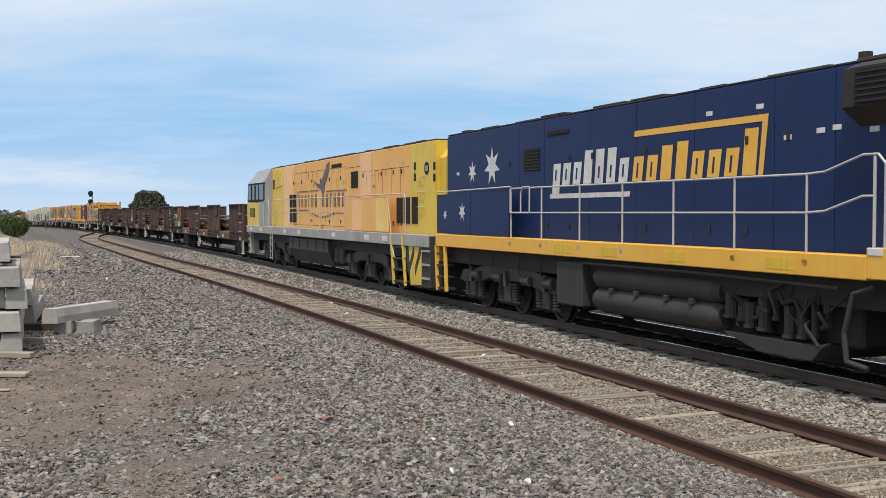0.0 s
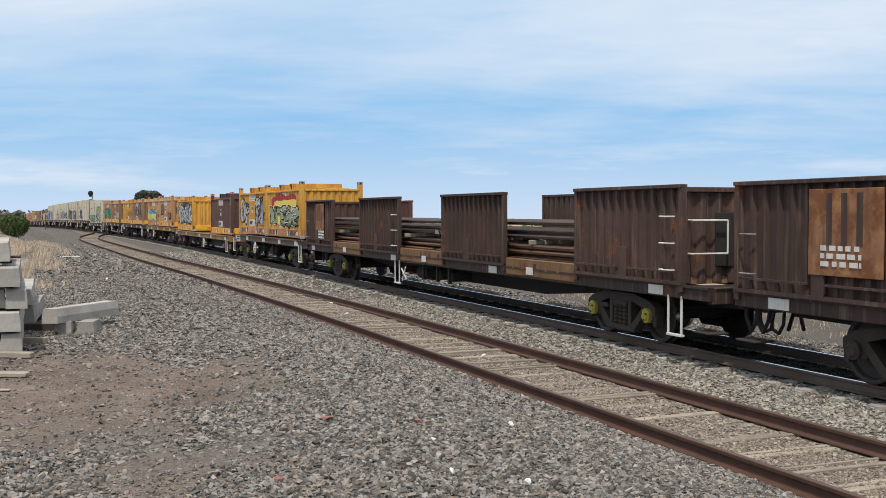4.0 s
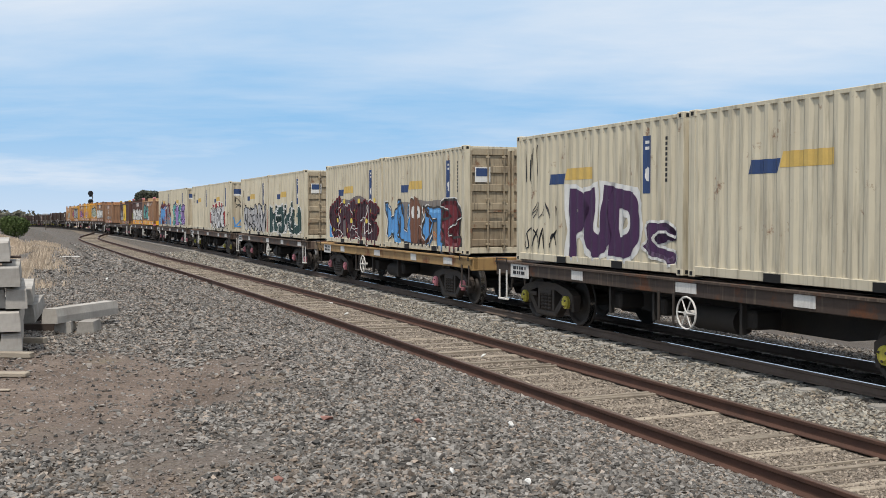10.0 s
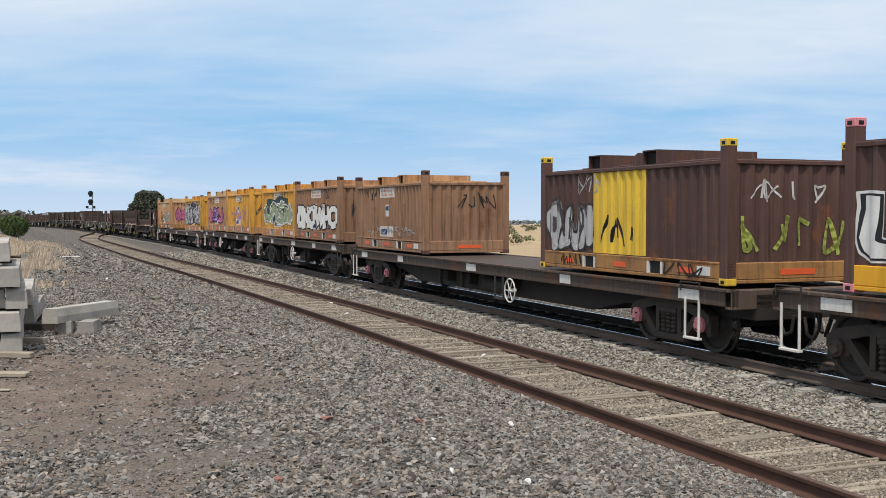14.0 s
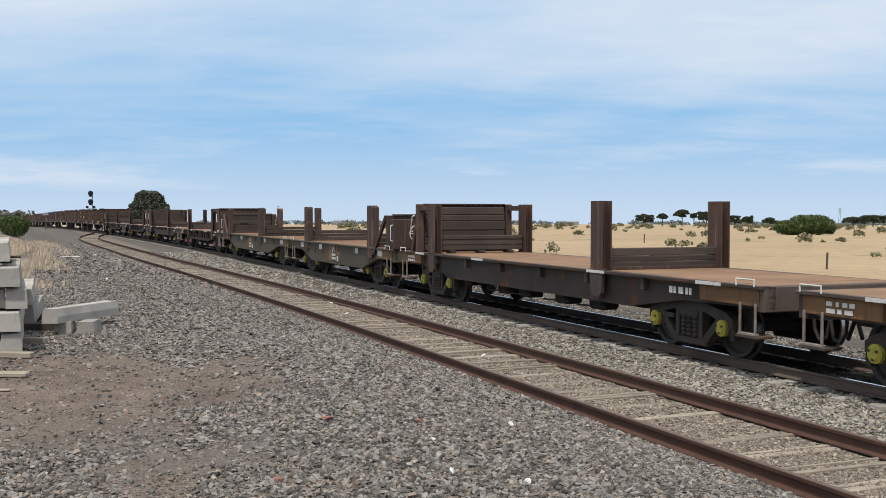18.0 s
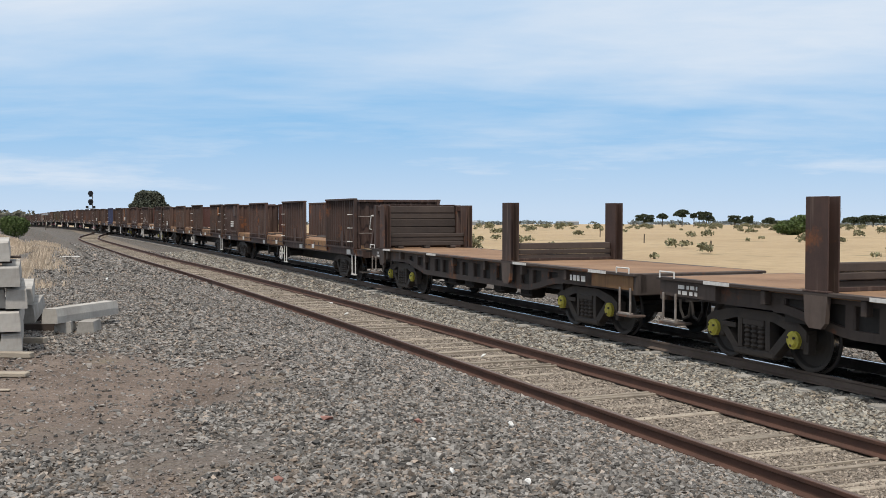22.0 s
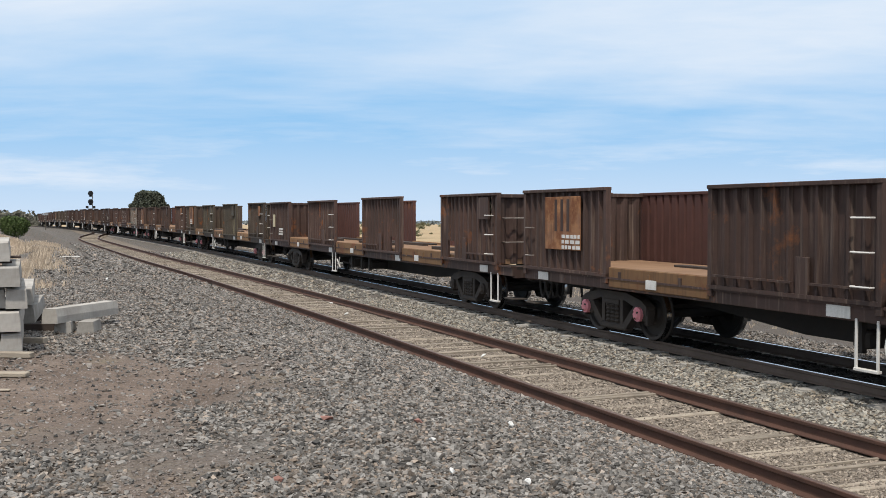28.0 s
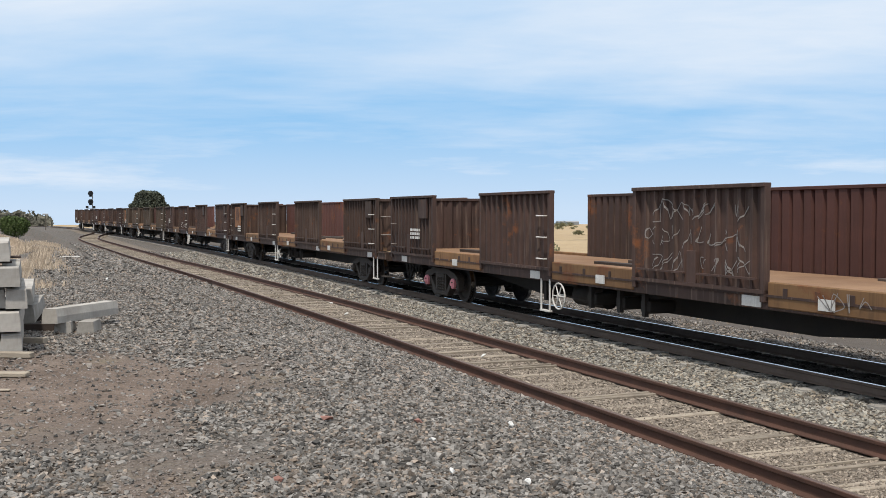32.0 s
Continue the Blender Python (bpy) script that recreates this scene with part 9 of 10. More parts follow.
    for x in (8.35, 9.3):
        sh.prism([(x, 1.6), (x + 0.1, 1.6), (x + 0.33, 0.25), (x + 0.26, 0.25)], -1.46, -1.40, "y", M_LEMON)
    for k in range(4):
        z = 0.32 + k * 0.31
        x = 8.62 - k * 0.055
        part("tread", Shape().box(x, x + 1.0, -1.44, -1.12, z, z + 0.04, M_TANK), w)
    part("steps", sh, w, "lemon-sided access steps")
    part("coupler", ME_COUPLER, w, at=pose(-11.95, 0, 0, 0, 0, 180))
    for z in (3.3, 3.55):
        part("lamp", Shape().cyl((11.28, 0.3, z), (11.34, 0.3, z), 0.1, M_GLASS, 12), w)
    return rides(w, 36.15, 6.4)


blue_locomotive()
yellow_locomotive()
# ---- fast big meshes ----
def raw_mesh(name, verts, faces, material):
    """A mesh from number arrays; faces all have the same number of corners."""
    me = bpy.data.meshes.new(name)
    n, k = faces.shape
    me.vertices.add(len(verts))
    me.vertices.foreach_set("co", verts.astype(np.float32).ravel())
    me.loops.add(n * k)
    me.loops.foreach_set("vertex_index", faces.astype(np.int32).ravel())
    me.polygons.add(n)
    me.polygons.foreach_set("loop_start", np.arange(0, n * k, k, dtype=np.int32))
    me.polygons.foreach_set("loop_total", np.full(n, k, dtype=np.int32))
    me.materials.append(material)
    me.update(calc_edges=True)
    me.shade_flat()
    return me


def turns(rng, n):
    """n random rotation matrices."""
    q = rng.normal(size=(n, 4))
    q /= np.linalg.norm(q, axis=1)[:, None]
    w, x, y, z = q.T
    return np.stack([1 - 2 * (y * y + z * z), 2 * (x * y - z * w), 2 * (x * z + y * w), 2 * (x * y + z * w), 1 - 2 * (x * x + z * z), 2 * (y * z - x * w),
                     2 * (x * z - y * w), 2 * (y * z + x * w), 1 - 2 * (x * x + y * y)], 1).reshape(n, 3, 3)


def stone_kinds(rng, k, fine):
    bm = bmesh.new()
    if fine == 2:
        for x, y, z in ((1, 0, 0), (-1, 0, 0), (0, 1, 0), (0, -1, 0), (0, 0, 1), (0, 0, -1)):
            bm.verts.new((x * 1.25, y * 1.25, z * 1.2))
        bmesh.ops.convex_hull(bm, input=bm.verts)
        bm.verts.index_update()
    elif fine:
        bmesh.ops.create_icosphere(bm, subdivisions=1, radius=1.0)
    else:
        bmesh.ops.create_cube(bm, size=1.35)
        bmesh.ops.triangulate(bm, faces=bm.faces)
    v = np.array([x.co[:] for x in bm.verts])
    f = np.array([[y.index for y in x.verts] for x in bm.faces])
    bm.free()
    out = []
    for _ in range(k):
        w = v * rng.uniform(0.55, 1.25, (len(v), 1)) * np.array([1.3, 0.95, 0.6]) * rng.uniform(0.75, 1.25, 3)
        out.append(w)
    return out, f


def scatter(name, label, pts, sizes, rng, material, fine):
    kinds, f = stone_kinds(rng, 14, fine)
    n, m = len(pts), len(kinds[0])
    base = np.stack(kinds)[rng.integers(0, len(kinds), n)]
    a, tx, ty = rng.uniform(0, math.tau, n), rng.normal(0, 0.42, n), rng.normal(0, 0.42, n)      # chips lie flat, a little tilted
    ca, sa, ex, ey = np.cos(a), np.sin(a), np.sin(tx), np.sin(ty)
    cx, cy = np.cos(tx), np.cos(ty)
    R = np.stack([ca * cy, ca * ey * ex - sa * cx, ca * ey * cx + sa * ex, sa * cy, sa * ey * ex + ca * cx, sa * ey * cx - ca * ex, -ey, cy * ex, cy * cx], 1).reshape(n, 3, 3)
    v = np.einsum("nij,nmj->nmi", R, base * sizes[:, None, None])
    v += pts[:, None, :]
    faces = (f[None] + (np.arange(n) * m)[:, None, None]).reshape(-1, 3)
    return thing(name, label, "gravel", kind="stuff", data=raw_mesh(name, v.reshape(-1, 3), faces, material))


M_STONE = mat("crushed_basalt", (0.232, 0.216, 0.198), 0.9, 0, (0.092, 0.086, 0.079), 9.0, 0.8, 0.25, 90, 0.72, island=True, tint=(1.15, 0.93, 0.76))
M_STONE2 = mat("dusty_crushed_stone", (0.325, 0.308, 0.268), 0.9, 0, (0.175, 0.162, 0.142), 9.0, 0.8, 0.25, 90, 0.5, island=True, tint=(1.1, 0.94, 0.78))
M_STONE3 = mat("reddish_pebble", (0.170, 0.140, 0.121), 0.9, 0, (0.24, 0.21, 0.19), 9.0, 0.8, 0.2, 90, 0.45, island=True)


M_STONE4 = mat("brown_crushed_stone", (0.31, 0.262, 0.212), 0.9, 0, (0.18, 0.148, 0.118), 9.0, 0.8, 0.25, 90, 0.5, island=True)


# Stone colour near black: grease plus painted shade from the wagons above.
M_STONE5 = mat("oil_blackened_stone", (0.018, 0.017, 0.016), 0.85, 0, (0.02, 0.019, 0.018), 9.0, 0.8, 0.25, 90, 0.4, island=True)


def dirtness(x, y):
    return min(((x + 3.9) / 2.3) ** 2 + ((y - 10.3) / 3.3) ** 2, ((x + 1.75) / 1.0) ** 2 + ((y - 7.1) / 1.5) ** 2 + 0.75)


def lay_gravel():
    rng = np.random.default_rng(4)
    zones = [("gravel_near", 6.2, 11.0, 1400, (0.008, 0.025), False), ("gravel_mid", 11.0, 17.0, 820, (0.011, 0.028), 2), ("gravel_far", 17.0, 30.0, 360, (0.013, 0.029), 2),
             ("gravel_distant", 30.0, 66.0, 46, (0.024, 0.050), 2)]
    for name, y0, y1, dens, (a, b), fine in zones:
        n = int(dens * (y1 - y0) * 0.9 * (y0 + y1) / 2 * 1.0)
        y = np.sqrt(rng.uniform(y0 * y0, y1 * y1, n))
        x = rng.uniform(-0.45, 0.45, n) * y
        o = x * math.cos(TH) + y * math.sin(TH)
        s = -x * math.sin(TH) + y * math.cos(TH)
        keep, bands = [], {0: [], 1: [], 2: [], 3: [], 4: []}
        sz = rng.uniform(a, b, n) * np.where(rng.random(n) < 0.12, 1.35, 1.0)
        for i in range(n):
            oo = o[i]
            if oo > 14.5 or oo < -4.5 and y[i] > 22:
                continue
            if oo < 0.2 and y[i] > 26:
                continue
            rail_gap = min(abs(oo - (OM + siding_off(s[i]) + q * BROAD_HALF)) for q in (-1, 1))
            rail_gap = min(rail_gap, abs(oo - OM - HALF_GAUGE), abs(oo - OM + HALF_GAUGE))
            if rail_gap < 0.085:
                continue
            mid = abs(oo - OM - siding_off(s[i])) < 0.80
            main = abs(oo - OM) < 0.75
            d = dirtness(x[i], y[i]) + 0.9 * noise.noise(Vector((x[i] * 0.8, y[i] * 0.8, 5))) + 0.5 * noise.noise(Vector((x[i] * 2.5, y[i] * 2.5, 9)))
            if rng.random() > min(1.0, max(0.30, 0.30 + (d - 0.35) * 0.75)):
                continue
            if main and rng.random() > 0.62 or 9.5 < oo < 10.02 and rng.random() < 0.30:
                continue
            z = ground_z(oo, s[i])[0]
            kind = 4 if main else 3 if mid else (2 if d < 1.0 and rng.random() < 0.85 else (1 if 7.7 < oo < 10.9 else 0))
            if mid or kind == 2:
                sz[i] *= 0.72 if mid else rng.uniform(0.25, 0.55)
            bands[kind].append((x[i], y[i], z + sz[i] * 0.30, sz[i]))
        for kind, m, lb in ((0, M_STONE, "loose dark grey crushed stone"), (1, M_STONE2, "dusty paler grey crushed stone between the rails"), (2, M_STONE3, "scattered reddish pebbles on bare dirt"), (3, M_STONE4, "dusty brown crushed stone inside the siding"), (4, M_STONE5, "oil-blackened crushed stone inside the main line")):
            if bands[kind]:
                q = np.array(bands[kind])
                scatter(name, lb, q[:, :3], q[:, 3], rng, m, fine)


# ---- plants ----
def crown_mesh(name, blobs, n, leaf, rng, material, hollow=0.55, low=-0.35):
    """Many small leaf clumps spread over ragged ellipsoids (x, y, z, rx, ry, rz)."""
    w = np.array([b[3] * b[4] + b[4] * b[5] + b[3] * b[5] for b in blobs])
    pick = rng.choice(len(blobs), n, p=w / w.sum())
    b = np.array(blobs)[pick]
    d = rng.normal(size=(n, 3))
    d /= np.linalg.norm(d, axis=1)[:, None]
    d[:, 2] = np.where(d[:, 2] < low, -d[:, 2], d[:, 2])
    r = hollow + (1 - hollow) * rng.random(n) ** 0.5
    ph = np.sin(d[:, 0] * 7 + pick) * np.cos(d[:, 1] * 6 + pick * 2) * 0.10
    c = b[:, :3] + d * b[:, 3:] * (r * (0.95 + ph))[:, None]
    q = np.array([[-1, -0.5, 0], [1, -0.35, 0.2], [0.7, 0.6, -0.1], [-0.8, 0.5, 0.25]])
    v = np.einsum("nij,mj->nmi", turns(rng, n), q) * (leaf * rng.uniform(0.6, 1.4, n))[:, None, None] + c[:, None, :]
    return raw_mesh(name, v.reshape(-1, 3), np.arange(n * 4).reshape(n, 4), material)


def tree(name, label, x, y, z, blobs, n, leaf, seed, material, trunk_h, trunk_r, limbs=5, category="tree", group="", low=-0.35):
    rng = np.random.default_rng(seed)
    t = thing(name, label, category, group, at=pose(x, y, z))
    sh = Shape().cyl((0, 0, -0.3), (0.1 * trunk_h * 0.2, 0, trunk_h), trunk_r, M_BARK, 8, trunk_r * 0.6)
    part("trunk", sh, t)
    for k in range(limbs):
        b = blobs[k % len(blobs)]
        e = (b[0] + rng.uniform(-0.3, 0.3) * b[3], b[1] + rng.uniform(-0.3, 0.3) * b[4], b[2] + rng.uniform(-0.2, 0.3) * b[5])
        part("limb", Shape().cyl((0.02 * trunk_h, 0, trunk_h * rng.uniform(0.55, 0.95)), e, trunk_r * 0.45, M_BARK, 6, trunk_r * 0.12), t)
    part("crown", crown_mesh("crown", blobs, n, leaf, rng, material, 0.55, low), t)
    return t


def at_pixel(px, d):
    """Plan position of a far thing by its bearing, px being its place across the view, at d metres ahead."""
    return (px - 784) / 1871.1 * d, d


def land(x, y):
    o = x * math.cos(TH) + y * math.sin(TH)
    s = -x * math.sin(TH) + y * math.cos(TH)
    # follow the bend of the line
    for _ in range(4):
        px, py = line(s, o - OM)
        h = heading(s)
        ex, ey = x - px, y - py
        s += -ex * math.sin(h) + ey * math.cos(h)
        o += ex * math.cos(h) + ey * math.sin(h)
    return ground_z(o, s)[0]


def plant_all():
    x, y = at_pixel(264, 250)
    # Leaf colour lightened and greyed to paint in the haze before this tree.
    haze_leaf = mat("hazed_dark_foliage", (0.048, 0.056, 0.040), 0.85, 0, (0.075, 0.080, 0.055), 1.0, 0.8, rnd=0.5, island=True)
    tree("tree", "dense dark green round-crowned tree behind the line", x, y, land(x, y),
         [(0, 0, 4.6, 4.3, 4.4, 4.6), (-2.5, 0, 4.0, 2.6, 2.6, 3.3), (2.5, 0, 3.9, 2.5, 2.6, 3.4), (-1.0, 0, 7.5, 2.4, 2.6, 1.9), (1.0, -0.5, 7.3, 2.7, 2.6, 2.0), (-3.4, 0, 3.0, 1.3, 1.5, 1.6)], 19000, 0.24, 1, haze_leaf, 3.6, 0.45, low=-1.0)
    x, y = at_pixel(25, 90)
    tree("bush", "bright green rounded bush in dry grass", x, y, land(x, y), [(0, 0, 0.80, 1.20, 1.0, 0.95), (-0.5, 0, 1.15, 0.78, 0.7, 0.68), (0.6, 0, 1.05, 0.72, 0.7, 0.68)], 4200, 0.07, 2, M_LEAF2, 0.6, 0.07, 4, "bush", low=-1.0)
    x, y = at_pixel(1424, 157)
    tree("bush", "broad dark green bush standing in the paddock", x, y, land(x, y), [(-2.0, 0, 1.1, 2.6, 2.4, 1.2), (1.6, 0, 1.5, 2.8, 2.4, 1.5), (0, 0.3, 1.9, 2.2, 2, 1.1), (3.6, 0, 1.0, 1.0, 1.2, 0.9)], 9000, 0.15, 3, M_LEAF2, 1.0, 0.2, 6, "bush", low=-1.0)
    for i, (px, h, wd) in enumerate(((1140, 6.0, 9.5), (1172, 6.5, 6.0), (1207, 8.6, 8.0), (1228, 6.5, 3.4), (1250, 7.4, 9.0), (1300, 5.5, 7.0), (1322, 5.0, 6.0), (1362, 4.5, 7.5), (1510, 5, 12), (1545, 6, 13), (1575, 6, 13))):
        x, y = at_pixel(px, 600)
        f, rp = 3.0 if i in (1, 2, 3) else 1.0, random.Random(40 + i)
        h *= 1.2
        tree("tree", "dark distant pine with a flat-topped crown" if i < 7 else "distant dark green paddock tree", x, y, land(x, y),
             [(rp.uniform(-0.45, 0.45) * wd, 0, h * rp.uniform(0.55, 0.92), wd * rp.uniform(0.14, 0.26), wd * 0.2, h * rp.uniform(0.07, 0.14)) for _ in range(5)] +
             [(0, 0, h * 0.76, wd * 0.36, wd * 0.35, h * 0.18), (-wd * 0.25, 0, h * (0.5 if f < 2 else 0.68), wd * 0.3, wd * 0.3, h * 0.25 if f < 2 else 0.8), (wd * 0.25, 0, h * (0.42 if f < 2 else 0.7), wd * 0.3, wd * 0.3, h * 0.28 if f < 2 else 0.7)],
             2200, 0.42, 20 + i, M_LEAF, h * 0.6, 0.3, 3, group="pines across the paddock")
    # far woods along the skyline, with distance haze mixed into their colour
    rng = np.random.default_rng(9)
    blobs = []
    for i in range(420):
        px = rng.uniform(280, 2300)
        d = rng.uniform(1150, 1900)
        if 1000 < px < 1120 and rng.random() < 0.8:
            continue
        x, y = at_pixel(px, d)
        h = rng.uniform(2.5, 6.5)
        blobs.append((x, y, land(x, y) + h * 0.45, rng.uniform(4, 14), 5, h * 0.55))
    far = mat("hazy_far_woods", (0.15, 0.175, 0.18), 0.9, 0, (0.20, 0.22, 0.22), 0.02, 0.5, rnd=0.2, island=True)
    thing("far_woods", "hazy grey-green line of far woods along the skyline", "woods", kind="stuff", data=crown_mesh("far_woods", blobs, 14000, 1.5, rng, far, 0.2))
    blobs = []
    for i in range(60):
        px, d = rng.uniform(-80, 84), rng.uniform(330, 620)
        x, y = at_pixel(px, d)
        h = rng.uniform(3.0, 6.5)
        blobs.append((x, y, land(x, y) + h * 0.4, rng.uniform(3, 8), 4, h * 0.6))
    # Scrub colour also carries painted haze.
    far2 = mat("dry_far_scrub", (0.10, 0.10, 0.075), 0.9, 0, (0.17, 0.155, 0.12), 0.05, 0.6, rnd=0.35, island=True)
    thing("far_scrub", "hazy brown-green scrub beside the far bend", "scrub", kind="stuff", data=crown_mesh("far_scrub", blobs, 7000, 0.7, rng, far2, 0.2))
    # low shrubs in the paddock
    blobs = []
    for i in range(260):
        d = rng.uniform(70, 520)
        px = rng.uniform(600, 1800)
        x, y = at_pixel(px, d)
        o = x * math.cos(TH) + y * math.sin(TH)
        if o < 32:
            continue
        r = rng.uniform(0.25, 0.9) * (0.7 + d / 300)
        blobs.append((x, y, land(x, y) + r * 0.45, r, r, r * rng.uniform(0.5, 0.9)))
    shrub = mat("grey_green_shrub", (0.145, 0.145, 0.08), 0.9, 0, (0.21, 0.19, 0.11), 1.0, 0.7, rnd=0.4, island=True)
    thing("paddock_shrubs", "scattered grey-green shrubs in the dry paddock", "shrubs", kind="stuff", data=crown_mesh("paddock_shrubs", blobs, 48000, 0.14, rng, shrub, 0.0))
    # dry grass by the bank on the camera's side, and along the far verge
    vs, n = [], 0
    for i in range(7000):
        if i % 4 < 3:
            y = rng.uniform(24, 75)
            px = rng.uniform(-60, 122 - max(0.0, (y - 46)) * 0.9)
            clump = noise.noise(Vector((px * 0.035, y * 0.16, 2)))
            if px > 60 and rng.random() < (px - 60) / 70 or clump < -0.12 + 0.25 * rng.random():
                continue
            x = (px - 784) / 1871.1 * y
            h = rng.uniform(0.06, 0.22) * (1 + max(0.0, clump)) * (1.3 if rng.random() < 0.15 else 1)
        else:
            s, o = rng.uniform(0, 90), rng.uniform(17.5, 26)
            x, y = line(s, o - OM)
            h = rng.uniform(0.05, 0.16)
        z = land(x, y)
        for k in range(4):
            a, l = rng.uniform(0, math.tau), rng.uniform(0.05, 0.22)
            bx, by = x + rng.normal() * 0.09, y + rng.normal() * 0.09
            w = 0.004 + 0.00018 * y
            dx, dy = math.cos(a) * l * h * 3, math.sin(a) * l * h * 3
            vs += [(bx - w, by, z - 0.02), (bx + w, by, z - 0.02), (bx + dx + w * 0.3, by + dy, z + h), (bx + dx - w * 0.3, by + dy, z + h)]
    v = np.array(vs)
    thing("dry_grass", "pale dry grass tufts beside the gravel", "grass", kind="stuff", data=raw_mesh("dry_grass", v, np.arange(len(v)).reshape(-1, 4), M_GRASS))


# ---- lineside things ----
def colour_signal():
    x, y = at_pixel(161, 190)
    z = land(x, y)
    t = thing("railway_signal", "tall grey-posted colour light signal with round black heads", "signal", at=pose(x, y, z))
    top = 2.2 + (376.5 - 340) / 1871.1 * 190 - z
    part("post", Shape().cyl((0.25, 0.25, 0), (0.25, 0.25, top - 0.6), 0.09, M_GALV, 10), t)
    part("base", Shape().box(-0.3, 0.8, -0.3, 0.8, -0.1, 0.35, M_CONC, 0.03), t)
    for zz in (top - 0.25, top - 1.75):
        h = part("signal_head", Shape().cyl((0, -0.1, zz), (0, 0.1, zz), 0.46, M_SIGNAL, 20).box(-0.24, 0.24, -0.16, 0.14, zz - 0.62, zz + 0.45, M_SIGNAL, 0.05), t, "round black signal head")
        for dz in (-0.2, 0.2):
            part("lens_hood", Shape().cyl((0, -0.14, zz + dz), (0, -0.38, zz + dz), 0.14, M_SIGNAL, 12), h)
    part("platform", Shape().box(-0.6, 0.6, -0.3, 0.4, top - 3.0, top - 2.94, M_GALV), t)
    for xx in (-0.62, 0.62):
        part("side_lamp", Shape().box(xx - 0.22, xx + 0.22, -0.2, 0.1, top - 2.92, top - 2.5, M_SIGNAL, 0.05), t, "small black side lamp")
    sh = Shape()
    for xx in (0.4, 0.75):
        sh.cyl((xx, 0.45, 0), (xx, 0.45, top - 2.9), 0.02, M_GALV, 5)
    k = 0.3
    while k < top - 3:
        sh.cyl((0.4, 0.45, k), (0.75, 0.45, k), 0.015, M_GALV, 5)
        k += 0.35
    part("ladder", sh, t)


def small_posts():
    x, y = at_pixel(81, 118)
    z = land(x, y)
    t = thing("marker_post", "thin dark lineside post with a short arm", "post", at=pose(x, y, z))
    part("post", Shape().cyl((0, 0, -0.2), (0, 0, 1.75), 0.05, M_BARK, 8), t)
    part("arm", Shape().box(-0.35, 0.3, -0.04, 0.04, 1.68, 1.86, M_GALV, 0.02), t)
    for px, d in ((1464, 59.6), (1258, 85.0), (1690, 47.0), (1140, 112.0), (1062, 140.0)):
        x, y = at_pixel(px, d)
        z = land(x, y)
        solid("fence_post", Shape().box(-0.05, 0.05, -0.05, 0.05, -0.3, 0.95, M_BARK, 0.012), "weathered brown wooden fence post in dry grass", "fence post", "fence posts of the paddock", at=pose(x, y, z, 0, 2, 20))
    for px, d, h in ((493, 1500, 27), (1486, 1600, 26), (1560, 1900, 20)):
        x, y = at_pixel(px, d)
        sh = Shape()
        for a in (-1, 1):
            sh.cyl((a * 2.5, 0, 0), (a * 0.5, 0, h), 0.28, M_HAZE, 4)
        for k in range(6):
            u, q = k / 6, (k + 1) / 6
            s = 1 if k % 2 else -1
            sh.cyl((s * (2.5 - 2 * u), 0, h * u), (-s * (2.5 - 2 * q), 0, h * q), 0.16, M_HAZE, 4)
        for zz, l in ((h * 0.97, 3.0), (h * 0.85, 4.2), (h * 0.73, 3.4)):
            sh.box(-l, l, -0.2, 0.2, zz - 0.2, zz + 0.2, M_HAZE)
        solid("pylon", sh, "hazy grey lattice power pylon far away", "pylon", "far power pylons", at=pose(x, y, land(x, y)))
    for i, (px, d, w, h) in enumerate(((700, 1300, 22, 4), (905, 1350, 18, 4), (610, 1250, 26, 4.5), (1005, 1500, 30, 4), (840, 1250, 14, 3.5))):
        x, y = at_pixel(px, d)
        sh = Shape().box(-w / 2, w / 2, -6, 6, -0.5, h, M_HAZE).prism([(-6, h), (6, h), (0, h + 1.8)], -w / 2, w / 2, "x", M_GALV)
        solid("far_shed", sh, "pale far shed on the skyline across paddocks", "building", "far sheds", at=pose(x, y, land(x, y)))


def concrete_sleeper(L=2.4, w=0.24, h=0.20):
    """Trapezoid concrete sleeper lying along y, with the slight dip in its middle."""
    sh = Shape()
    a, b = w / 2, w / 2 - 0.015
    ys = [0.0, 0.03, L * 0.3, L * 0.5, L * 0.7, L - 0.03, L]
    hs = [h - 0.02, h, h - 0.01, h - 0.045, h - 0.01, h, h - 0.02]
    vs = []
    for y, t in zip(ys, hs):
        vs += [(-a, y, 0), (a, y, 0), (a, y, t * 0.45), (b, y, t), (-b, y, t), (-a, y, t * 0.45)]
    fs = [tuple(range(6)), tuple(range(36, 42))]
    for j in range(6):
        for i in range(6):
            fs.append((j * 6 + i, j * 6 + (i + 1) % 6, j * 6 + 6 + (i + 1) % 6, j * 6 + 6 + i))
    return sh.add(vs, fs, M_CONC)


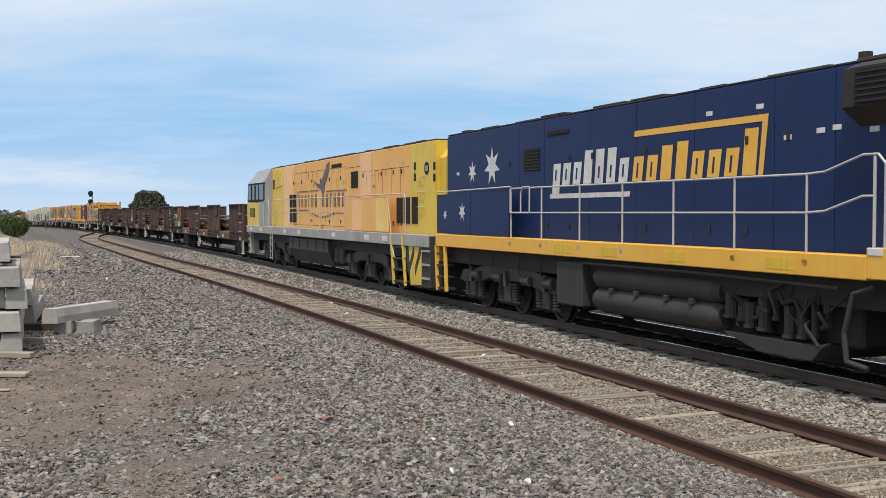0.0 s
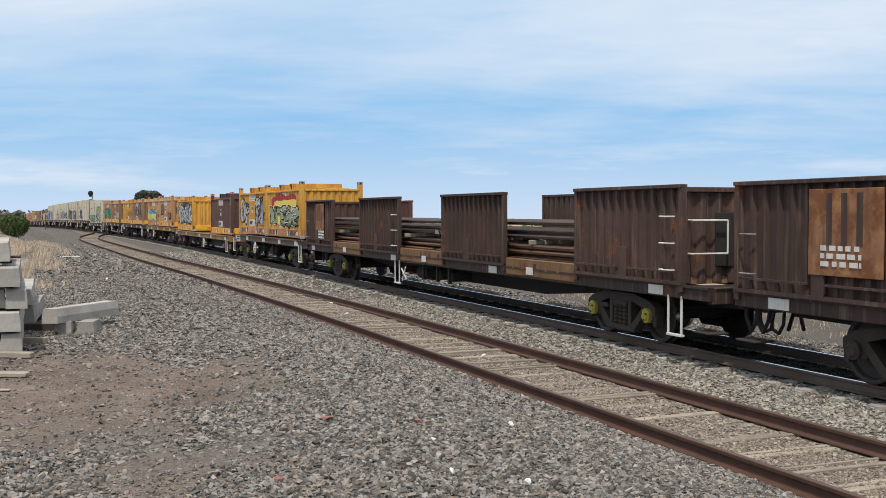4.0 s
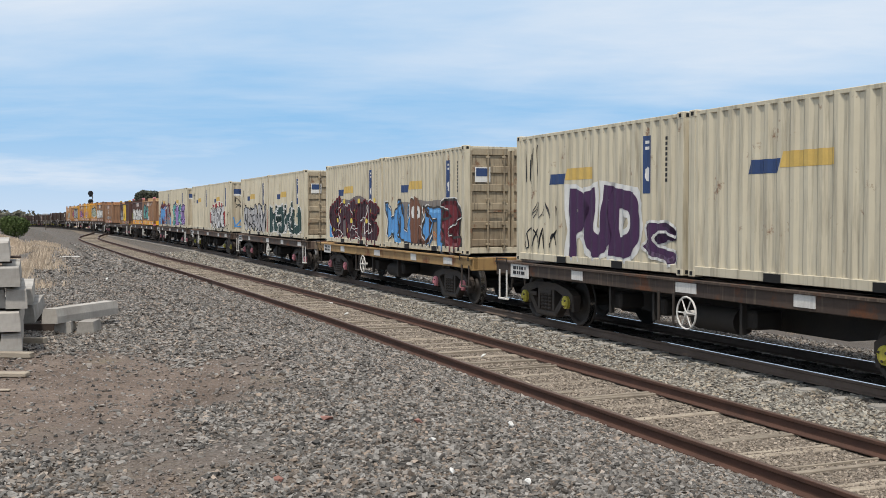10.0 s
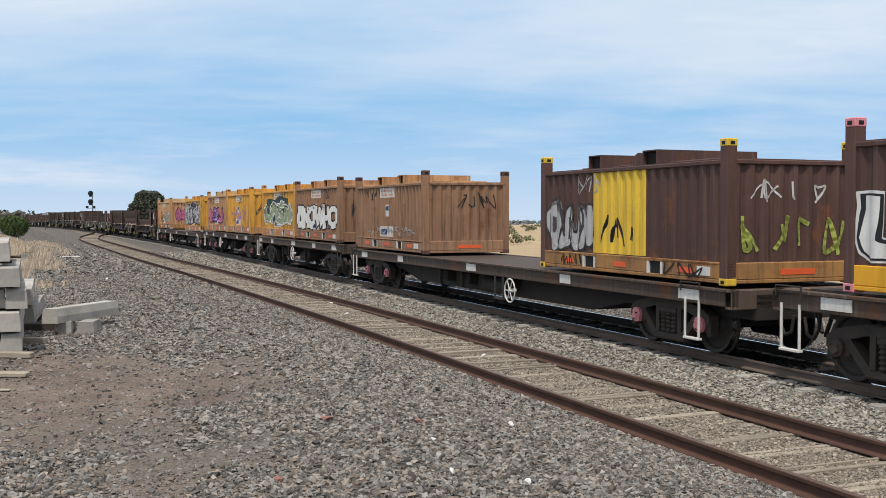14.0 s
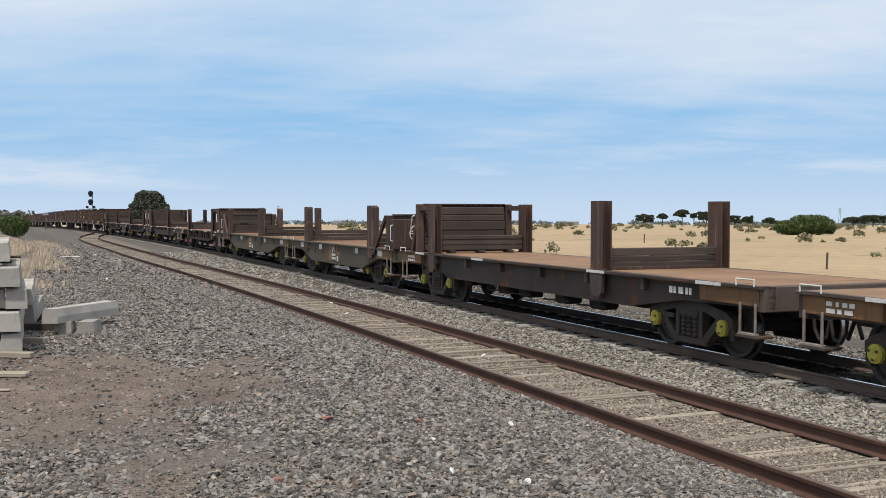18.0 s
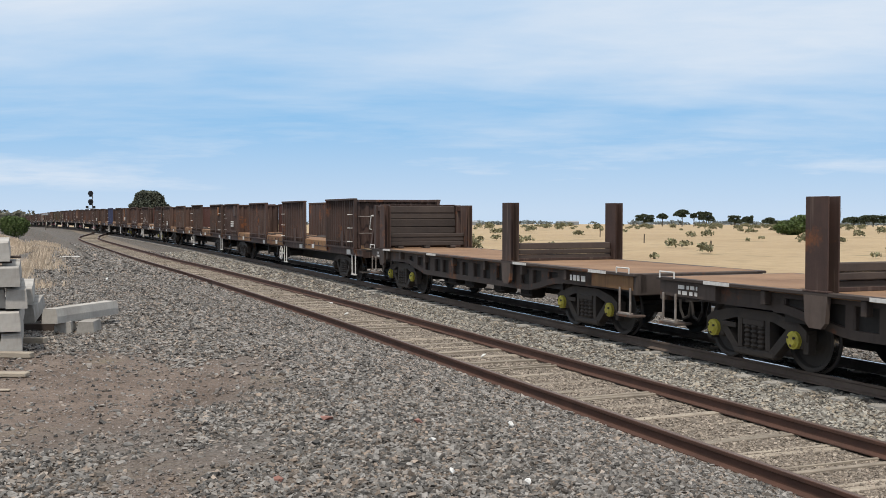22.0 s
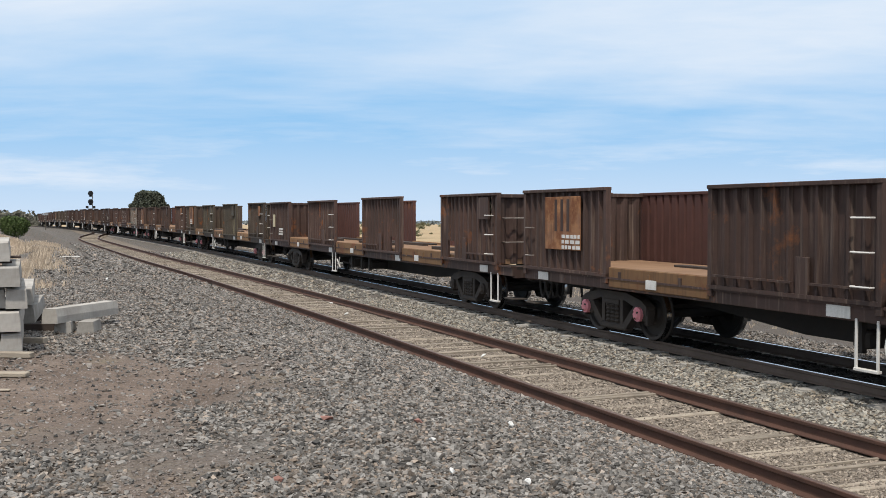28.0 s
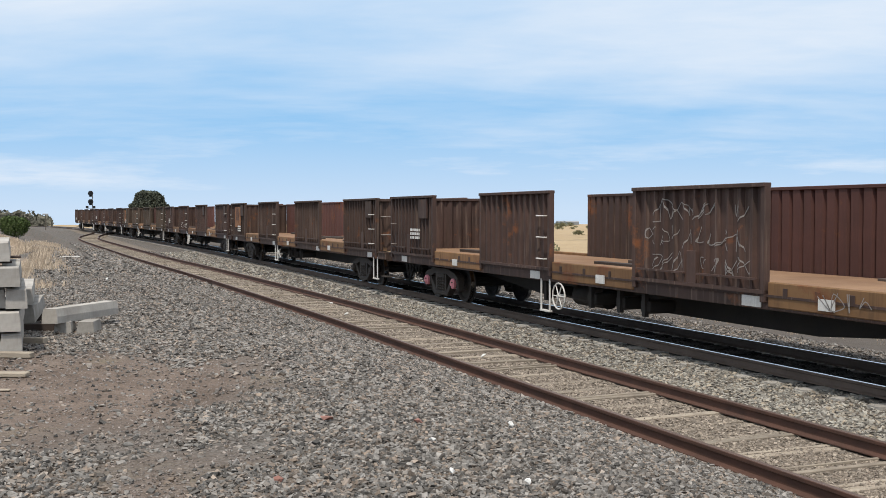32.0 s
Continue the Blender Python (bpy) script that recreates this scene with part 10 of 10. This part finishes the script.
def sleeper_stack():
    rnd = random.Random(3)
    me = concrete_sleeper(2.4, 0.25, 0.245).mesh("concrete_sleeper")
    lab = "weathered grey concrete sleeper in a stack on timber packers"
    rows = [(12.9, 0.47, (-5.28, -5.56, -5.84)), (12.85, 0.745, (-5.29, -5.57, -5.85)), (12.95, 1.02, (-5.25, -5.53, -5.81)), (12.8, 1.295, (-5.27, -5.55, -5.83)), (12.9, 1.60, (-5.46, -5.74, -6.02))]
    for y, z, xs in rows:
        for x in xs:
            thing("concrete_sleeper", lab, "sleeper", "stacked concrete sleepers", at=pose(x + rnd.uniform(-0.02, 0.02), y + rnd.uniform(-0.05, 0.05), z, 0, 0, 21.5 + rnd.uniform(-1.5, 1.5)), data=me)
        for yy in (0.35, 1.95):
            w = 0.42 if yy < 1 else 0.0
            solid("timber_packer", Shape().box(-0.46, 0.14 + rnd.uniform(-0.05, 0.05), -0.05, 0.05, 0.035, 0.069, M_DECKWOOD, 0.01), "dark timber packer between stacked sleepers", "timber", "timber packers", at=pose(-5.40 - 0.33 * yy, y + 0.94 * yy, z - 0.07, 0, 0, 19 + rnd.uniform(-4, 4)))
    for x, y, z in ((-6.02, 15.6, 0.58), (-6.00, 15.5, 0.86), (-6.30, 15.55, 0.58)):
        thing("concrete_sleeper", lab, "sleeper", "stacked concrete sleepers", at=pose(x - 0.08, y - 0.2, z, 0, 0, 19 + rnd.uniform(-2, 2)), data=me)
    for yy in (15.5, 17.0):
        solid("timber_packer", Shape().box(-0.5, 0.35, -0.06, 0.06, 0, 0.13, M_DECKWOOD, 0.01), "dark timber packer on the dirt", "timber", "timber packers", at=pose(-5.75 - 0.33 * (yy - 15.2), yy, 0.448, 0, 0, 19))
    thing("concrete_sleeper", "pale grey concrete sleeper lying across two blocks", "sleeper", "stacked concrete sleepers", at=pose(-5.58, 14.95, 0.625, -1.0, 0, -9.5), data=Shape().prism([(-0.12, 0), (0.12, 0), (0.12, 0.10), (0.095, 0.21), (-0.095, 0.21), (-0.12, 0.10)], 0, 1.85, "y", M_CONC).mesh("concrete_sleeper"))
    blk = Shape().prism([(-0.13, 0), (0.13, 0), (0.11, 0.185), (-0.10, 0.185)], 0, 0.45, "y", M_CONC).mesh("concrete_block")
    for x, y, r in ((-5.47, 15.15, 12), (-5.16, 15.2, 5)):
        thing("concrete_block", "short pale concrete block on the dirt", "block", "concrete blocks", at=pose(x, y, 0.44, 0, 0, r), data=blk)
    for x, y, L, w, h, r, m, lb in ((-5.28, 14.0, 0.6, 0.1, 0.09, 84, M_TIMBER, "weathered timber offcut on the dirt"), (-4.94, 12.67, 0.5, 0.12, 0.07, 84, M_TIMBER, "weathered timber offcut on the dirt"),
                                    (-4.40, 11.15, 0.75, 0.13, 0.05, 87, M_TIMBER, "pale weathered plank on the dirt"), (-4.26, 10.35, 0.5, 0.05, 0.02, 86, M_TIMBER, "pale weathered stick on the dirt"),
                                    (-4.85, 15.4, 0.9, 0.025, 0.02, 76, M_TIMBER, "thin pale stick on the gravel"), (-14.8, 43.0, 1.3, 0.10, 0.05, 70, M_WHITE, "pale plank lying on the gravel")):
        z = land(x, y)
        solid("plank" if w > 0.06 else "stick", Shape().box(-w / 2, w / 2, 0, L, 0, h, m, 0.01), lb, "timber", "", at=pose(x, y, z + 0.005, 0, 0, r))


def small_litter():
    rnd = random.Random(8)
    red = mat("red_brick_stone", (0.29, 0.135, 0.105), 0.85, 0, (0.20, 0.11, 0.09), 12, 0.7, 0.3, 60)
    for px, py, r in ((577, 748, 0.06), (740, 752, 0.045), (490, 858, 0.035), (1195, 1, 0)):
        if not r:
            continue
        d = (2.2 - 0.40) * 1871.1 / (py - 376.5)
        for _ in range(3):
            x = (px - 784) / 1871.1 * d
            d = (2.2 - land(x, d)) * 1871.1 / (py - 376.5)
        x = (px - 784) / 1871.1 * d
        kinds, f = stone_kinds(np.random.default_rng(int(px)), 1, True)
        sh = Shape().add([tuple(v * r) for v in kinds[0]], [tuple(q) for q in f], red)
        solid("red_stone", sh, "small broken red stone on grey gravel", "stone", "red stones", at=pose(x, d, land(x, d) + r * 0.5))
    white = mat("white_quartz", (0.70, 0.69, 0.66), 0.7)
    pts = []
    rng = np.random.default_rng(21)
    for px, py in ((855, 636), (188, 497), (585, 540), (302, 450), (800, 850), (935, 870), (765, 792), (905, 765), (612, 560)):
        d = 2.2 * 1871.1 / (py - 376.5)
        for _ in range(3):
            x = (px - 784) / 1871.1 * d
            d = (2.2 - land(x, d)) * 1871.1 / (py - 376.5)
        x = (px - 784) / 1871.1 * d
        pts.append((x, d, land(x, d) + 0.05))
    scatter("white_stones", "few white stones among grey gravel", np.array(pts), np.array([0.03 + 0.0006 * p[1] for p in pts]), rng, white, True)


plant_all()
colour_signal()
small_posts()
sleeper_stack()
small_litter()
lay_gravel()


def motions():
    """The train runs past; every vehicle and its load follow the line of the track."""
    times = [float(t) for t in range(0, 33)]
    for ob, U, half, lift in MOVERS:
        walk(ob, [(t, train_pose(U, t, half, lift)) for t in times])
    # wheels turn on their axles; wheels at the same place of like bogies share one set of keys
    spins = {}
    steps = [k / 30 for k in range(0, 961)]
    for ob in list(scene.objects):
        if ob.data is not ME_WHEEL:
            continue
        m = ob.matrix_basis.copy()
        key = tuple(round(v, 3) for v in m.translation) + (round(m[0][0]),)
        if key not in spins:
            sign = 1 if m[0][0] > 0 else -1
            walk(ob, [(t, m @ pose(0, 0, 0, 0, math.degrees(sign * dist_run(t) / 0.46) % 360, 0)) for t in steps])
            spins[key] = ob.animation_data
        else:
            src = spins[key]
            ob.rotation_mode = "QUATERNION"
            ob.animation_data_create()
            ob.animation_data.action = src.action
            ob.animation_data.action_slot = src.action_slot


motions()
